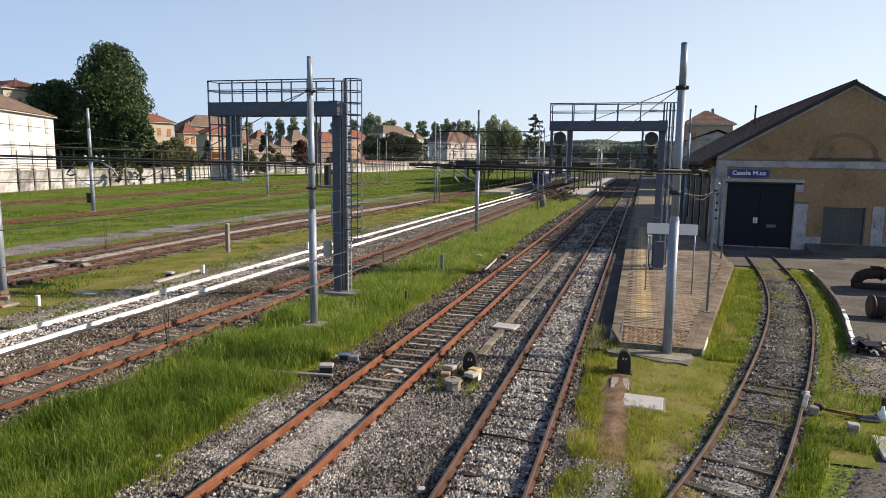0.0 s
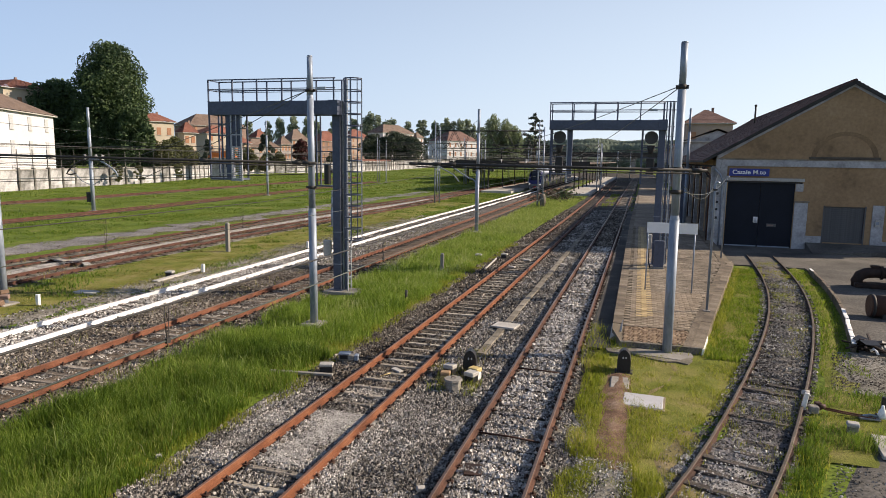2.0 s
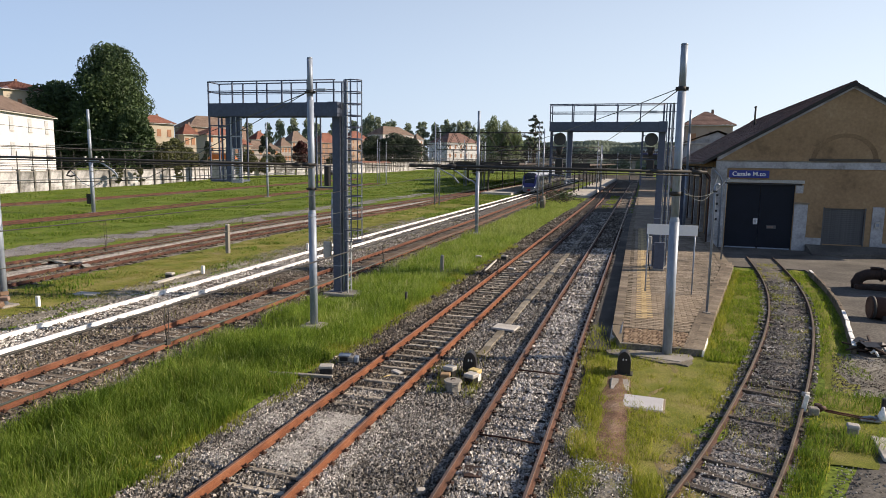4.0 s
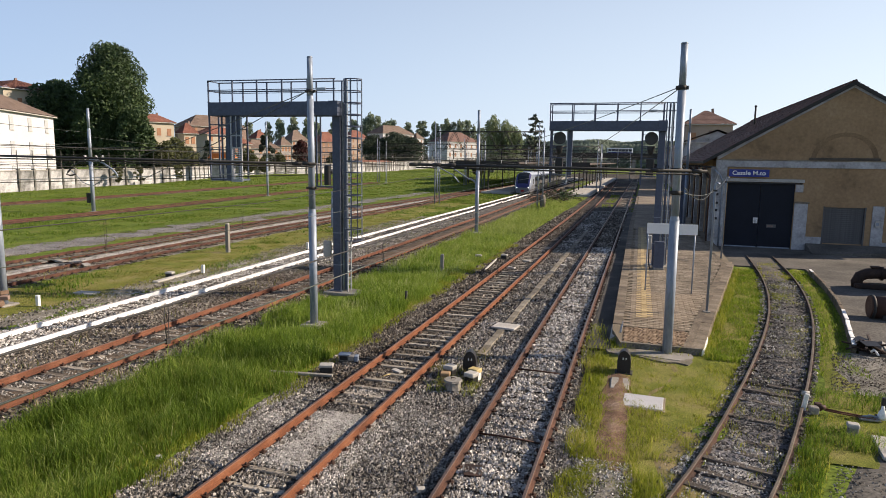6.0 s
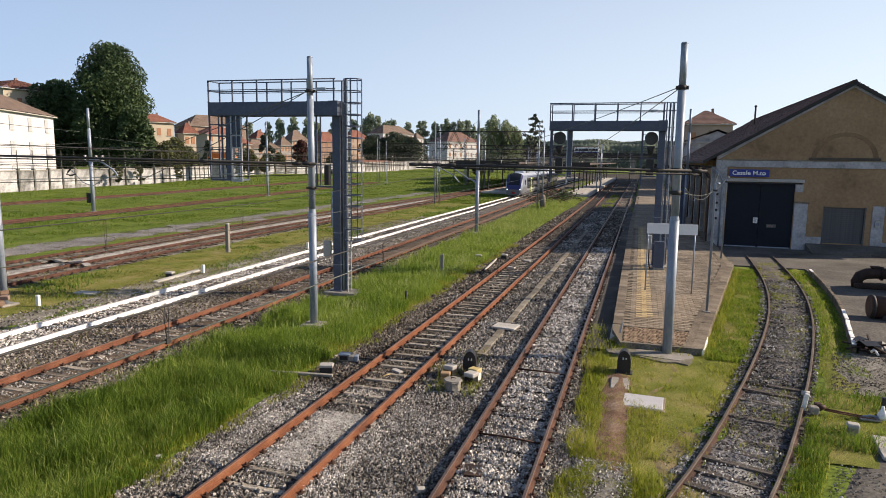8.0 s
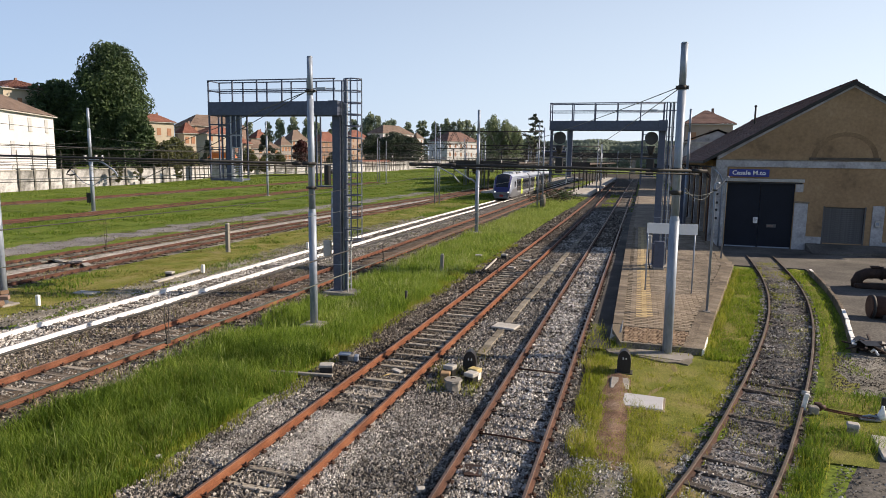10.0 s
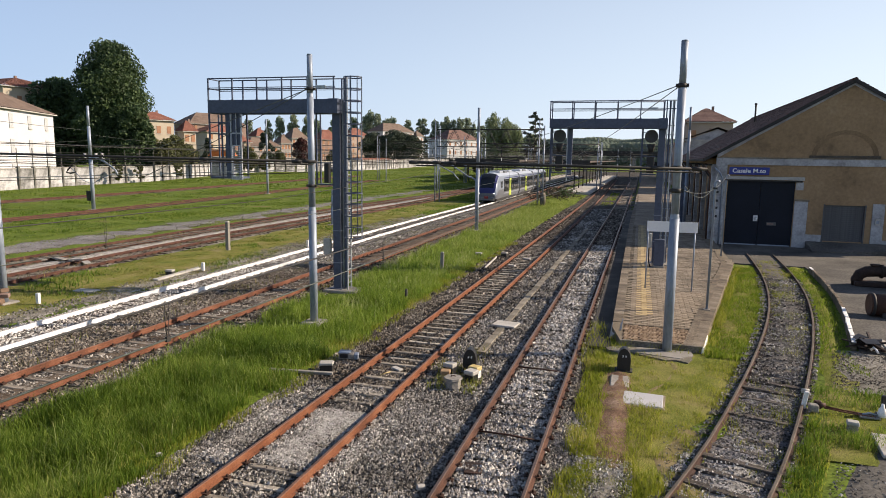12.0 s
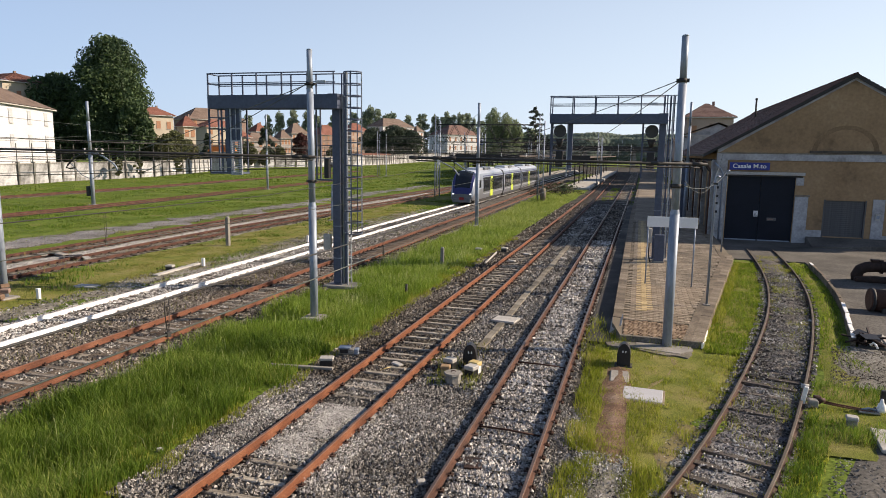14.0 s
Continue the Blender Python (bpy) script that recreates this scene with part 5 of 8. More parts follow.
# cross booms carried by the masts
def boom(x0, x1, y, z0, z1, label, dashes):
    t = thing("cross_boom", label, "boom", (0, 0, 0), 0, "cross booms over the tracks")
    part("tube", Geo().cyl((x0, y, z0), (x1, y, z1), 0.045, 0.045, 10), DARKIRON, t, "dark steel tube")
    part("second_tube", Geo().cyl((x0 + 0.2, y + 0.12, z0 - 0.10), (x1 - 0.2, y + 0.12, z1 - 0.10), 0.022, 0.022, 8), DARKIRON, t)
    for x in dashes:
        z = z0 + (z1 - z0) * (x - x0) / (x1 - x0)
        part("sleeve", Geo().cyl((x - 0.14, y, z), (x + 0.14, y, z), 0.062, 0.062, 10), DARKIRON, t)
    return t


boom(-7.35, 1.78, 20.42, 5.66, 5.60, "dark steel cross boom clamped to the platform mast", (-7.2, -6.4, -5.9, 0.35, 1.5))
boom(-34.0, -10.55, 20.05, 5.80, 5.62, "dark steel cross boom clamped to the grass mast", (-11.3, -10.9, -15.0, -22.0))
bk = thing("boom_bracket", "curved bracket tube under the cross boom", "bracket", (-6.4, 20.42, 5.66))
insulator(bk, 0.05, 0, -0.22, 2, 0.05)
part("tube", Geo().tube([(-0.25, 0, -0.02), (0.1, 0, -0.10), (0.55, 0, -0.32), (0.75, 0, -0.55)], 0.02, 8), GALV, bk, "thin galvanised tube")

# contact and messenger wires: low under the bridge, rising away from it
for x, zc, zm in ((-2.40, 4.82, 5.02), (-6.27, 4.635, 5.03)):
    tr = line_b if x > -4 else line_a
    label = "overhead contact wire with droppers above a main track"
    c = thing("contact_wire", label, "cable", (0, 0, 0), 0, "overhead wires")
    low = [(x, -14, zc), (x, 20, zc + 0.05), (tr(60), 60, zc + 0.35), (tr(120), 120, zc + 0.45), (tr(200), 200, zc + 0.4)]
    high = [(x, -14, zm)] + [(x, y, zm + 0.02) for y in (2, 10)] + [(x, 20, zm + 0.30), (tr(40), 40, zm + 0.55), (tr(60), 60, zm + 1.1), (tr(90), 90, zm + 0.7), (tr(120), 120, zm + 1.1), (tr(160), 160, zm + 0.7), (tr(200), 200, zm + 1.0)]
    part("contact", Geo().tube(low, 0.0055, 5), CONTACT, c)
    part("messenger", Geo().tube(high, 0.0065, 5), CABLE, c)
    for y in ((2.85, 5.93, 16.0, 27.0, 40.0) if x > -4 else (6.45, 9.35, 20.0, 32.0, 44.0)):
        zl = np.interp(y, [q[1] for q in low], [q[2] for q in low])
        zh = np.interp(y, [q[1] for q in high], [q[2] for q in high])
        xx = tr(y)
        part("dropper", Geo().tube([(xx, y - 0.012, zh), (xx, y - 0.02, zh * 0.7 + zl * 0.3), (xx, y - 0.004, zl), (xx, y + 0.004, zl), (xx, y + 0.018, zh * 0.7 + zl * 0.3), (xx, y + 0.012, zh)], 0.003, 4), CABLE, c)
        part("dropper_clip", Geo().box(xx - 0.008, y - 0.015, zl - 0.014, xx + 0.008, y + 0.015, zl + 0.014), CABLE, c)

for a, b, sag, r in (((0.85, 20.69, 8.0), (-12.6, 51.2, 6.3), 0.25, 0.014), ((0.85, 20.69, 7.95), (-12.3, 85, 5.2), 0.8, 0.014), ((-10.95, 20.29, 8.05), (-40, 40.0, 4.6), 0.2, 0.016),
                     ((-11.0, 20.3, 8.05), (-18.9, 21.5, 4.9), 0.1, 0.014), ((-12.64, 51.2, 8.9), (-25.9, 83, 8.9), 0.5, 0.012),
                     ((-53.8, 53.9, 8.0), (-105, 20, 17), 1.0, 0.02), ((1.2, 20.7, 4.95), (4.62, 40.85, 4.98), 0.4, 0.012), ((1.2, 20.7, 5.1), (5.3, 49.9, 6.1), 1.3, 0.012),
                     ((-54, 87, 7.5), (-53.8, 53.9, 7.6), 0.6, 0.015), ((-53.8, 53.9, 7.0), (-52.0, 20, 6.5), 0.5, 0.015), ((-53.6, 53.9, 6.6), (-14, 120, 6.6), 0.6, 0.02)):
    wire(a, b, sag, r)
for z, x in ((6.5, -31.2), (5.4, -31.2), (6.4, -28.0), (5.3, -28.2), (6.7, -51.0), (5.5, -51.2)):
    wire((x, 15, z), (x - 0.8, 83, z), 0.4, 0.012, CABLE)
    wire((x - 0.8, 83, z), (x + 3, 180, z), 0.6, 0.014, CABLE)
for z, x in ((6.6, -19.0), (5.35, -19.2), (6.5, -14.8), (5.3, -14.9)):
    wire((x, 52, z), (x - 0.3, 84, z), 0.25, 0.013, CABLE)
    wire((x - 0.3, 84, z), (x - 1.2, 180, z), 0.5, 0.015, CABLE)
for i in range(26):
    x = -34 + (i * 7.3) % 36
    y0 = 84 if -26 < x < -12 else 128
    z = 5.2 + (i * 0.37) % 2.6
    wire((x, y0, z), (x - 1.5 + (i * 1.9) % 3, 175, z), 0.5, 0.018, CABLE)
    wire((x - 1.5 + (i * 1.9) % 3, 175, z), (x, 335, 7.7), 0.5, 0.025, CABLE)
for y, z in ((128, 6.4), (128, 5.9), (150, 6.6), (175, 6.5), (175, 5.9), (83, 6.1), (83, 5.5)):
    wire((-62 if y > 100 else -54, y + 4, z), (2.0 if y > 100 else -12.2, y, z), 0.5, 0.035, CABLE, "thick dark cross cable over the tracks")
for z, m in ((0.0, CABLE), (0.10, WIREPALE)):
    wire((-40, 20.1, 4.06 + z), (-10.92, 20.22, 5.25 + z), 0.03, 0.014, m, "thin paired cross wires over the yard")
# feeder cables that cross the yard
for z, y, s in ((4.9, 60, 0.5), (4.35, 64, 0.3), (6.9, 70, 0.3)):
    wire((-110, y + 8, z + 0.5), (-53.8, y, z), s, 0.035, CABLE, "thick dark feeder cable across the yard")
    wire((-53.8, y, z), (-26.0, 82, z + 0.9), s, 0.03, CABLE, "thick dark feeder cable across the yard")
    wire((-26.0, 82.5, z + 0.9), (-12.4, 84, z + 0.9), s * 0.4, 0.03, CABLE, "thick dark feeder cable across the yard")


# ---- lattice portal over the yard ----
def portal(x0, x1, y, h, low, label, r=0.06):
    t = thing("lattice_portal", label, "lattice portal", (0, 0, 0), 0, "lattice portals")
    for x in (x0, x1):
        legs = Geo()
        for dx in (-0.32, 0.32):
            legs.cyl((x + dx, y, 0), (x + dx, y, h + (0.5 if dx > 0 else 1.2)), 0.09, 0.07, 8)
        leg = part("lattice_leg", legs, GALV, t, "galvanised twin-tube leg")
        br = Geo()
        z, s = 0.4, 1
        while z < h - 0.6:
            br.cyl((x - 0.32 * s, y, z), (x + 0.32 * s, y, z + 0.7), 0.025, 0.025, 5)
            z, s = z + 0.7, -s
        part("leg_bracing", br, GALV, leg)
    for dy in (-0.35, 0.35):
        part("chord", Geo().cyl((x0, y + dy, h), (x1, y + dy, h), r, r, 6), DARKIRON, t)
        part("chord", Geo().cyl((x0, y + dy, low), (x1, y + dy, low), r, r, 6), DARKIRON, t)
        n = int(abs(x1 - x0) / 1.1)
        for i in range(n):
            a, b = x0 + (x1 - x0) * i / n, x0 + (x1 - x0) * (i + 1) / n
            part("brace", Geo().cyl((a, y + dy, low if i % 2 else h), (b, y + dy, h if i % 2 else low), r * 0.55, r * 0.55, 5), DARKIRON, t)
    for i in range(4):
        x = x0 + (x1 - x0) * (i + 0.7) / 4.3
        part("drop_post", Geo().cyl((x, y, low - 1.3), (x, y, low), 0.06, 0.06, 6), DARKIRON, t)
        insulator(t, x, y, low - 1.75, 4, 0.10)
    return t


portal(-25.95, -12.3, 83, 9.42, 7.2, "dark lattice girder portal on twin-tube legs across the yard")
portal(-62.0, -40.0, 150, 9.5, 7.8, "dark lattice girder portal across the yard")
portal(-30.5, -8.0, 128, 8.6, 7.2, "dark lattice girder portal at the station throat")
portal(-29.0, 4.0, 175, 8.6, 7.2, "dark lattice girder portal at the station throat")


# ---- yard wall ----
def yard_wall():
    pts = [(-84, 40), (-92, 78), (-95.5, 92), (-97.5, 114), (-106, 138), (-118, 168), (-122, 195), (-115.5, 212), (-112, 248), (-112, 272), (-116, 305), (-126, 360), (-131, 400), (-110, 450), (-60, 470)]
    w = tagged(new("wall_yard"), "whitewashed concrete panel wall with dark posts along the yard", "wall", "", "structure")
    path = []
    for (xa, ya), (xb, yb) in zip(pts[:-1], pts[1:]):
        n = max(1, round(math.hypot(xb - xa, yb - ya) / 4.1))
        path += [(xa + (xb - xa) * i / n, ya + (yb - ya) * i / n) for i in range(n)]
    path.append(pts[-1])
    panel = mesh_of("wall_panel", Geo().box(0.1, -0.08, -0.3, 3.95, 0.08, 2.85, 0.02), YARDWALL)
    base = mesh_of("wall_plinth", Geo().box(0.05, -0.13, -0.3, 4.0, 0.13, 0.30, 0.02), YARDWALL)
    cope = mesh_of("coping", Geo().box(0.0, -0.16, 2.85, 4.05, 0.16, 3.0, 0.02), CONCRETE)
    post = mesh_of("wall_post", Geo().box(-0.19, -0.26, -0.3, 0.19, 0.2, 3.2, 0.02), POSTDARK)
    stake = mesh_of("fence_stake", Geo().box(-0.05, -0.05, 3.1, 0.05, 0.05, 6.1), POSTDARK)
    for (xa, ya), (xb, yb) in zip(path[:-1], path[1:]):
        a = math.degrees(math.atan2(yb - ya, xb - xa))
        z = 0.25
        far = max(0.0, math.hypot(xa, ya) - 200) / 250
        m = pose(xa, ya, z, 0, 0, a) @ Matrix.Diagonal((1, 1, 1 + 0.8 * min(far, 1.2), 1))
        for nm, me in (("wall_panel", panel), ("wall_plinth", base), ("coping", cope), ("wall_post", post), ("fence_stake", stake)):
            part(nm, me, None, w, "", m)
    fw = Geo()
    for z in (4.1, 4.9, 5.7):
        for (xa, ya), (xb, yb) in zip(path[:-1], path[1:]):
            fw.cyl((xa, ya, z), (xb, yb, z), 0.02, 0.02, 4, False)
    part("fence_wire", fw, CABLE, w)


yard_wall()


# ---- houses ----
def house(label, x, y, rz, w, d, h, rh, wall, roof, shut, cols=2, floors=2, hip=True, name="house", z0=0.0, wins=True, big=1.0):
    """A rendered house: walls, tiled hip or gable roof, shuttered windows on the two faces that show."""
    t = thing(name, label, name, (x, y, z0), rz, "houses beyond the yard")
    part("wall", Geo().box(-w / 2, -d / 2, -0.5, w / 2, d / 2, h), wall, t)
    o = 0.7
    part("cornice", Geo().box(-w / 2 - o + 0.1, -d / 2 - o + 0.1, h - 0.12, w / 2 + o - 0.1, d / 2 + o - 0.1, h + 0.06), PALECON, t)
    tiles = Geo()
    W, D = w / 2 + o, d / 2 + o
    rl = max(W - D, 0.3) if hip else W
    n = 16
    for j in range(n):
        u0, u1 = j / n, (j + 1) / n
        u1 = min(u1, 1.0)
        z0_, z1_ = h + 0.07 + rh * u0 + 0.07, h + 0.07 + rh * u1 + 0.02
        xa, xb = W + (rl - W) * u0, W + (rl - W) * u1
        ya, yb = D * (1 - u0), D * (1 - u1)
        cells = 8
        if j:
            for s in (-1, 1):
                tiles.add([(-xa, s * ya, zprev), (xa, s * ya, zprev), (xa, s * ya, z0_), (-xa, s * ya, z0_)], [(0, 1, 2, 3)])
        zprev = z1_
        for c in range(cells):
            f0, f1 = -1 + 2 * c / cells, -1 + 2 * (c + 1) / cells
            for s in (-1, 1):
                tiles.add([(f0 * xa, s * ya, z0_), (f1 * xa, s * ya, z0_), (f1 * xb, s * yb, z1_), (f0 * xb, s * yb, z1_)], [(0, 1, 2, 3)])
                if hip:
                    tiles.add([(s * xa, f0 * ya, z0_), (s * xa, f1 * ya, z0_), (s * xb, f1 * yb, z1_), (s * xb, f0 * yb, z1_)], [(0, 1, 2, 3)])
    if not hip:
        part("gable", Geo().add([(s * w / 2, q, zz) for s in (-1, 1) for q, zz in ((-d / 2, h), (d / 2, h), (0, h + rh * 0.92))], [(0, 1, 2), (3, 5, 4)]), wall, t)
    part("roof", mesh_of("roof", tiles, roof, True), None, t)
    part("chimney", Geo().box(w * 0.12, -0.25, h + rh * 0.5, w * 0.12 + 0.5, 0.25, h + rh + 0.5, 0.03), BRICKRED, t)
    if wins:
        fh = h / floors
        for face in (0, 1):
            span = w if face == 0 else d
            k = cols if face == 0 else max(1, cols - 1)
            for f in range(floors):
                for c in range(k):
                    u = -span / 2 + span * (c + 0.5) / k
                    z = f * fh + fh * 0.28
                    ww, wh = 0.95 * big, min(1.65 * big, fh * 0.55)
                    m = pose(0, 0, 0, 0, 0, 0) if face == 0 else pose(0, 0, 0, 0, 0, 90)
                    off = -(d if face == 0 else w) / 2
                    win = part("window", Geo().box(u - ww / 2, off - 0.03, z, u + ww / 2, off + 0.02, z + wh), WINDOW, t, "", m)
                    part("sill", Geo().box(u - ww / 2 - 0.1, off - 0.15, z - 0.1, u + ww / 2 + 0.1, off - 0.031, z), PALECON, win)
                    for s in (-1, 1):
                        if shut is not None:
                            part("shutter", Geo().box(u + (s - 1) * ww / 4, off - 0.09, z, u + (s + 1) * ww / 4, off - 0.04, z + wh, 0.01), shut, win)
    return t


house("white rendered house with a grey-brown tiled hip roof", -112.0, 88.3, 117.6, 30, 13, 13.0, 3.7, WHITEWALL, GREYROOF, GREYSHUT, 4, 3, big=1.5)
house("cream house with a red tiled roof behind the white house", -144.5, 122, -10, 19, 14, 20.2, 2.6, CREAM, REDROOF, WOODSHUT, 3, 4)
for lb, x, y, w, d, h, rh, wm, rm, sm, k, fl in (
    ("cream house with a red hip roof and brown shutters", -130.0, 152.3, 8.6, 6.8, 14.7, 2.3, CREAM, REDROOF, WOODSHUT, 3, 3),
    ("cream house with a low red tiled roof", -128.4, 164.3, 3.7, 3.7, 12.2, 3.1, CREAM, REDROOF, WOODSHUT, 2, 3),
    ("long house with a dark grey-brown tiled roof", -168.6, 230.7, 24.6, 12.3, 17.3, 4.7, BRICKRED, GREYROOF, WOODSHUT, 5, 5),
    ("salmon house with a red tiled roof", -135.8, 188.8, 12.1, 8.9, 12.8, 2.7, CREAM, REDROOF, WOODSHUT, 4, 4),
    ("long low weathered house with a brown tiled roof", -145.9, 230.0, 14.2, 7.1, 9.0, 3.4, HOUSEGREY, GREYROOF, WOODSHUT, 4, 3),
    ("low white house with a red tiled roof", -140.5, 207.3, 7.0, 5.7, 10.2, 3.0, CREAM, REDROOF, WOODSHUT, 3, 3),
    ("white house with a red roof", -162.5, 255.8, 5.9, 5.9, 13.7, 3.7, WHITEWALL, REDROOF, WOODSHUT, 3, 4),
    ("low house with a brown tiled roof", -160.3, 272.0, 5.5, 5.5, 11.1, 3.9, HOUSEGREY, GREYROOF, WOODSHUT, 3, 3),
    ("weathered grey house with a brown tiled roof", -173.1, 306.4, 9.8, 7.9, 14.2, 5.5, HOUSEGREY, GREYROOF, WOODSHUT, 4, 4),
    ("long low house with a red-brown tiled roof", -179.2, 352.5, 14.1, 9.6, 14.8, 5.9, BRICKRED, REDROOF, WOODSHUT, 4, 4),
    ("pinkish house with a red roof", -173.6, 381.0, 14.4, 9.9, 17.8, 5.2, PINKWALL, REDROOF, WOODSHUT, 4, 5),
    ("large cream house with a grey hip roof", -161.1, 411.4, 28.7, 14.4, 21.8, 5.6, WHITEWALL, GREYROOF, WOODSHUT, 5, 6),
    ("small cream house with a grey roof", -147.8, 424.4, 6.7, 6.7, 19.4, 3.8, WHITEWALL, GREYROOF, WOODSHUT, 2, 5),
    ("cream villa with many windows and a red roof", -140.1, 491.1, 32.0, 22.0, 19.0, 8.0, WHITEWALL, VILLAROOF, WOODSHUT, 6, 3),
):
    house(lb, x, y, 56 if 'villa' in lb else 66, w, d, h, rh, wm, rm, sm, k, fl, big=1.7 if 'villa' in lb else 1.2)
house("long low pale outbuilding with a pinkish tiled roof", -117.5, 277, 92, 36, 5, 4.2, 0.9, HOUSEGREY, REDROOF, None, 6, 1, False)
house("reddish station house with a tiled hip roof", 12.5, 156, 4, 9.2, 12, 13.9, 3.2, PINKWALL, VILLAROOF, WOODSHUT, 3, 3)
# Mostly hidden behind the shed; added to put the far platform in shade.
house("long reddish station building with a tiled roof, mostly hidden, added to shade the platform", 12.0, 206, 0, 10.5, 80, 9.5, 3.0, PINKWALL, ROOFTILE, WOODSHUT, 3, 3)
house("low grey station annexe with a pitched roof", 11.5, 129, 90, 20, 9.2, 9.3, 2.0, GREYPLASTER, GREYROOF, None, 2, 2, False)
sh = thing("garden_shed", "small shed with an orange awning roof behind the wall", "shed", (-97, 137, 0), 15)
part("wall", Geo().box(-2.4, -1.5, 0, 2.4, 1.5, 5.2), GREYPLASTER, sh)
part("awning", Geo().prism([(-3, 5.3), (3, 5.3), (1.8, 6.9), (-1.8, 6.9)], -2, 2), ORANGE, sh, "bright orange awning")


# ---- trees ----
def crown_mesh(name, lumps, leaf, count, material, seed, flat=0.5):
    """Leaves as small crossed blades scattered over the shells of many lumps, with gaps."""
    rng = np.random.default_rng(seed)
    c = np.array([q[:3] for q in lumps], float)
    r = np.array([q[3] for q in lumps], float)
    pick = rng.choice(len(lumps), count, p=r ** 2 / (r ** 2).sum())
    d = rng.normal(size=(count, 3))
    d /= np.linalg.norm(d, axis=1)[:, None]
    rad = r[pick] * (0.72 + 0.36 * rng.random(count) ** 0.6)
    p = c[pick] + d * rad[:, None] * np.array([1, 1, 0.92])
    nrm = d * 0.6 + rng.normal(scale=0.8, size=(count, 3))
    nrm /= np.linalg.norm(nrm, axis=1)[:, None]
    a = np.cross(nrm, rng.normal(size=(count, 3)))
    a /= np.linalg.norm(a, axis=1)[:, None]
    b = np.cross(nrm, a)
    s = leaf * (0.6 + 0.8 * rng.random(count))[:, None]
    q = np.stack([p - a * s, p + b * s * flat, p + a * s, p - b * s * flat], 1)
    idx = np.arange(count)[:, None] * 4
    tris = np.concatenate([idx + [0, 1, 2], idx + [0, 2, 3]])
    return soup(name, q.reshape(-1, 3), tris, material)


def lumps_of(h, w, base, n, seed, shape="round"):
    """Lump centres and sizes of a crown of height h - base and width w."""
    rng = np.random.default_rng(seed)
    out = []
    for _ in range(n):
        u = rng.random()
        z = base + (h - base) * (0.08 + 0.84 * u)
        if shape == "round":
            prof = math.sqrt(max(0.02, 1 - (2 * u - 0.9) ** 2 * 0.9))
        elif shape == "tall":
            prof = 0.45 + 0.55 * math.sin(math.pi * min(1, 0.15 + u * 0.9))
        elif shape == "dome":
            prof = math.sqrt(max(0.03, 1 - max(0.0, (u - 0.38) / 0.62) ** 2.2)) * (0.78 + 0.22 * min(1, u / 0.35))
        elif shape == "umbrella":
            prof = 1.0 - 0.5 * u
        else:
            prof = 1.05 - u
        ang, rr = rng.random() * 2 * math.pi, math.sqrt(rng.random()) * 0.72
        rad = w / 2 * (0.22 + 0.16 * rng.random()) * (0.7 + 0.3 * prof)
        out.append((math.cos(ang) * rr * w / 2 * prof, math.sin(ang) * rr * w / 2 * prof, z, rad))
    return out


def tree_meshes(h, w, base, leaf, count, material, seed, shape="round", n=30, r=0.35):
    lumps = lumps_of(h, w, base, n, seed, shape)
    tr = Geo().cyl((0, 0, -0.3), (0, 0, base), r, r * 0.75, 10).cyl((0, 0, base), (0.1, 0.1, base + (h - base) * 0.8), r * 0.75, r * 0.15, 8)
    for q in lumps[: min(14, n)]:
        z = base * 0.8 + (q[2] - base * 0.8) * 0.4
        tr.cyl((0, 0, z), (q[0] * 0.9, q[1] * 0.9, q[2]), r * 0.32, r * 0.08, 6)
    return mesh_of("trunk", tr, BARK), crown_mesh("crown", lumps, leaf, count, material, seed + 50)


def tree(label, x, y, meshes, rz=0, s=1.0, name="tree", group="trees beyond the yard"):
    t = thing(name, label, name, (x, y, 0), rz, group)
    t.scale = s if isinstance(s, tuple) else (s, s, s)
    part("trunk", meshes[0], None, t)
    part("crown", meshes[1], None, t)
    return t


tree("very large dark green broadleaf tree with a domed crown", -119.0, 126, tree_meshes(32.0, 18.2, 3.0, 0.33, 62000, LEAFDARK, 1, "dome", 260, 0.6), 0)
tree("large dark green tree with a ragged crown", -133, 124, tree_meshes(23.2, 18.5, 2, 0.42, 25000, LEAFDARK, 2, "dome", 120, 0.5), 40)
tree("large green tree with hanging lower branches", -110.5, 124, tree_meshes(16.5, 10.0, 0.5, 0.38, 13000, LEAFDARK, 3, "dome", 70, 0.35), 0)
poplar = tree_meshes(24, 9.0, 2, 0.57, 2800, LEAFHAZE, 11, "tall", 60)
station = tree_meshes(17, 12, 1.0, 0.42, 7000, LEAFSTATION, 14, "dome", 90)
poplar2 = tree_meshes(22, 10.5, 2, 0.57, 3000, LEAFHAZE, 12, "tall", 60)
broad = tree_meshes(17, 12, 1.5, 0.55, 5500, LEAFMID, 13, "round", 60)
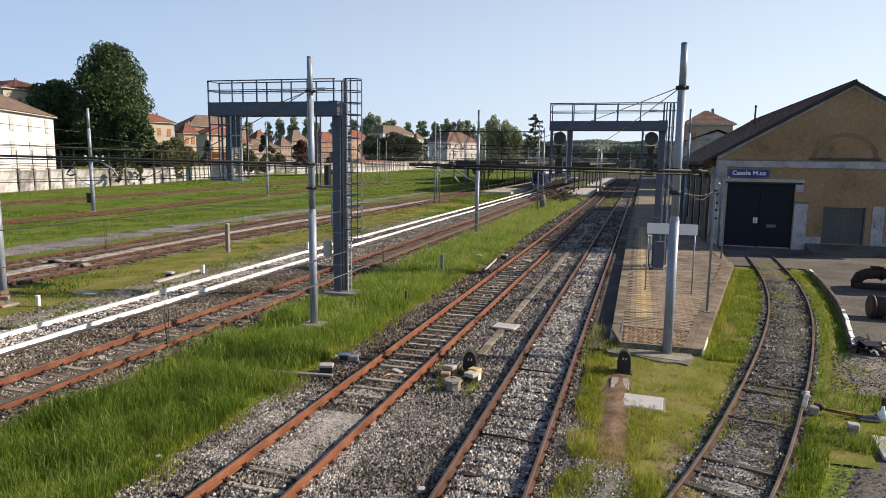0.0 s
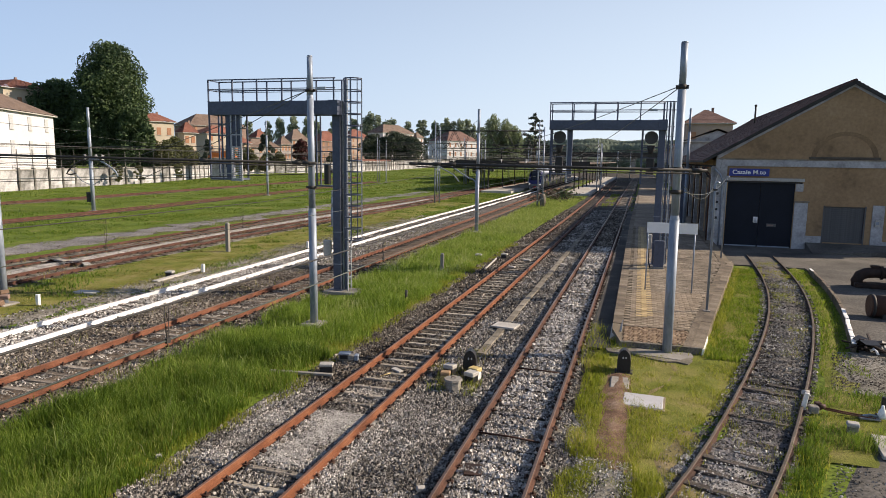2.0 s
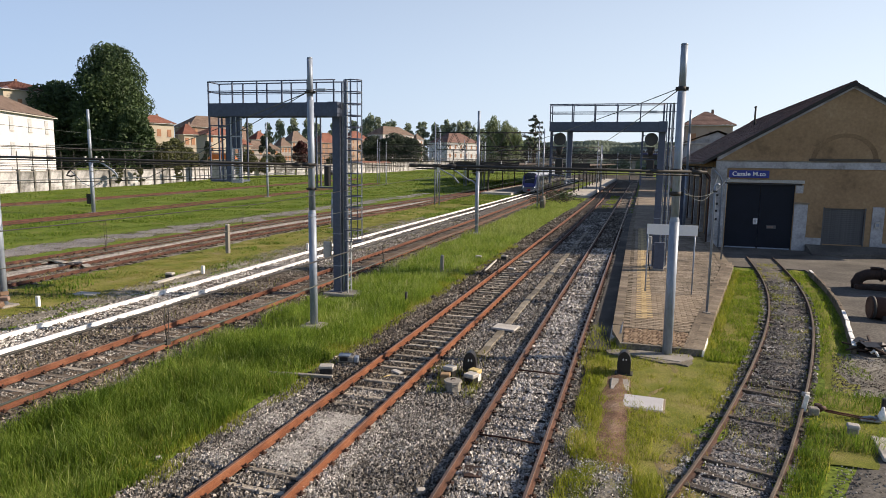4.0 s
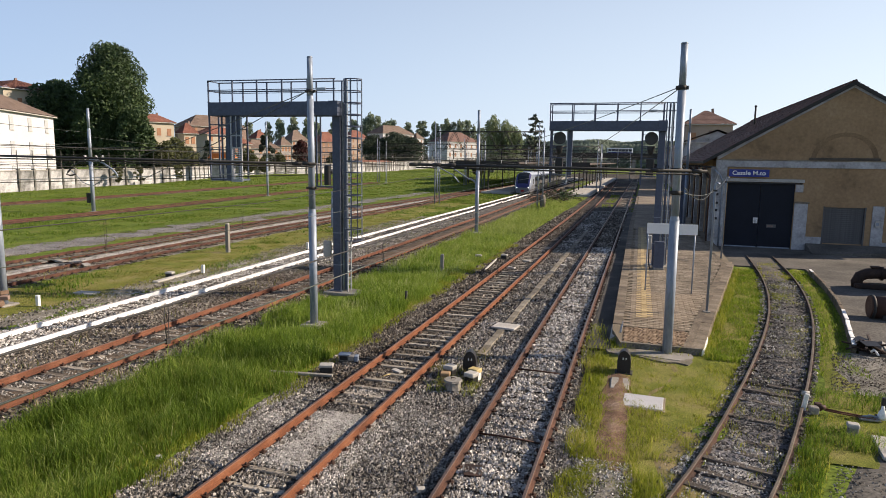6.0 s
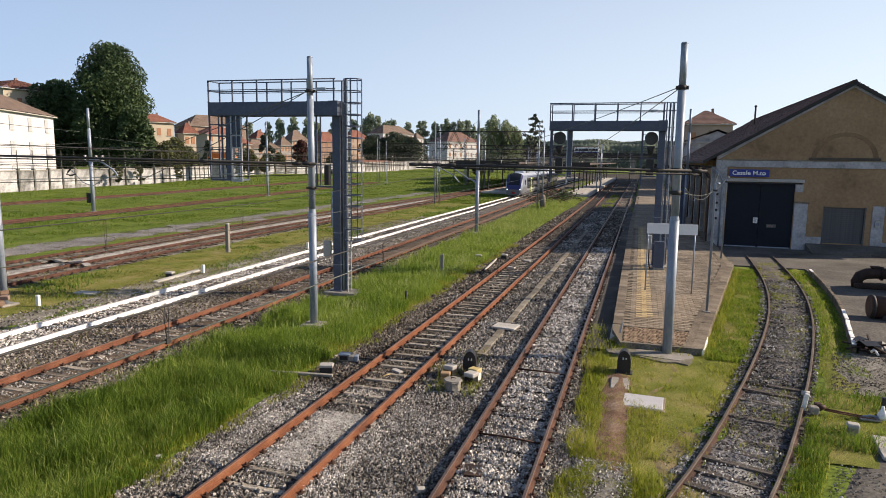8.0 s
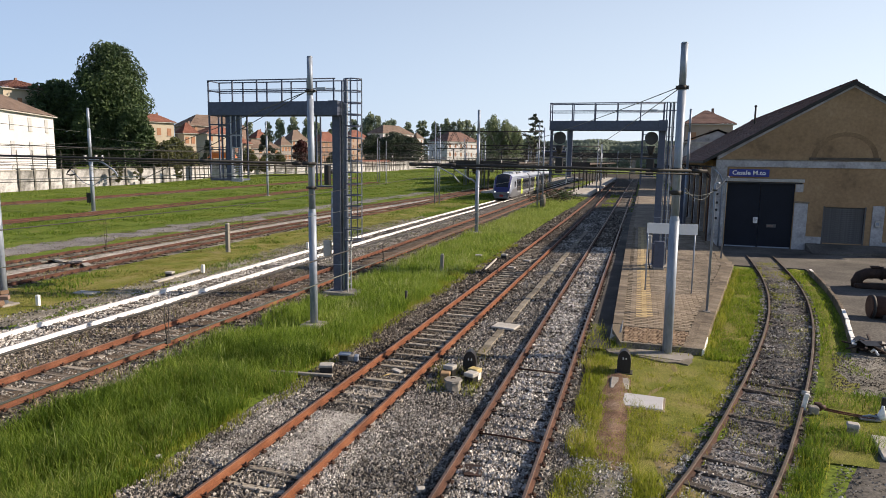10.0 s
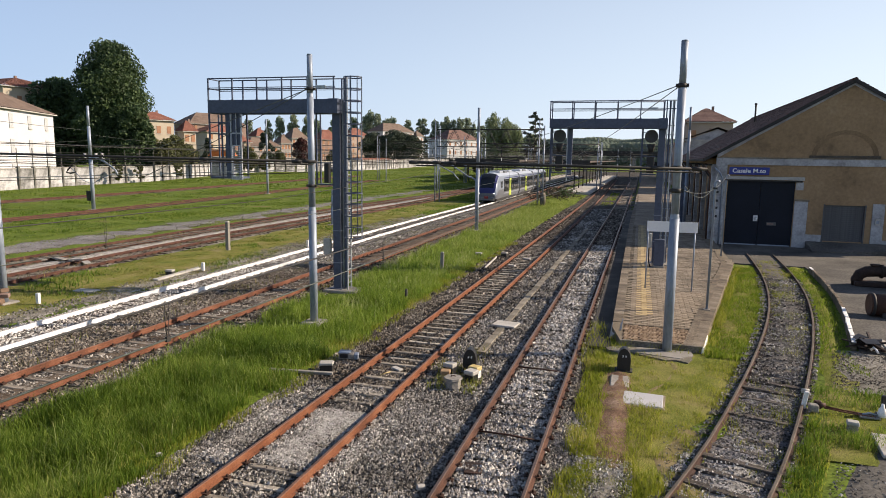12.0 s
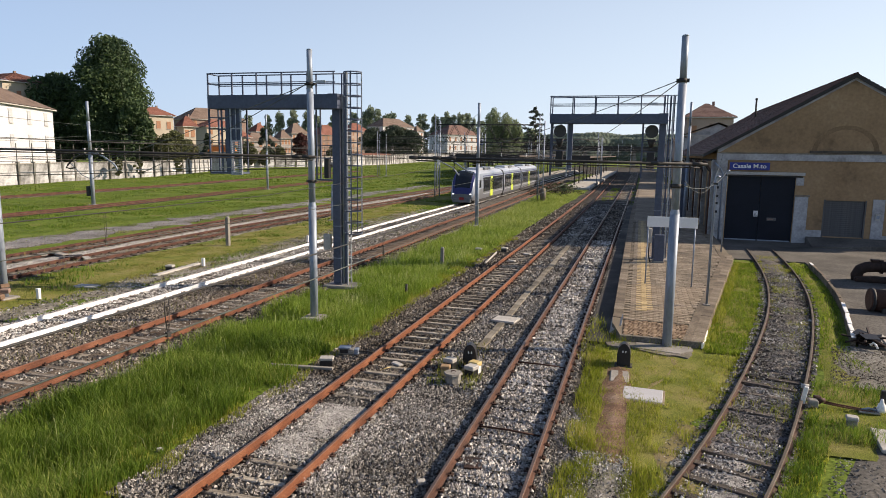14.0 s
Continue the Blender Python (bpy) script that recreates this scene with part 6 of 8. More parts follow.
FARTREES = ((-287, 483, 39.1, 10.3), (-276, 486, 40.2, 12.1), (-265, 489, 39.9, 11.2), (-296, 480, 35.7, 9.3), (-212, 495, 44.1, 11.9), (-206, 497, 41.4, 10.1), (-202, 503, 37.7, 8.3), (-190, 491, 37.3, 9.0), (-215, 494, 40.4, 9.2), (-172, 507, 37.8, 13.7), (-162, 510, 37.5, 9.2), (-153, 513, 39.9, 11.0), (-143, 516, 39.2, 11.9), (-138, 522, 39.1, 10.2), (-132, 519, 35.2, 5.5), (-68.4, 306, 27.1, 9.1), (-62.6, 307.5, 24.8, 9.1), (-58.3, 309, 21.9, 7.5), (-89, 543, 26.7, 18.6), (-129, 530, 33.1, 14.0), (-258, 491, 37.2, 10.3), (-245, 495, 36.0, 11.2), (-312, 475, 36.4, 11.2), (-225, 492, 38, 11), (-235, 490, 37, 11), (-183, 505, 36.5, 11), (-196, 500, 39, 10), (-148, 514, 37, 10), (-219, 498, 35, 10), (-158, 520, 36, 12))
for i, (x, y, h, w) in enumerate(FARTREES):
    late = 15 <= i <= 18
    base_h, base_w, m = ((17.0, 12.0, station) if late else (24.0, 9.0, poplar) if i % 2 else (22.0, 10.5, poplar2))
    tree("full green tree near the station" if late else "tall green spring poplar in a row, paled by haze in its colour", x, y, m, 37 * i, (w / base_w * 1.15, w / base_w * 1.15, h / base_h))
for x, y, s in ((-153, 362, 0.98), (-147.5, 365, 0.9), (-141.5, 366, 1.06), (-136.5, 370, 0.97), (-131.5, 369, 0.92)):
    tree("dark umbrella pine with a dense rounded crown", x, y, tree_meshes(19.5, 18.5, 4.0, 0.46, 9500, LEAFPINE, 31, "dome", 70), x * 10, s)
tree("dark slender conifer behind the wall", -129.5, 209, tree_meshes(16, 6.0, 2, 0.4, 4500, LEAFPINE, 33, "round", 26, 0.25), 0)
tree("dark conifer behind the wall", -130, 176, tree_meshes(11, 5.5, 1, 0.4, 3000, LEAFPINE, 34, "cone", 24, 0.25), 0)
copper = tree_meshes(12.5, 7.5, 3, 0.5, 3500, LEAFRED, 35, "round", 24, 0.25)
tree("copper-leaved tree among the roofs", -122, 220, copper, 0)
for i, (x, y, s) in enumerate(((-105, 127, .55), (-107, 132, .6), (-110, 136, .62), (-110, 141, .5), (-113, 133, .55), (-120, 243, .5), (-50, 205, .42), (-121, 256, .5), (-113, 165, .42), (-117, 178, .5), (-119, 190, .36), (-121, 203, .45), (-122, 232, .42))):
    tree("leafy garden tree behind the wall", x, y, broad, 50 * i, s)


def cedar():
    """A cedar with flat, uneven, separate tiers, bare between them."""
    lumps = []
    rng = np.random.default_rng(5)
    tr = Geo().cyl((0, 0, 0), (0.3, 0, 20.3), 0.32, 0.04, 8)
    for k in range(26):
        z = 5.0 + k * 0.58 + rng.uniform(-0.3, 0.3)
        for a in rng.random(1 + k % 2) * 6.28:
            reach = rng.uniform(0.3, 1.0) ** 0.8 * 9.5 * (1.03 - (k / 26) ** 1.1)
            tip = (math.cos(a) * reach, math.sin(a) * reach, z + rng.uniform(0.02, 0.28) * reach)
            tr.cyl((0, 0, z - 0.2), tip, 0.10, 0.03, 5)
            for u in np.arange(0.3, 1.05, 0.08):
                lumps.append((tip[0] * u + rng.normal(0, 0.2), tip[1] * u + rng.normal(0, 0.2), z + (tip[2] - z) * u - 0.3 * u * u + rng.normal(0, 0.12), 0.16 + 0.12 * rng.random()))
    return mesh_of("trunk", tr, BARK), crown_mesh("crown", lumps, 0.30, 6500, LEAFPINE, 6, 0.3)


tree("dark cedar with flat open tiers near the station", -32.4, 203, cedar(), 0)

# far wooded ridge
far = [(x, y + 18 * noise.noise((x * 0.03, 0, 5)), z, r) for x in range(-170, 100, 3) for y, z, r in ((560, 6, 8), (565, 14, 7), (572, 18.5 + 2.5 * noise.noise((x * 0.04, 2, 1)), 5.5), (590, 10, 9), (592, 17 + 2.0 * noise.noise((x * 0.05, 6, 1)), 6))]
tagged(part("far_wood", crown_mesh("far_wood", far, 0.8, 60000, LEAFFARHAZE, 8, 0.8), None, None, "continuous green wood on the horizon"), "", "woods", kind="stuff")

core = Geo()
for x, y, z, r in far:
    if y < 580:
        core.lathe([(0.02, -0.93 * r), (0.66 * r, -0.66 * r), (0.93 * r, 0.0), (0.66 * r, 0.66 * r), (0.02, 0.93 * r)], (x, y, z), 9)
tagged(part("far_wood", core, LEAFFARHAZE, None, "continuous green wood on the horizon"), "", "woods", kind="stuff")

# ivy and bushes along the wall
for i, (x, y, s) in enumerate(((-95.2, 107, 1.0), (-95.8, 119, 0.8), (-101.6, 127, 1.1), (-93.6, 100, 0.7), (-113.8, 158, 1.0))):
    ivy = crown_mesh("ivy", [(RNG.uniform(-0.2, 0.05), RNG.normal(0, 0.5), 3.0 - 2.6 * RNG.random() ** 1.6, RNG.uniform(0.14, 0.3)) for _ in range(22)], 0.15, 1500, LEAFMID, 60 + i)
    tagged(part("ivy", ivy, None, None, "ivy hanging over the yard wall", (x + 0.22, y, 0.5)), "", "ivy")


# ---- station throat: canopies, overpass, bus ----
def canopy(label, x0, x1, y0, y1, z, step=8.0):
    t = thing("platform_canopy", label, "canopy", (0, 0, 0), 0, "station canopies")
    xm = (x0 + x1) / 2
    part("roof", Geo().prism([(x0, z + 0.35), (xm, z), (x1, z + 0.35), (x1, z + 0.62), (xm, z + 0.35), (x0, z + 0.62)], y0, y1), CANOPY, t, "dark felt canopy roof")
    part("fascia", Geo().box(x0, y0 - 0.06, z - 0.25, x1, y0 - 0.002, z + 0.75), DARKIRON, t)
    for k in range(5):
        part("roof_truss", Geo().box(x0, y0 + 4 + k * 9.0, z - 0.5, x1, y0 + 4.2 + k * 9.0, z - 0.02), DARKIRON, t)
    post = Geo().box(-0.10, -0.10, 0, 0.10, 0.10, z - 0.35).prism([(-0.14, z - 1.3), (-1.5, z - 0.30), (-1.5, z - 0.20), (-0.14, z - 1.15)], -0.06, 0.06).prism([(0.14, z - 1.3), (1.5, z - 0.30), (1.5, z - 0.20), (0.14, z - 1.15)], -0.06, 0.06)
    me = mesh_of("post", post, DARKIRON)
    y = y0 + 1
    while y < y1:
        part("post", me, None, t, "", (xm, y, 0.35))
        y += step
    return t


canopy("long dark platform canopy on iron posts", -33.0, -21.2, 117, 232, 4.9, 13.0)
canopy("long dark platform canopy on iron posts", -14.4, -9.0, 119, 232, 4.9, 9.0)
canopy("dark canopy along the station building", 2.6, 6.6, 168, 235, 4.7, 12.0)
canopy("wide brown-roofed shelter on dark posts beyond the yard", -44.0, -35.0, 150, 205, 4.6, 16.0)
canopy("wide brown-roofed shelter on dark posts beyond the yard", -56.0, -46.0, 178, 225, 3.9, 15.0)

ov = thing("road_overpass", "dark road overpass spanning the railway", "bridge", (0, 338, 0), 8)
part("deck", Geo().box(-78, -5, 7.6, 180, 5, 9.0, 0.05), DARKIRON, ov)
part("parapet", Geo().box(-78, -5.3, 8.4, 180, -5.01, 10.0), DARKIRON, ov)
pier = mesh_of("pier", Geo().box(-0.8, -4, -0.5, 0.8, 4, 7.6, 0.05), CONCRETE)
for i in range(11):
    part("pier", pier, None, ov, "", (-74 + i * 23, 0, 0))
for i in range(8):
    part("lamp_pole", Geo().cyl((-70 + i * 30, 4.6, 9), (-70 + i * 30, 4.6, 13.0), 0.09, 0.06, 6), GALV, ov)


def bus():
    t = thing("bus", "white and blue city bus crossing the overpass", "bus", (0, 0, 0))
    part("body", Geo().box(-6.0, -1.25, 0.35, 6.0, 1.25, 3.05, 0.15), BUSWHITE, t)
    part("skirt", Geo().box(-5.9, -1.28, 0.35, 5.9, -1.255, 1.05), TRAINBLUE, t, "blue skirt panel")
    for i in range(7):
        part("window", Geo().box(-5.5 + i * 1.6, -1.28, 1.35, -4.05 + i * 1.6, -1.255, 2.5), DARKGLASS, t)
    part("windscreen", Geo().box(-6.03, -1.1, 1.2, -6.001, 1.1, 2.7), DARKGLASS, t)
    for x in (-3.8, 3.4):
        for y in (-1.1, 1.1):
            part("wheel", Geo().cyl((x, y - 0.15, 0.48), (x, y + 0.15, 0.48), 0.48, 0.48, 16), BLACK, t)
    return t


BUS = bus()


# ---- train ----
def outline(z0, hw, top):
    """Half outline of a coach body between sill and roof, as nine points from the sill to the crown."""
    h = top - z0
    return [(hw * a, z0 + h * b) for a, b in ((0.90, 0.0), (0.985, 0.12), (1.0, 0.36), (0.99, 0.58), (0.955, 0.76), (0.88, 0.87), (0.68, 0.95), (0.36, 0.988), (0.0, 1.0))]


def skin(sections, rows, cols):
    """Faces of a lofted body between the stations in rows whose strip number is in cols."""
    vs, n = [], 0
    for y, prof in sections:
        ring = [(x, y, z) for x, z in prof] + [(-x, y, z) for x, z in reversed(prof[:-1])]
        n = len(ring)
        vs += ring
    fs = [(j * n + i, j * n + i + 1, (j + 1) * n + i + 1, (j + 1) * n + i) for j in rows for i in range(n - 1) if i in cols]
    used = sorted({k for f in fs for k in f})
    back = {k: i for i, k in enumerate(used)}
    g = Geo()
    g.add([vs[k] for k in used], [tuple(back[k] for k in f) for f in fs], True)
    return g


def train():
    """A three-car low-floor regional train, nose towards -y at y = 0."""
    t = thing("regional_train", "silver-white regional train with blue nose and lime doors", "train", (0, 0, 0))
    HW, TOP, Z0 = 1.42, 3.75, 0.40
    nose = [(0.0, outline(0.58, HW * 0.78, 1.15)), (0.08, outline(0.48, HW * 0.86, 1.52)), (0.22, outline(0.44, HW * 0.91, 1.86)), (0.45, outline(0.42, HW * 0.95, 2.45)),
            (0.78, outline(0.40, HW * 0.975, 3.0)), (1.15, outline(0.40, HW * 0.99, 3.45)), (1.7, outline(0.40, HW, 3.72)), (2.6, outline(0.40, HW, TOP + 0.02))]
    full = outline(Z0, HW, TOP)
    every, low = set(range(16)), {0, 1, 14, 15}
    glass, mask = {6, 7, 8, 9}, {5, 6, 7, 8, 9, 10}
    cars = ((0.0, 16.2, 9.0), (16.9, 13.2, 22.7), (30.8, 16.0, 37.8))
    for k, (y0, ln, door_y) in enumerate(cars):
        if k == 0:
            sec = nose + [(8.0, full), (ln, full)]
            body = part("car_body", skin(sec, range(len(sec) - 1), every - mask - low), TRAINWHITE, t, "silver-white car body")
            part("lower_panel", skin(sec, range(len(sec) - 1), low), TRAINSIDE, body, "grey lower side panels")
            part("roof_skin", skin(sec, (6, 7, 8), mask), TRAINROOF, body, "pale silver roof skin")
            part("windscreen", skin(sec, (2, 3, 4, 5), glass), DARKGLASS, t, "large raked dark windscreen")
            for c in sorted(mask - glass):
                part("windscreen_pillar", skin(sec, (2, 3, 4, 5), {c}), TRAINBLUE, t, "deep blue windscreen pillar")
            part("nose_mask", skin(sec, (0, 1), mask), TRAINBLUE, t, "deep blue nose panel")
            part("nose_front", Geo().add([(x, 0.0, z) for x, z in nose[0][1]] + [(-x, 0.0, z) for x, z in reversed(nose[0][1][:-1])], [tuple(range(17))]), TRAINGREY, t)
            for s in (-1, 1):
                part("headlight", Geo().lathe([(0.0, -0.06), (0.11, -0.04), (0.14, 0.05), (0.0, 0.10)], (s * 0.98, 0.06, 1.12), 12), HEADLAMP, t, "lit white headlight")
                part("cab_panel", Geo().box(min(s * 1.395, s * 1.425), 2.1, 1.55, max(s * 1.395, s * 1.425), 3.4, 2.75, 0.01), TRAINWHITE, body, "silver cab side panel")
                part("cab_window", Geo().box(min(s * 1.40, s * 1.437), 2.5, 1.75, max(s * 1.40, s * 1.437), 3.4, 2.6, 0.005), DARKGLASS, body)
            a = y0 + 4.6
        else:
            sec = [(y0, full), (y0 + ln / 2, full), (y0 + ln, full)]
            body = part("car_body", skin(sec, (0, 1), every - low - mask), TRAINWHITE, t, "silver-white car body")
            part("roof_skin", skin(sec, (0, 1), mask), TRAINROOF, body, "pale silver roof skin")
            part("lower_panel", skin(sec, (0, 1), low), TRAINSIDE, body, "grey lower side panels")
            for yy in (y0 + 0.002, y0 + ln - 0.002):
                part("end_wall", Geo().add([(x * 0.995, yy, z) for x, z in full] + [(-x * 0.995, yy, z) for x, z in reversed(full[:-1])], [tuple(range(17))]), TRAINGREY, body)
            a = y0 + 0.5
        for s in (-1, 1):
            side = lambda lo, hi: (min(s * lo, s * hi), max(s * lo, s * hi))
            x0, x1 = side(HW * 0.97, HW + 0.012)
            part("window_band", Geo().box(x0, a, 1.20, x1, y0 + ln - 0.4, 2.86, 0.004), TRAINBAND, body, "dark window band")
            x0, x1 = side(HW * 0.97, HW + 0.010)
            part("skirt_line", Geo().box(x0, a, 0.92, x1, y0 + ln - 0.1, 1.02), TRAINROOF, body, "pale line along the sill")
            x0, x1 = side(HW * 0.90, HW * 0.972)
            part("cantrail_line", Geo().box(x0, a, 2.98, x1, y0 + ln - 0.1, 3.06), TRAINBLUE, body, "blue line under the roof")
            x0, x1 = side(HW * 0.96, HW + 0.022)
            dd = part("door", Geo().box(x0, door_y - 0.65, 0.52, x1, door_y + 0.65, 2.9, 0.006), TRAINGREEN, body, "lime green sliding door")
            x0, x1 = side(HW, HW + 0.030)
            for o in (-0.33, 0.33):
                part("door_glass", Geo().box(x0, door_y + o - 0.20, 1.3, x1, door_y + o + 0.20, 2.6), DARKGLASS, dd)
            y = a + 0.25
            while y < y0 + ln - 1.7:
                if abs(y + 0.65 - door_y) > 1.45:
                    x0, x1 = side(HW, HW + 0.024)
                    part("window", Geo().box(x0, y, 1.64, x1, y + 1.3, 2.55), DARKGLASS, body)
                    y += 1.45
                else:
                    y += 0.2
        part("underframe", Geo().box(-1.22, y0 + (0.9 if k == 0 else 0.2), 0.10, 1.22, y0 + ln - 0.2, 0.46, 0.03), DARKIRON, t, "dark underframe")
        for b in ((y0 + 3.2, y0 + ln + 0.3) if k < 2 else (y0 + ln - 3.0,)):
            bg = part("bogie", Geo().box(-1.05, b - 1.3, 0.25, 1.05, b + 1.3, 0.5, 0.04), DARKIRON, t)
            for w in (-0.95, 0.95):
                for s in (-0.75, 0.75):
                    part("wheel", Geo().cyl((s - 0.07, b + w, 0.40), (s + 0.07, b + w, 0.40), 0.40, 0.40, 18), RUSTDARK, bg)
        for q in range(3):
            yy = y0 + ln * (0.36 + 0.2 * q)
            part("roof_unit", Geo().box(-0.75, yy - 1.1, TOP - 0.12, 0.75, yy + 1.1, TOP + 0.22, 0.08), TRAINGREY if q % 2 else TRAINROOF, t, "roof equipment box")
    for y in (16.15, 30.05):
        part("gangway", Geo().box(-1.25, y, 0.45, 1.25, y + 0.8, 3.5, 0.1), BLACK, t, "black bellows gangway")
    part("bumper", Geo().box(-1.05, -0.10, 0.18, 1.05, 0.3, 0.66, 0.08), TRAINGREY, t, "grey bumper apron")
    part("coupler_cover", Geo().box(-0.28, -0.20, 0.46, 0.28, 0.0, 0.78, 0.05), REDPAINT, t, "red coupler cover")
    return t


TRAIN = train()

# ---- platform furniture ----
sg = thing("sign_board", "blank backs of a white sign board on two thin posts", "sign", (0, 0, 0))
for x in (0.36, 2.24):
    part("post", Geo().cyl((x, 29.2, PLAT_Z), (x, 29.2, 3.25), 0.03, 0.03, 8), GALV, sg)
part("board", Geo().box(0.30, 29.15, 2.83, 2.33, 29.18, 3.28, 0.005), SIGNWHITE, sg, "pale blank board")
cb = thing("relay_cabinet", "grey relay cabinet with a side pipe on the platform", "cabinet", (1.02, 35.4, PLAT_Z))
part("case", Geo().box(-0.25, -0.2, 0.1, 0.25, 0.2, 1.45, 0.02), STEEL, cb)
part("foot", Geo().box(-0.28, -0.23, 0, 0.28, 0.23, 0.1, 0.01), CONCRETE, cb)
part("side_box", Geo().box(-0.62, -0.12, 1.0, -0.38, 0.12, 1.75, 0.03), PALECON, cb)
part("pipe", Geo().tube([(-0.5, 0, 1.0), (-0.5, 0, 0.3), (-0.4, 0, 0)], 0.03, 6), CABLE, cb)
part("side_box", Geo().box(0.42, -0.1, 0.5, 0.62, 0.1, 1.15, 0.03), PALECON, cb)
for x, y, z0, h in ((2.55, 25.7, platform_z(25.7) - 0.02, 4.75), (4.62, 40.85, 0.0, 5.0)):
    dpole = thing("conduit_post", "slim galvanised conduit post with a bent top", "post", (x, y, z0))
    part("tube", Geo().tube([(0, 0, 0), (0, 0, h), (0.06, 0, h + 0.06), (0.14, 0, h + 0.02)], 0.045, 10), GALV, dpole)
    part("clip", Geo().box(-0.07, -0.07, h - 0.25, 0.07, 0.07, h - 0.18), DARKIRON, dpole)
    part("foot", Geo().box(-0.12, -0.12, 0, 0.12, 0.12, 0.06, 0.01), CONCRETE, dpole)


# ---- track-side equipment ----
def dwarf_signal(label, x, y, rz):
    t = thing("dwarf_signal", label, "dwarf signal", (x, y, 0), rz)
    out = [(-0.18, 0.0), (0.18, 0.0), (0.18, 0.36), (0.15, 0.52), (0.09, 0.61), (0.03, 0.65), (-0.03, 0.65), (-0.09, 0.61), (-0.15, 0.52), (-0.18, 0.36)]
    part("case", Geo().prism(out, -0.16, 0.14), BLACK, t, "rounded black signal case")
    part("foot", Geo().box(-0.24, -0.2, -0.05, 0.24, 0.18, 0.02, 0.01), DARKIRON, t)
    for x_, z in ((-0.08, 0.24), (0.08, 0.24), (0.0, 0.42)):
        part("hood", Geo().cyl((x_, 0.14, z), (x_, 0.34, z - 0.02), 0.075, 0.075, 10, False), BLACK, t)
        part("lens", Geo().cyl((x_, 0.141, z), (x_, 0.15, z), 0.06, 0.06, 10), LENS, t)
    for x_ in (-0.03, 0.05):
        part("tag", Geo().box(x_ - 0.012, -0.168, 0.40, x_ + 0.012, -0.161, 0.46), SIGNWHITE, t)
    return t


dwarf_signal("rounded black dwarf signal standing in grass by the platform end", -0.22, 18.45, 0)
dwarf_signal("rounded black dwarf signal standing in ballast between the tracks", -4.28, 16.95, 8)


def lidded_box(label, x, y, rz, w, d, h, lid, body, name="junction_box"):
    t = thing(name, label, "junction box", (x, y, 0), rz, "track-side boxes")
    part("case", Geo().box(-w / 2, -d / 2, -0.02, w / 2, d / 2, h * 0.62, 0.012), body, t)
    part("lid", Geo().box(-w / 2 - 0.02, -d / 2 - 0.02, h * 0.62, w / 2 + 0.02, d / 2 + 0.02, h, 0.02), lid, t)
    return t


lidded_box("white-lidded cable box on dark legs in the ballast", -4.74, 16.55, -14, 0.27, 0.24, 0.30, PALECON, BLACK)
lidded_box("yellow-topped white cable box in the ballast", -4.05, 16.2, -20, 0.27, 0.27, 0.28, PALECON, BLACK)
lidded_box("small ochre cable box in the ballast", -4.03, 16.5, -20, 0.27, 0.22, 0.30, YELLOW, WHITEPAINT)
lidded_box("small ochre cable box in the ballast", -4.72, 16.05, 10, 0.22, 0.20, 0.26, OCHRE, YELLOW)
well = thing("cable_well", "octagonal concrete cable well with a flat lid in the weeds", "cable well", (-4.38, 15.6, -0.02), 10)
part("ring", Geo().cyl((0, 0, -0.05), (0, 0, 0.22), 0.21, 0.20, 8, True, False), CONCRETE, well)
part("lid", Geo().cyl((0, 0, 0.22), (0, 0, 0.27), 0.245, 0.235, 8, True, False), CONCRETE, well)
part("handle", Geo().tube([(-0.05, 0, 0.27), (-0.05, 0, 0.31), (0.05, 0, 0.31), (0.05, 0, 0.27)], 0.012, 5), CLIP, well)
lidded_box("white cable box lying in the ballast edge", -8.05, 15.75, 20, 0.34, 0.24, 0.22, PALECON, BLACK)
pm = thing("point_motor", "grey point machine box with a black front in the ballast", "point machine", (-7.95, 16.85, 0), 14)
part("case", Geo().box(-0.26, -0.16, 0, 0.26, 0.16, 0.22, 0.03), CONCRETE, pm)
part("lid", Geo().box(-0.28, -0.18, 0.22, 0.14, 0.18, 0.26, 0.015), GALV, pm)
part("front", Geo().box(-0.22, -0.18, 0.06, 0.06, -0.162, 0.2), BLACK, pm)
part("end_box", Geo().box(0.27, -0.14, 0.0, 0.42, 0.14, 0.2, 0.02), GALV, pm)
part("rod", Geo().tube([(0.4, 0.0, 0.1), (1.0, 0.0, 0.1)], 0.025, 6), DARKIRON, pm)
pm.scale = (0.82, 0.82, 0.82)
rod = thing("point_rod", "weathered timber plank beside the ballast", "plank", (-8.6, 15.32, -0.02), 8)
part("plank", Geo().box(-0.9, -0.06, 0, 0.9, 0.06, 0.07, 0.01), CONCRETE, rod)

for x, y, h, r, lb in ((-9.95, 32.9, 0.80, 0.085, "short grey concrete marker post with a pale top"), (-24.2, 34.4, 1.7, 0.11, "square grey concrete post in the grass")):
    mp_ = thing("marker_post", lb, "post", (x, y, 0))
    part("shaft", Geo().box(-r, -r, -0.1, r, r, h, 0.015), CONCRETE, mp_)
    part("top", Geo().box(-r * 0.9, -r * 0.9, h, r * 0.9, r * 0.9, h + 0.06, 0.02), PALECON, mp_)
for x, y in ((-9.1, 37.6), (-7.7, 38.4), (-21.75, 26.2)):
    lidded_box("small pale cable box beside the track", x, y, RNG.uniform(-20, 20), 0.34, 0.26, 0.24, PALECON, DARKIRON)
for x, y in ((-20.9, 27.6), (-22.1, 19.2), (-20.4, 37.5)):
    wp = thing("marker_peg", "short white marker peg", "peg", (x, y, 0))
    part("peg", Geo().box(-0.07, -0.06, 0, 0.07, 0.06, 0.42, 0.01), WHITEPAINT, wp)

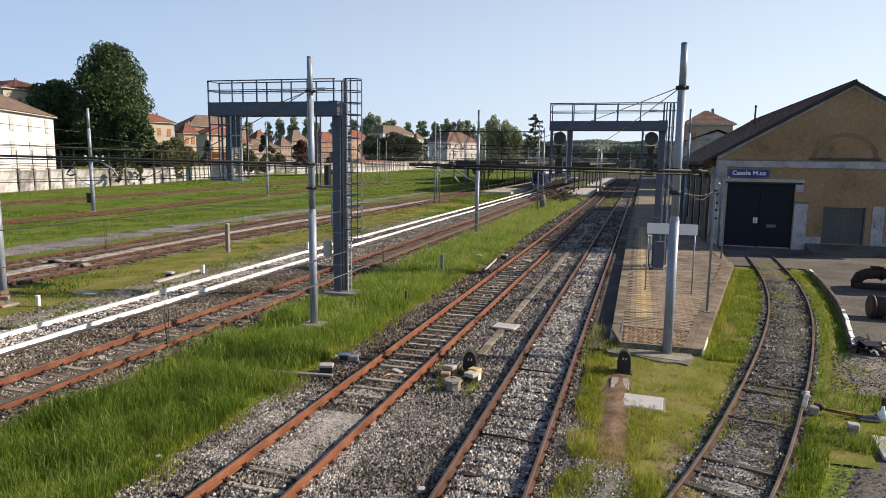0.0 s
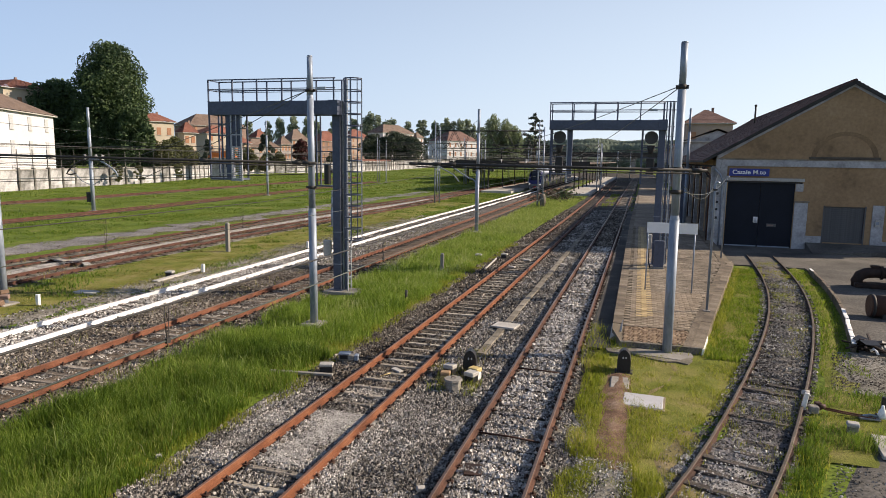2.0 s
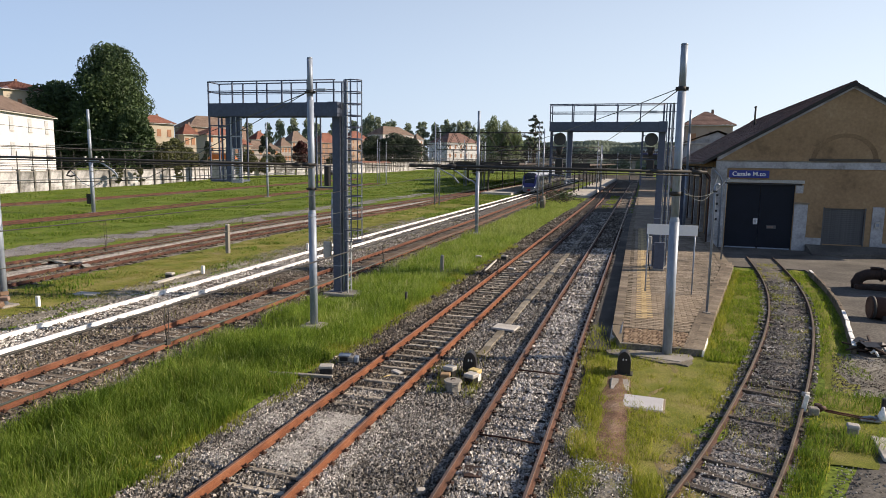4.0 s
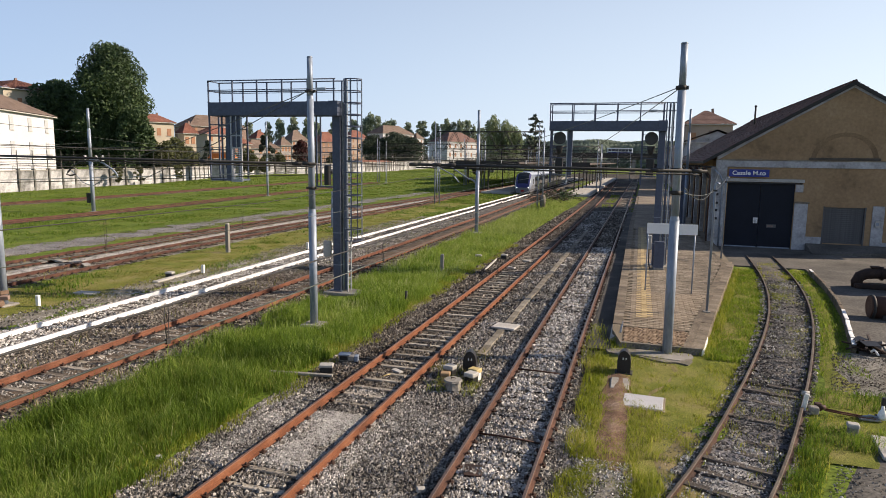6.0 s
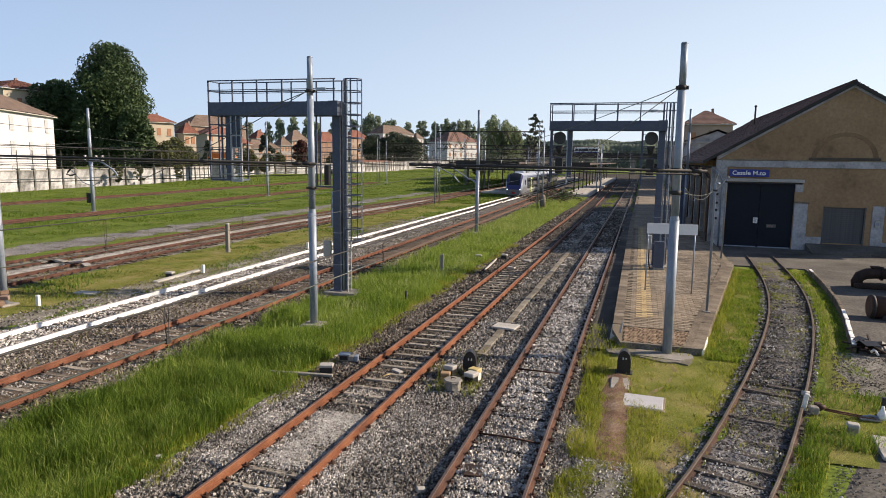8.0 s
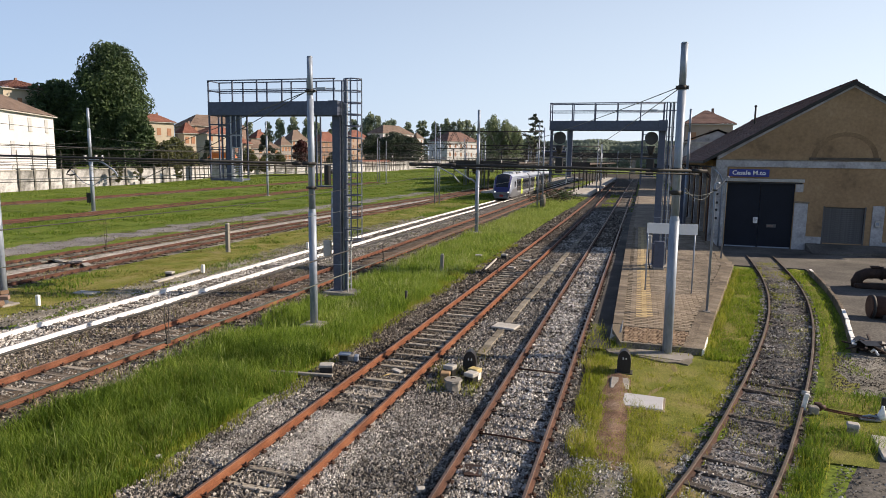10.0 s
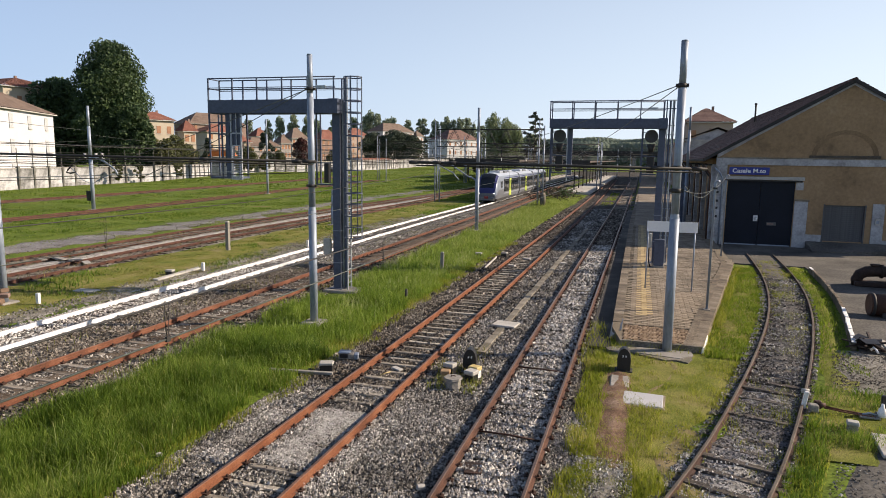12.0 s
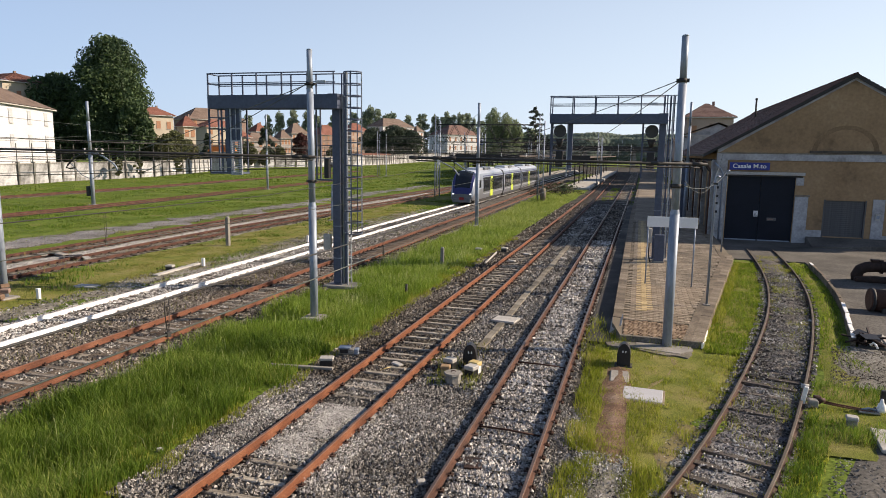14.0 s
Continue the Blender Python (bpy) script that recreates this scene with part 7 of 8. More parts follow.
# cable trough between the main tracks
ct = tagged(new("cable_trough"), "weathered concrete cable trough with separate lids", "cable trough", "", "structure")
lid = mesh_of("trough_lid", Geo().box(-0.125, -0.48, -0.05, 0.125, 0.48, 0.03, 0.01), TROUGH)
y = 19.2
while y < 56:
    part("trough_lid", lid, None, ct, "", pose(-4.42 + 0.004 * (y - 19) + RNG.uniform(-0.02, 0.02), y, RNG.uniform(-0.012, 0.012), RNG.uniform(-1, 1), RNG.uniform(-1, 1), RNG.uniform(-1.5, 1.5)))
    y += 0.985
cs = thing("concrete_slab", "pale flat concrete slab across the cable trough", "slab", (-4.32, 22.1, 0.02), -8)
part("slab", Geo().box(-0.42, -0.35, 0, 0.42, 0.35, 0.07, 0.015), PALECON, cs)

# duct covers and manhole before the platform
dc = tagged(new("duct_covers"), "line of reddish and grey concrete duct slabs sunk in grass", "duct", "", "structure")
bed("grit_patch", lambda y: -1.02 + 0.012 * (y - 9), lambda y: 0.22 + 0.012 * (y - 9), 7.6, 13.6, DIRT, "grey grit in the open end of the duct line", 0.026, 0.10, 0.25)
for i in (4, 10):
    y = 8.2 + i * 0.92
    g = Geo().box(-0.24, -0.45, -0.08, 0.26, 0.45, 0.032 + RNG.uniform(-0.014, 0.01) - (0.02 if i < 5 else 0), 0.03)
    part("duct_slab", g, REDCON if 4 < i < 10 else CONCRETE, dc, "", pose(-0.42 + 0.012 * i, y, 0, RNG.uniform(-1, 1), RNG.uniform(-1.5, 1.5), RNG.uniform(-1.5, 1.5)))
bed("soil_patch", lambda y: -1.02 + 0.012 * (y - 9), lambda y: 0.24 + 0.012 * (y - 9), 12.2, 18.0, REDSOIL, "reddish earth lying over the duct slabs", 0.036, 0.10, 0.22)
mh = thing("manhole_cover", "pale square concrete manhole cover set in grass", "manhole cover", (0.30, 16.2, 0), -3)
part("frame", Geo().box(-0.52, -0.50, -0.1, 0.52, 0.50, 0.008, 0.012), RAKEGREY, mh)
part("cover", Geo().box(-0.47, -0.44, 0.0, 0.47, 0.44, 0.03, 0.012), MANHOLE, mh)

# kerb of the yard
kb = tagged(new("yard_kerb"), "stone kerb with a flaking white painted top along the siding", "kerb", "", "structure")
kst = mesh_of("kerb_stone", Geo().box(-0.075, -0.47, -0.15, 0.075, 0.47, 0.24, 0.025), KERBTAN)
ktop = mesh_of("painted_top", Geo().box(-0.068, -0.455, 0.235, 0.068, 0.455, 0.262, 0.012), WHITEPAINT)
y = 23.4
while y < 38.9:
    a = -math.degrees(math.atan(kerb_line(y + 0.5) - kerb_line(y - 0.5)))
    ks = part("kerb_stone", kst, None, kb, "", pose(kerb_line(y), y, RNG.uniform(-0.03, 0.01), RNG.uniform(-1, 1), RNG.uniform(-2, 2), a + RNG.uniform(-2, 2)))
    if y < 28.2 or y > 37.8:
        part("painted_top", ktop, None, ks, "flaking white painted top")
    y += 0.97 * math.cos(radians(a))

# lever, lamp box and scrap by the siding
lv = thing("switch_lever", "white-ended switch lever with a rod lying beside the siding", "switch lever", (3.98, 16.85, 0), 0)
part("lever_bar", Geo().box(-0.05, -0.03, 0.02, 0.05, 0.03, 0.46, 0.012), WHITEPAINT, lv, "flaking white painted lever bar", pose(-0.02, 0, 0.0, 8, 6, 0))
part("lever_head", Geo().cyl((-0.07, 0.02, 0.44), (0.09, 0.02, 0.44), 0.055, 0.055, 10), PALECON, lv)
part("stand", Geo().box(0.10, -0.14, -0.02, 0.30, 0.06, 0.16, 0.02), CONCRETE, lv, "small concrete block")
part("pivot", Geo().cyl((0.30, 0.0, 0.12), (0.46, 0.05, 0.14), 0.07, 0.05, 10).box(0.24, 0.05, 0.02, 0.40, 0.20, 0.20, 0.02), RUSTDARK, lv, "rusty pivot")
for k, y in enumerate((0.02, -0.10)):
    part("rod", Geo().tube([(0.42, y + 0.05, 0.10), (0.8, y, 0.07), (1.25, y - 0.06, 0.05), (1.45, y - 0.08, 0.05)], 0.020, 6), RUSTMID, lv, "thin rusty pull rod")
part("crank_plate", Geo().box(1.12, -0.22, 0.0, 1.55, 0.0, 0.05, 0.015), CONCRETE, lv, "grey crank plate")
part("crank", Geo().tube([(1.2, -0.1, 0.06), (1.34, -0.14, 0.12), (1.5, -0.1, 0.08)], 0.028, 6), GALV, lv)
part("far_stand", Geo().box(1.62, 0.06, 0.0, 1.74, 0.16, 0.50, 0.02).box(1.54, 0.04, 0.0, 1.86, 0.22, 0.06, 0.015), BLACK, lv, "black lever stand")
part("far_weight", Geo().lathe([(0.0, 0.34), (0.03, 0.33), (0.045, 0.24), (0.075, 0.20), (0.10, 0.10), (0.085, 0.02), (0.0, 0.0)], (1.60, -0.08, 0.02), 12), WHITEPAINT, lv, "white painted counterweight")
lidded_box("small white lamp box in the weeds", 4.70, 15.72, -8, 0.20, 0.18, 0.24, PALECON, CONCRETE)
sl = thing("concrete_slab", "pale flat concrete slab beside the siding", "slab", (5.45, 14.95, 0.0), -6)
part("slab", Geo().box(-0.5, -0.6, 0, 0.5, 0.6, 0.08, 0.015), PALECON, sl)


def rust_pipe():
    """A large bent pipe lying on the yard."""
    t = thing("rusty_pipe", "large bent rusty iron pipe lying on the yard", "scrap metal", (11.7, 35.4, 0.02), -6)
    part("bend", Geo().tube([(-1.52, 0, 0.0), (-1.56, 0, 0.28), (-1.46, 0, 0.52), (-1.2, 0, 0.67), (-0.8, 0, 0.72), (0.4, 0, 0.72), (1.8, 0, 0.72), (3.0, 0, 0.70)], 0.26, 16), RUSTBLACK, t, "bent rusty pipe")
    part("flange", Geo().cyl((-0.62, 0, 0.72), (-0.52, 0, 0.72), 0.33, 0.33, 16), RUSTBLACK, t)
    part("lug", Geo().box(-1.05, -0.14, 0.95, -0.65, 0.14, 1.06, 0.03), RUSTBLACK, t)
    part("cradle", Geo().box(-1.7, -0.5, 0.0, 3.0, 0.3, 0.22, 0.04), RUSTBLACK, t)
    part("prop", Geo().box(0.2, -0.2, 0.22, 0.5, 0.2, 0.6, 0.02), DARKIRON, t)
    # Upright shell outside the view, added only for its long shadow.
    part("shadow_caster", Geo().lathe([(0.0, 2.62), (0.6, 2.58), (0.95, 2.40), (1.02, 2.2), (1.02, 0.1), (0.9, 0.0)], (1.4, 0.3, 0.0), 24), RUSTDARK, t, "unseen upright shell added to cast a shadow over the yard")


def rust_tank():
    t = thing("rusty_tank", "brown rusty tank lying on a frame on the yard", "scrap metal", (10.3, 28.4, 0.02), 0)
    part("shell", Geo().cyl((-1.7, 0, 0.44), (2.4, 0, 0.44), 0.42, 0.42, 22), RUSTDARK, t, "rusty brown tank shell")
    for x in (-1.6, 0.2, 1.8):
        part("band", Geo().cyl((x - 0.05, 0, 0.44), (x + 0.05, 0, 0.44), 0.45, 0.45, 22), DARKIRON, t)
    for x in (-1.2, 1.4):
        part("saddle", Geo().box(x - 0.12, -0.4, -0.02, x + 0.12, 0.4, 0.2, 0.02), DARKIRON, t)


rust_pipe()
rust_tank()
bat = thing("scrap_heap", "heap of black bars and torn sheet on the gravel", "scrap metal", (7.05, 23.0, 0.04), -30)
for i in range(11):
    a = i * 0.8
    part("bar", Geo().box(-0.5, -0.035, 0, 0.5, 0.035, 0.05, 0.01), RUSTBLACK, bat, "", pose(0.22 * math.cos(a), 0.25 * math.sin(a), 0.03 * i, 8 * (i % 3), 14 * (i % 2) - 5, 47 * i))
for i, (x, y, a) in enumerate(((0.3, 0.1, 20), (-0.2, 0.3, 75), (0.05, -0.2, 130))):
    sheet = Geo().add([(-0.45, -0.3, 0), (0.0, -0.34, 0.14), (0.42, -0.25, 0.03), (-0.4, 0.25, 0.05), (0.05, 0.3, 0.2), (0.5, 0.28, 0.06),
                       (-0.45, -0.3, 0.012), (0.0, -0.34, 0.152), (0.42, -0.25, 0.042), (-0.4, 0.25, 0.062), (0.05, 0.3, 0.212), (0.5, 0.28, 0.072)],
                      [(0, 3, 4, 1), (1, 4, 5, 2), (6, 7, 10, 9), (7, 8, 11, 10), (0, 1, 7, 6), (1, 2, 8, 7), (3, 9, 10, 4), (4, 10, 11, 5), (0, 6, 9, 3), (2, 5, 11, 8)])
    part("torn_sheet", sheet, BLACK, bat, "torn black roofing sheet", pose(x, y, 0.12 + 0.05 * i, 12 - 9 * i, 10, a) @ Matrix.Diagonal((0.75, 0.75, 0.9, 1)))
part("rag", Geo().tube([(0.2, -0.45, 0.10), (0.27, -0.42, 0.2), (0.34, -0.46, 0.16), (0.42, -0.5, 0.06)], 0.035, 6), WHITEPAINT, bat, "white torn rag")

# brush pile and pipe beside the yard mast
br = thing("brush_pile", "pile of cut dark branches and weeds by the tracks", "brush", (-12.6, 108, 0))
bg = Geo()
for i in range(320):
    x, y = RNG.normal(0, 1.6), RNG.normal(-6, 5)
    z = max(0.1, 1.5 - abs(x) * 0.45) * RNG.random()
    a, l = RNG.random() * 6.28, RNG.uniform(0.6, 1.7)
    bg.cyl((x, y, z), (x + l * math.cos(a), y + l * math.sin(a), max(0.05, z + RNG.uniform(-0.5, 0.5))), 0.05, 0.03, 4)
tagged(part("brushwood", bg, TWIG, br), kind="stuff")
part("leaves", crown_mesh("leaves", [(RNG.normal(0, 1.4), RNG.normal(-6, 5), 0.5, 0.8) for _ in range(16)], 0.18, 450, LEAFDARK, 77), None, br)
cp = thing("concrete_pipe", "short pale concrete pipe standing by the mast", "pipe", (-11.75, 81.8, 0), 15)
part("pipe", Geo().cyl((-0.25, 0, 0.82), (0.25, 0, 0.82), 0.82, 0.82, 24), TROUGH, cp)
# Solid dark plug: the shade inside the hollow pipe, given as colour.
part("bore_shade", Geo().cyl((-0.27, 0.0, 0.82), (0.27, 0.0, 0.82), 0.6, 0.6, 20), DARKIRON, cp)
rb = thing("slab_heap", "low heap of flat grey concrete slabs between disused tracks", "rubble", (-29.4, 27.2, 0), -4)
for i in range(9):
    part("slab", Geo().box(-0.42, -0.17, 0, 0.42, 0.17, 0.06, 0.015), (CONCRETE, RUSTBLACK, PALECON)[i % 3], rb, "", pose(-1.4 + 0.36 * i, RNG.normal(0, 0.25), 0.03 + 0.035 * (i % 4), RNG.uniform(-6, 6), RNG.uniform(-6, 6), RNG.uniform(-35, 35)))
rp = thing("stone_heap", "reddish broken brick heap at the foot of a mast", "brick rubble", (-23.3, 18.2, 0))
for i in range(14):
    part("brick", Geo().box(-0.16, -0.1, 0, 0.16, 0.1, 0.16, 0.02), REDCON if i % 3 else BRICKRED, rp, "", pose(RNG.normal(0, 0.22), RNG.normal(0, 0.22), 0.16 * (i % 4), RNG.uniform(-15, 15), RNG.uniform(-15, 15), RNG.uniform(0, 180)))


# ---- small loose things along the tracks ----
def loose_plate(label, x, y, rz, w, d, h, material, z=0.0, tilt=0.0, name="concrete_plate", cat="plate"):
    t = thing(name, label, cat, (x, y, z), rz, "loose pieces beside the tracks")
    part("plate", Geo().box(-w / 2, -d / 2, -0.03, w / 2, d / 2, h, min(0.012, h / 3)), material, t, "", pose(0, 0, 0, tilt, tilt * 0.5, 0))


for x, y in ((-6.59, 34.9), (-6.19, 37.6), (-2.6, 39.3), (-2.59, 37.1)):
    loose_plate("small pale concrete plate lying between the rails", x, y, RNG.uniform(-20, 20), 0.42, 0.26, 0.05, PALECON, 0.02)
for x, y in ((-4.0, 36.8), (-3.95, 39.6), (-9.2, 66.2), (-4.4, 62.2)):
    loose_plate("pale broken concrete piece in the ballast edge", x, y, RNG.uniform(-60, 60), 0.34, 0.19, 0.07, PALECON, 0.0, 9)
loose_plate("flat pale concrete slab in thin grass", -22.3, 21.7, 6, 0.95, 0.5, 0.05, PALECON)
loose_plate("pale concrete strip beside the white rails", -21.48, 26.4, 4, 0.30, 3.4, 0.05, PALECON)
loose_plate("pale board lying across a sleeper", -6.22, 16.4, -28, 0.34, 0.15, 0.022, PALECON, 0.02, 3)
loose_plate("brown rusty plate lying beside the rail", -2.78, 11.4, 12, 0.34, 0.40, 0.02, RUSTBLACK, 0.0, 4, "rusty_plate", "scrap metal")
loose_plate("pale stone lump in the ballast", -3.48, 10.4, 30, 0.15, 0.11, 0.05, PALECON, 0.0, 6, "stone", "stone")
loose_plate("pale stone lump at the grass edge", -8.75, 10.0, 30, 0.11, 0.07, 0.04, PALECON, 0.0, 6, "stone", "stone")
loose_plate("weathered white timber rod beside the track", -7.92, 35.7, 3.6, 0.08, 4.0, 0.06, PALECON, 0.0, 0, "timber_rod", "timber")
peg = thing("marker_peg", "short dark peg at the grass edge", "peg", (-9.08, 24.9, 0))
part("peg", Geo().cyl((0, 0, -0.1), (0.03, 0, 0.45), 0.06, 0.05, 10), DARKIRON, peg)
yr = thing("bent_rod", "thin bent yellow rod lying on a sleeper", "rod", (-6.3, 15.75, 0.03), 20)
part("rod", Geo().tube([(-0.16, 0, 0.0), (0.0, 0.03, 0.05), (0.12, 0.16, 0.04)], 0.014, 6), YELLOW, yr)
for y0 in (17.6, 13.0):
    pr = thing("point_rod", "thin rusty signal rod crossing the ballast", "rod", (-2.4, y0, 0.03), -4)
    part("rod", Geo().tube([(-0.66, 0, 0.0), (0.0, 0.0, 0.02), (0.66, 0, 0.0)], 0.022, 6), RUSTDARK, pr)


# ---- loose stones ----
def stones(name, label, areas, density, size, seed, material=STONE, fade=None, clear=(), z0=0.005, hole=None):
    """Angular stones, each an uneven splinter of its own turn and size, its underside in the bed."""
    rng = np.random.default_rng(seed)
    base = np.array([(1.0, -0.8, -0.45), (0.9, 0.85, -0.45), (-0.95, 0.8, -0.45), (-0.9, -0.9, -0.45), (0.5, 0.1, 0.62), (-0.5, -0.05, 0.62)])
    tri = np.array([(0, 1, 4), (1, 2, 5), (1, 5, 4), (2, 3, 5), (3, 0, 4), (3, 4, 5)])
    pts = []
    for x0, x1, y0, y1 in areas:
        n = int(max(0.0, x1(0.5 * (y0 + y1)) - x0(0.5 * (y0 + y1))) * (y1 - y0) * density)
        y = y0 + (y1 - y0) * rng.random(n)
        if fade:
            y = y0 + (y1 - y0) * rng.random(n) ** fade
        u = rng.random(n)
        a = np.array([x0(v) for v in y])
        b = np.array([x1(v) for v in y])
        pts.append(np.stack([a + (b - a) * u, y], 1))
    p = np.concatenate(pts)
    if hole:
        x0, x1, y0, y1 = hole
        p = p[~((p[:, 0] > x0) & (p[:, 0] < x1) & (p[:, 1] > y0) & (p[:, 1] < y1) & (rng.random(len(p)) < 0.92))]
    for path, start, pitch, chance in clear:
        off = (p[:, 1] - start + pitch / 2) % pitch - pitch / 2
        ax = np.abs(p[:, 0] - np.array([path(v) for v in p[:, 1]]))
        on = (np.abs(off) < 0.115) & (ax < 0.68)
        hide = (np.abs(off) < 0.125) & (ax < 1.3)
        drop = (on & (rng.random(len(p)) < chance)) | (np.abs(ax - 0.7525) < 0.085)
        p = np.concatenate([p, np.where(hide, 0.045, 0.0)[:, None]], 1)[~drop] if p.shape[1] == 2 else np.concatenate([p[:, :2], np.maximum(p[:, 2], np.where(hide, 0.045, 0.0))[:, None]], 1)[~drop]
    if p.shape[1] == 2:
        p = np.concatenate([p, np.zeros((len(p), 1))], 1)
    n = len(p)
    shapes = base[None] * (1 + rng.uniform(-0.3, 0.35, (40, 6, 1))) + rng.uniform(-0.3, 0.3, (40, 6, 3)) * np.array([1, 1, 0.7])[None, None] * (1 + 0.5 * (np.arange(6) > 3))[None, :, None]
    v = shapes[rng.integers(0, 40, n)]
    s = size * (0.55 + 0.9 * rng.random((n, 1, 1)) ** 1.5) * rng.uniform(0.65, 1.2, (n, 1, 3))
    v = v * s
    a = rng.random(n) * 6.283
    c, sn = np.cos(a)[:, None], np.sin(a)[:, None]
    x = v[:, :, 0] * c - v[:, :, 1] * sn
    y = v[:, :, 0] * sn + v[:, :, 1] * c
    z = v[:, :, 2] * 1.05 + rng.uniform(-0.012, 0.018, (n, 1)) + z0
    vv = np.stack([x + p[:, :1], y + p[:, 1:2], z + p[:, 2:3]], 2).reshape(-1, 3)
    tt = (tri[None] + (np.arange(n) * 6)[:, None, None]).reshape(-1, 3)
    return tagged(part(name, soup(name, vv, tt, material), None, None, label), "", "ballast", kind="stuff")


K = lambda v: (lambda y: v)
for a, b, n, size, k in ((8.4, 15, 1080, 0.0265, 1), (15, 26, 450, 0.0355, 2), (26, 46, 130, 0.051, 3), (46, 80, 34, 0.082, 4)):
    stones("ballast_stones", "angular dark and pale grey ballast stones around a rusty track", [(K(-8.55), K(-5.35), a, b)], n, size, k, STONE if a < 10 else STONEBROWN, z0=-0.04, clear=((line_a, -6, 0.6, 0.9 if a < 10 else 0.97),), hole=(-7.0, -5.55, 10.7, 12.8))
    stones("ballast_stones", "angular grey ballast stones between the two main tracks", [(K(-5.35), K(-3.25), a, b), (K(-1.55), K(-0.85 if a < 10 else -1.38), a, b)], n, size, k + 30, STONE, z0=-0.04)
    stones("ballast_stones", "pale grey ballast stones between the rails of the platform track", [(K(-3.25), K(-1.55), a, b)], n, size, k + 10, STONEPALE if a < 46 else STONEBROWN, z0=-0.04, clear=((line_b, -6, 0.6, 0.25),))
stones("fine_grit", "pale fine grit spilt about the rusty rails", [(K(-6.95), K(-5.58), 10.3, 13.2), (K(-8.0), K(-7.12), 10.2, 12.8), (K(-5.5), K(-5.0), 9.4, 12.4)], 1150, 0.017, 51, STONEPALE, z0=0.012)
stones("ballast_stones", "pale ballast stones around the white rails", [(lambda y: line_c(y) - 1.5, lambda y: line_c(y) + 1.15, 12, 36)], 240, 0.037, 52, STONEPALE, z0=-0.045, clear=((line_c, -6, 0.6, 0.3),))
stones("ballast_stones", "angular grey ballast stones around the yard tracks", [(lambda y: line_c(y) + 1.0, lambda y: line_d(y) - 0.7, 9, 32), (lambda y: line_d(y) + 0.72, lambda y: line_d(y) + 1.95, 9, 32)], 240, 0.039, 4, STONEBROWN, z0=-0.045, clear=((line_c, -6, 0.6, 0.5), (line_d, -6, 0.6, 0.85)))
stones("ballast_stones", "angular grey ballast stones around the yard tracks", [(lambda y: line_c(y) - 1.5, lambda y: line_d(y) - 0.7, 32, 70)], 62, 0.052, 24, z0=-0.045, clear=((line_c, -6, 0.6, 0.5), (line_d, -6, 0.6, 0.6)))
stones("ballast_stones", "spread grey gravel beside the disused tracks", [(K(-37.8), K(-34.4), 26, 64), (lambda y: line_e(y) - 1.6, lambda y: line_e(y) + 0.9, 20, 60), (lambda y: line_f(y) - 0.9, lambda y: line_f(y) + 1.2, 20, 60)], 60, 0.030, 25, STONEBROWN, z0=-0.03, clear=((line_e, 12, 0.6, 0.6), (line_f, 12, 0.6, 0.6)))
for a, b, n, size, stone in ((9, 14.2, 950, 0.0195, STONEPALE), (14.2, 18.6, 760, 0.0215, STONE), (18.6, 25, 520, 0.026, STONE), (25, 36, 200, 0.034, STONE)):
    stones("ballast_stones", "angular grey ballast stones along the siding", [(lambda y: line_s(y) - 1.1, lambda y: line_s(y) + 0.95, a, b)], n, size, int(a) + 60, stone, z0=-0.04 if a < 18 else 0.012, clear=((line_s, 8, 0.66, 0.8),))
stones("gravel_heap", "spilt grey gravel at the end of the kerb", [(lambda y: line_s(y) + 1.3, K(9.5), 18.4, 22.6), ], 260, 0.018, 6, STONEBROWN, z0=-0.004)
stones("gravel_scatter", "thin gravel trodden into the grass and the duct line", [(K(0.6), lambda y: line_s(y) - 0.8, 11.5, 15.0), (lambda y: line_s(y) + 1.6, K(6.5), 9, 14.0)], 120, 0.016, 7, STONE, z0=-0.012)
stones("gravel_scatter", "pale gravel in the open end of the duct line", [(K(-0.98), K(0.10), 8.8, 12.6)], 900, 0.018, 17, STONEPALE, z0=0.02)
stones("ballast_stones", "pale gravel spread beside the white rails", [(lambda y: line_c(y) - 3.4, lambda y: line_c(y) - 1.4, 14, 60)], 70, 0.032, 8, STONE, z0=-0.025)
stones("ballast_stones", "sparse stones on earth between the rusty rails", [(lambda y: line_d(y) - 0.7, lambda y: line_d(y) + 0.7, 9, 34)], 220, 0.029, 9, z0=-0.03, clear=((line_d, -6, 0.6, 0.97),))


# ---- grass ----
BARE = ((0.75, 18.9, 0.4), (1.05, 18.1, 0.35), (0.5, 17.6, 0.25), (1.1, 17.0, 0.25), (0.15, 18.6, 0.2), (-0.45, 17.6, 0.35), (-0.5, 16.8, 0.35), (0.9, 15.2, 0.25), (0.8, 13.6, 0.35), (0.5, 12.6, 0.3), (-12.3, 25.2, 0.95), (-10.83, 20.1, 0.55), (-9.95, 32.8, 0.3), (-12.64, 51.0, 0.6), (-24.2, 34.3, 0.3))


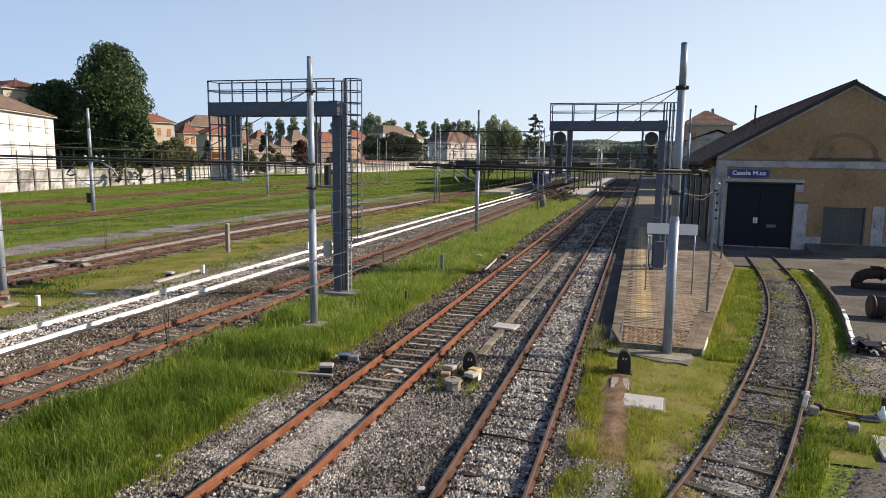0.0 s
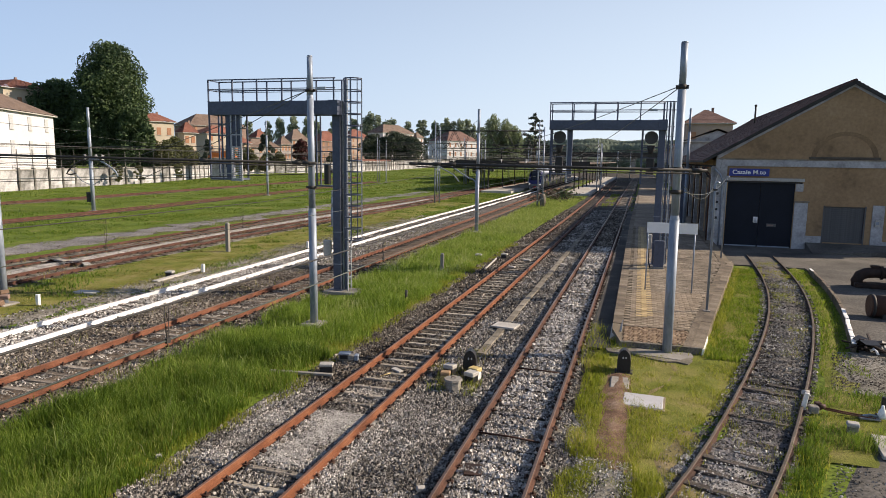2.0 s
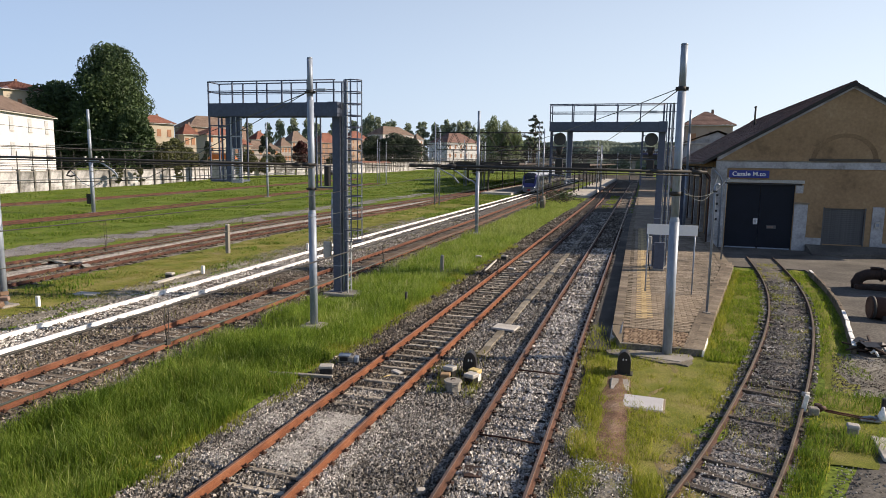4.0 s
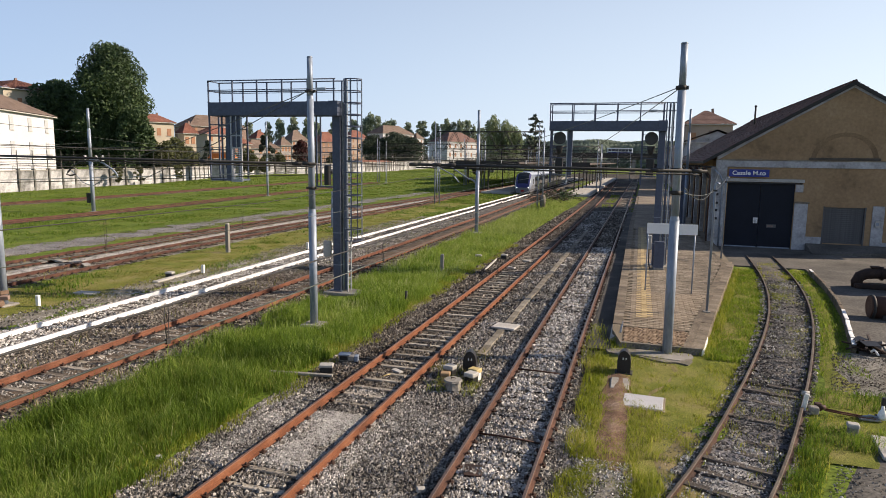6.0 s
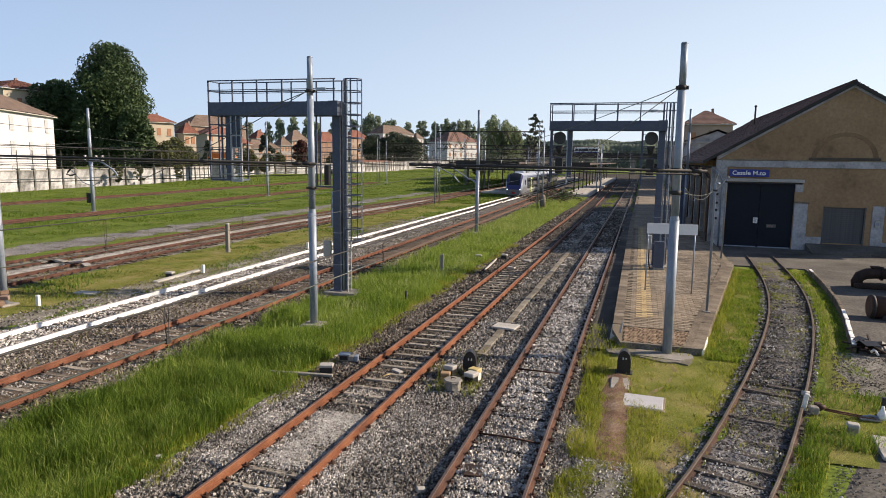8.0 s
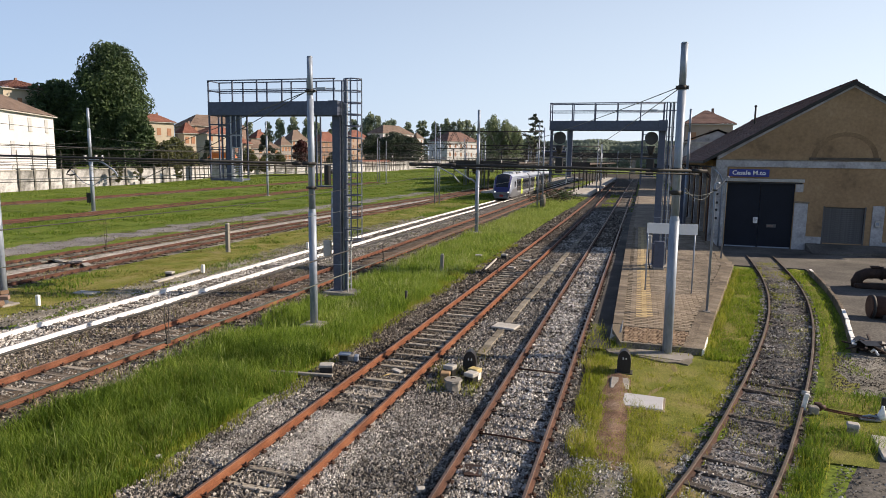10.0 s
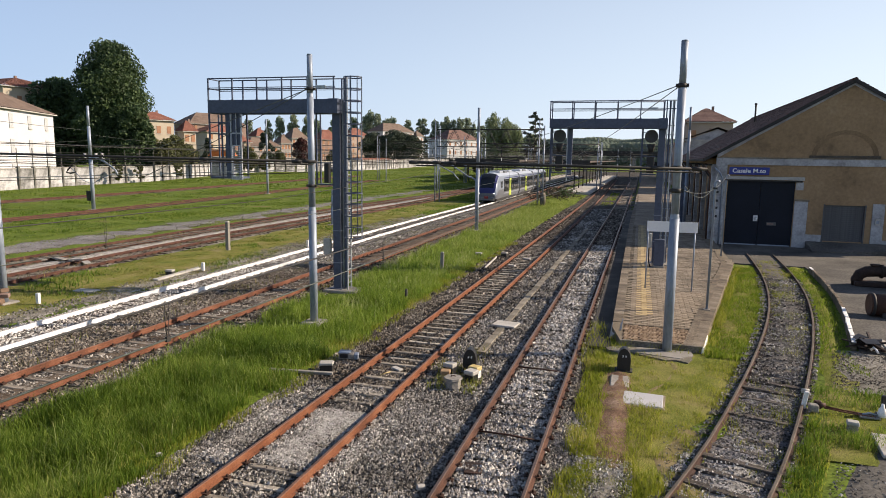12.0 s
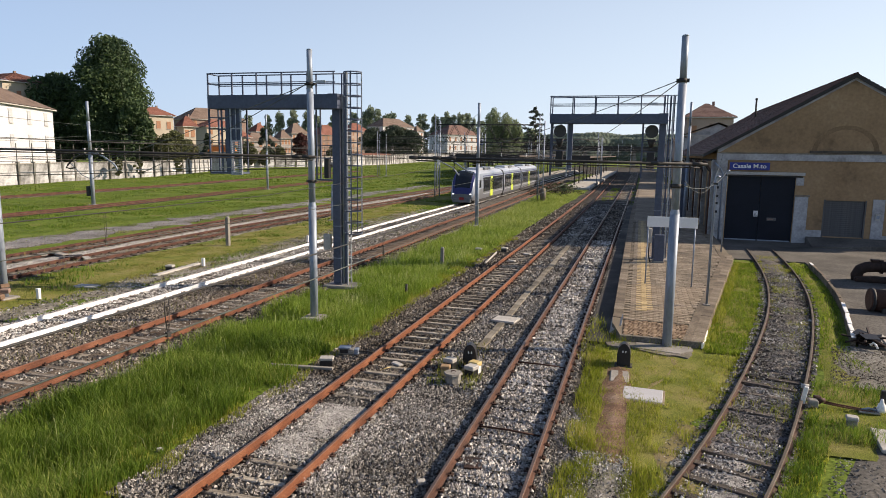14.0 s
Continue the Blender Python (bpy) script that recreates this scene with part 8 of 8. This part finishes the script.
def blades(name, label, areas, height, width, seed, material, clump=0.6, mask=0.0, freq=0.5):
    """Grass blades: bent tapering strips. areas: x0, x1 as functions of y, y0, y1, blades a square metre."""
    rng = np.random.default_rng(seed)
    pts = []
    for x0, x1, y0, y1, dens in areas:
        ym = 0.5 * (y0 + y1)
        n = int(max(x1(ym) - x0(ym), 0.1) * (y1 - y0) * dens)
        y = y0 + (y1 - y0) * rng.random(n)
        a = np.array([x0(v) for v in y])
        b = np.array([x1(v) for v in y])
        pts.append(np.stack([a + (b - a) * rng.random(n), y], 1))
    p = np.concatenate(pts)
    k = np.array([noise.noise((q[0] * freq, q[1] * freq, seed)) + 0.5 * noise.noise((q[0] * freq * 3.3, q[1] * freq * 3.3, seed + 3)) for q in p])
    keep = k > mask + rng.normal(0, 0.12, len(p))
    for cx, cy, cr in BARE:
        keep &= np.hypot(p[:, 0] - cx, (p[:, 1] - cy) * 0.8) > cr * (0.8 + 0.5 * rng.random(len(p)))
    p, k = p[keep], k[keep]
    n = len(p)
    h = height * (0.45 + 0.75 * rng.random(n)) * (1 + clump * np.clip(k, -0.8, 1.0))
    w = width * (0.6 + 0.8 * rng.random(n))
    a = rng.random(n) * 6.283
    lean = h * rng.uniform(0.1, 0.75, n)
    la = rng.random(n) * 6.283
    side = np.stack([np.cos(a), np.sin(a), np.zeros(n)], 1) * w[:, None] * 0.5
    ld = np.stack([np.cos(la), np.sin(la), np.zeros(n)], 1)
    base = np.stack([p[:, 0], p[:, 1], np.full(n, -0.06)], 1)
    mid = base + ld * (lean * 0.3)[:, None] + np.array([0, 0, 1.0]) * (h * 0.6)[:, None]
    tip = base + ld * lean[:, None] + np.array([0, 0, 1.0]) * (h * 0.95)[:, None]
    v = np.stack([base - side, base + side, mid - side * 0.7, mid + side * 0.7, tip], 1).reshape(-1, 3)
    i = np.arange(n)[:, None] * 5
    t = np.concatenate([i + [0, 1, 3], i + [0, 3, 2], i + [2, 3, 4]])
    return tagged(part(name, soup(name, v, t, material), None, None, label), "", "grass", kind="stuff")


sw = lambda y: -8.55 + 0.5 * noise.noise((y * 0.6, 0, 2))
dl = lambda y: line_d(min(y, 138)) + 1.75 + 0.4 * noise.noise((y * 0.5, 0, 7))
blades("lush_grass", "tall lush green grass between the tracks", [(dl, sw, 6, 13, 900), (dl, sw, 13, 17, 600)], 0.40, 0.014, 21, BLADE, 0.95, -0.55, 0.75)
blades("lush_grass", "fresh green grass between the tracks", [(dl, sw, 14, 17, 200), (dl, sw, 17, 30, 470)], 0.38, 0.015, 47, MIDBLADE, 0.95, -0.55, 0.6)
blades("lush_grass", "tall lush green grass between the tracks", [(dl, lambda y: -8.5, 30, 50, 130)], 0.34, 0.028, 22, MIDBLADE, 0.9, -0.6)
blades("lush_grass", "pale yellow-green grass between the tracks", [(dl, lambda y: -8.5, 34, 50, 60), (lambda y: line_d(min(y, 138)) + 1.5, lambda y: -8.6, 50, 105, 60)], 0.34, 0.034, 46, STRIP, 0.9, -0.6)
blades("yard_grass", "short yellow-green grass before the platform", [(lambda y: -0.95, lambda y: line_s(y) - 0.95, 10, 20.3, 760),  (lambda y: line_s(y) + 0.9, lambda y: line_s(y) + 1.5, 9, 14.3, 420), (lambda y: line_s(y) + 0.9, lambda y: line_s(y) + 4.5, 14.5, 18, 320)], 0.13, 0.013, 23, BLADEYELLOW, 0.9, -0.22, 0.9)
blades("yard_grass", "green grass between the platform and the siding", [(lambda y: plat_right(y) + 0.1, lambda y: line_s(y) - 0.95, 20.5, 39, 640), (lambda y: line_s(y) + 0.85, lambda y: kerb_line(max(y, 22.8)) - 0.2, 20, 40, 240)], 0.15, 0.022, 24, SIDEGRASS, 0.9, -0.42, 0.8)
blades("yard_grass", "yellowish grass between the platform and the siding", [(lambda y: plat_right(y) + 0.1, lambda y: line_s(y) - 0.95, 20.5, 39, 110)], 0.15, 0.014, 31, BLADEDRY, 0.9, -0.4, 0.7)
blades("yard_grass", "tufts of weeds in the siding and the ballast edge", [(lambda y: line_s(y) - 0.75, lambda y: line_s(y) + 0.75, 9, 40, 110), (lambda y: line_s(y) - 0.6, lambda y: line_s(y) + 0.6, 24, 42, 200)], 0.15, 0.013, 25, BLADEYELLOW, 0.9, 0.05, 0.9)
blades("yard_grass", "tall bright grass along the duct slabs and the siding", [(K(-1.25), K(-0.62), 9, 20, 620), (K(-0.05), K(0.7), 9, 15.6, 420)], 0.24, 0.014, 35, BLADEYELLOW, 0.9, -0.35, 1.1)
blades("yard_grass", "tall green grass along the siding", [(lambda y: line_s(y) + 0.85, lambda y: line_s(y) + 1.45, 8, 14.6, 700), (lambda y: line_s(y) + 0.9, K(5.4), 14.7, 16.0, 520), (lambda y: line_s(y) + 0.9, K(7.0), 17.3, 18.7, 360)], 0.24, 0.014, 38, BLADE, 0.9, -0.3, 1.1)
blades("yard_grass", "tufts along the platform kerb and in its joints", [(lambda y: plat_right(y) - 0.1, lambda y: plat_right(y) + 0.35, 20.6, 38, 420), (K(-0.9), K(-0.2), 20.3, 21.7, 420), (K(-0.2), K(2.1), 20.5, 20.9, 260), (K(-1.5), K(-0.9), 18, 23.5, 260)], 0.26, 0.016, 37, BLADEYELLOW, 0.9, -0.02, 1.4)
blades("yard_grass", "weeds in the sunlit gap between the main tracks", [(K(-5.0), K(-3.6), 86, 120, 22), (K(-1.4), K(-0.8), 80, 120, 20)], 0.16, 0.05, 48, SIDEGRASS, 0.9, -0.1, 0.3)
blades("yard_grass", "weeds round the cable boxes", [(K(-5.0), K(-3.75), 15.2, 17.3, 260)], 0.22, 0.012, 36, BLADEYELLOW, 0.9, -0.05, 1.6)
blades("yard_grass", "thin olive grass on trodden earth", [(lambda y: -26.2, lambda y: line_c(y) - 1.9, 10, 62, 230)], 0.085, 0.022, 26, BLADEDRY, 0.9, -0.22, 0.7)
blades("meadow_grass", "short meadow grass between the far tracks", [(K(-50), K(-39.2), 20, 60, 55), (K(-39.2), K(-34.6), 46, 70, 24), (K(-68), K(-53), 38, 75, 25)], 0.08, 0.052, 27, MEADOW, 0.8, -0.2, 0.3)
blades("meadow_grass", "short meadow grass between the far tracks", [(K(-50), K(-39.2), 60, 90, 20), (K(-39.2), K(-34.6), 70, 90, 12), (K(-68), K(-53), 75, 110, 11), (K(-95), K(-71.5), 50, 120, 8), (K(-27), K(-20.5), 60, 110, 13), (K(-52), K(-34), 90, 112, 20)], 0.09, 0.095, 49, MEADOW, 0.8, -0.18, 0.3)
blades("meadow_grass", "far meadow grass beyond the disused tracks", [(K(-128), K(-30), 110, 200, 2.6), (K(-150), K(-30), 200, 330, 1.3), (K(-27), K(-20.8), 85, 112, 30)], 0.17, 0.26, 33, MEADOW, 0.8, -0.4, 0.12)
blades("yard_grass", "weeds along the ballast and between sleepers", [(lambda y: line_d(y) + 0.9, lambda y: line_d(y) + 1.9, 8, 60, 60), (K(-5.6), K(-4.0), 15.8, 19.0, 130), (lambda y: line_c(y) + 1.4, lambda y: line_d(y) - 1.2, 12, 60, 16), (lambda y: line_e(y) - 1.5, lambda y: line_f(y) + 1.2, 20, 90, 14)], 0.2, 0.016, 28, BLADEDRY, 0.9, 0.05, 0.8)

blades("meadow_tufts", "taller green tufts scattered over the meadow", [(K(-50), K(-39), 20, 110, 46), (K(-68), K(-53), 40, 115, 30), (K(-95), K(-71.5), 50, 125, 20), (K(-26), K(-21), 12, 100, 40), (K(-120), K(-32), 110, 200, 4.0)], 0.15, 0.055, 43, BLADE, 0.9, 0.24, 0.22)
blades("yard_grass", "weeds growing over the rusty far tracks", [(lambda y: line_g(y) - 0.66, lambda y: line_g(y) + 0.66, 24, 120, 70), (lambda y: line_h(y) - 0.66, lambda y: line_h(y) + 0.66, 36, 130, 60)], 0.12, 0.06, 53, MEADOW, 0.9, -0.15, 0.35)
blades("yard_grass", "thin weeds growing through the gravel path", [(K(-38.4), K(-34.2), 24, 110, 26)], 0.08, 0.05, 50, MEADOW, 0.8, 0.05, 0.5)
blades("dry_fringe", "straw-coloured thin grass along the ballast edge", [(lambda y: sw(y) - 0.9, lambda y: sw(y) + 0.4, 7, 45, 480)], 0.17, 0.012, 29, BLADEYELLOW, 0.8, -0.15, 1.2)

blades("seed_grass", "pale grass heads standing above the lush strip", [(lambda y: -13.0, lambda y: -9.0, 22, 36, 55), (lambda y: -13.2, lambda y: -8.8, 8, 22, 14), (lambda y: -12.6, lambda y: -9, 36, 70, 12)], 0.46, 0.016, 41, SEED, 0.6, -0.02, 0.6)


# ---- movement ----
def motions():
    """The train rolls towards the camera along its track; the bus crosses the overpass."""
    run = [(0.0, 129.6), (1.5, 126.2), (3.0, 122.0), (4.2, 117.3), (5.4, 113.3), (6.0, 111.0), (6.8, 108.0), (7.5, 105.0), (8.2, 101.6), (9.2, 97.0), (10.3, 91.6), (11.0, 88.2), (11.5, 85.8), (12.0, 83.2), (12.5, 80.4), (13.0, 77.2), (13.5, 74.0), (14.0, 70.8)]
    rows = []
    for t, y in run:
        a = -math.degrees(math.atan((line_c(y + 20) - line_c(y)) / 20))
        rows.append((t, pose(line_c(y), y, 0.125, 0, 0, a)))
    walk(TRAIN, rows)
    rows = []
    for t, x in ((0.0, 36.0), (5.4, -6.6), (8.2, -28.6), (14.0, -74.0)):
        rows.append((t, pose(x, 338 - 3 + x * math.tan(radians(8)), 9.5, 0, 0, 8)))
    walk(BUS, rows)


motions()
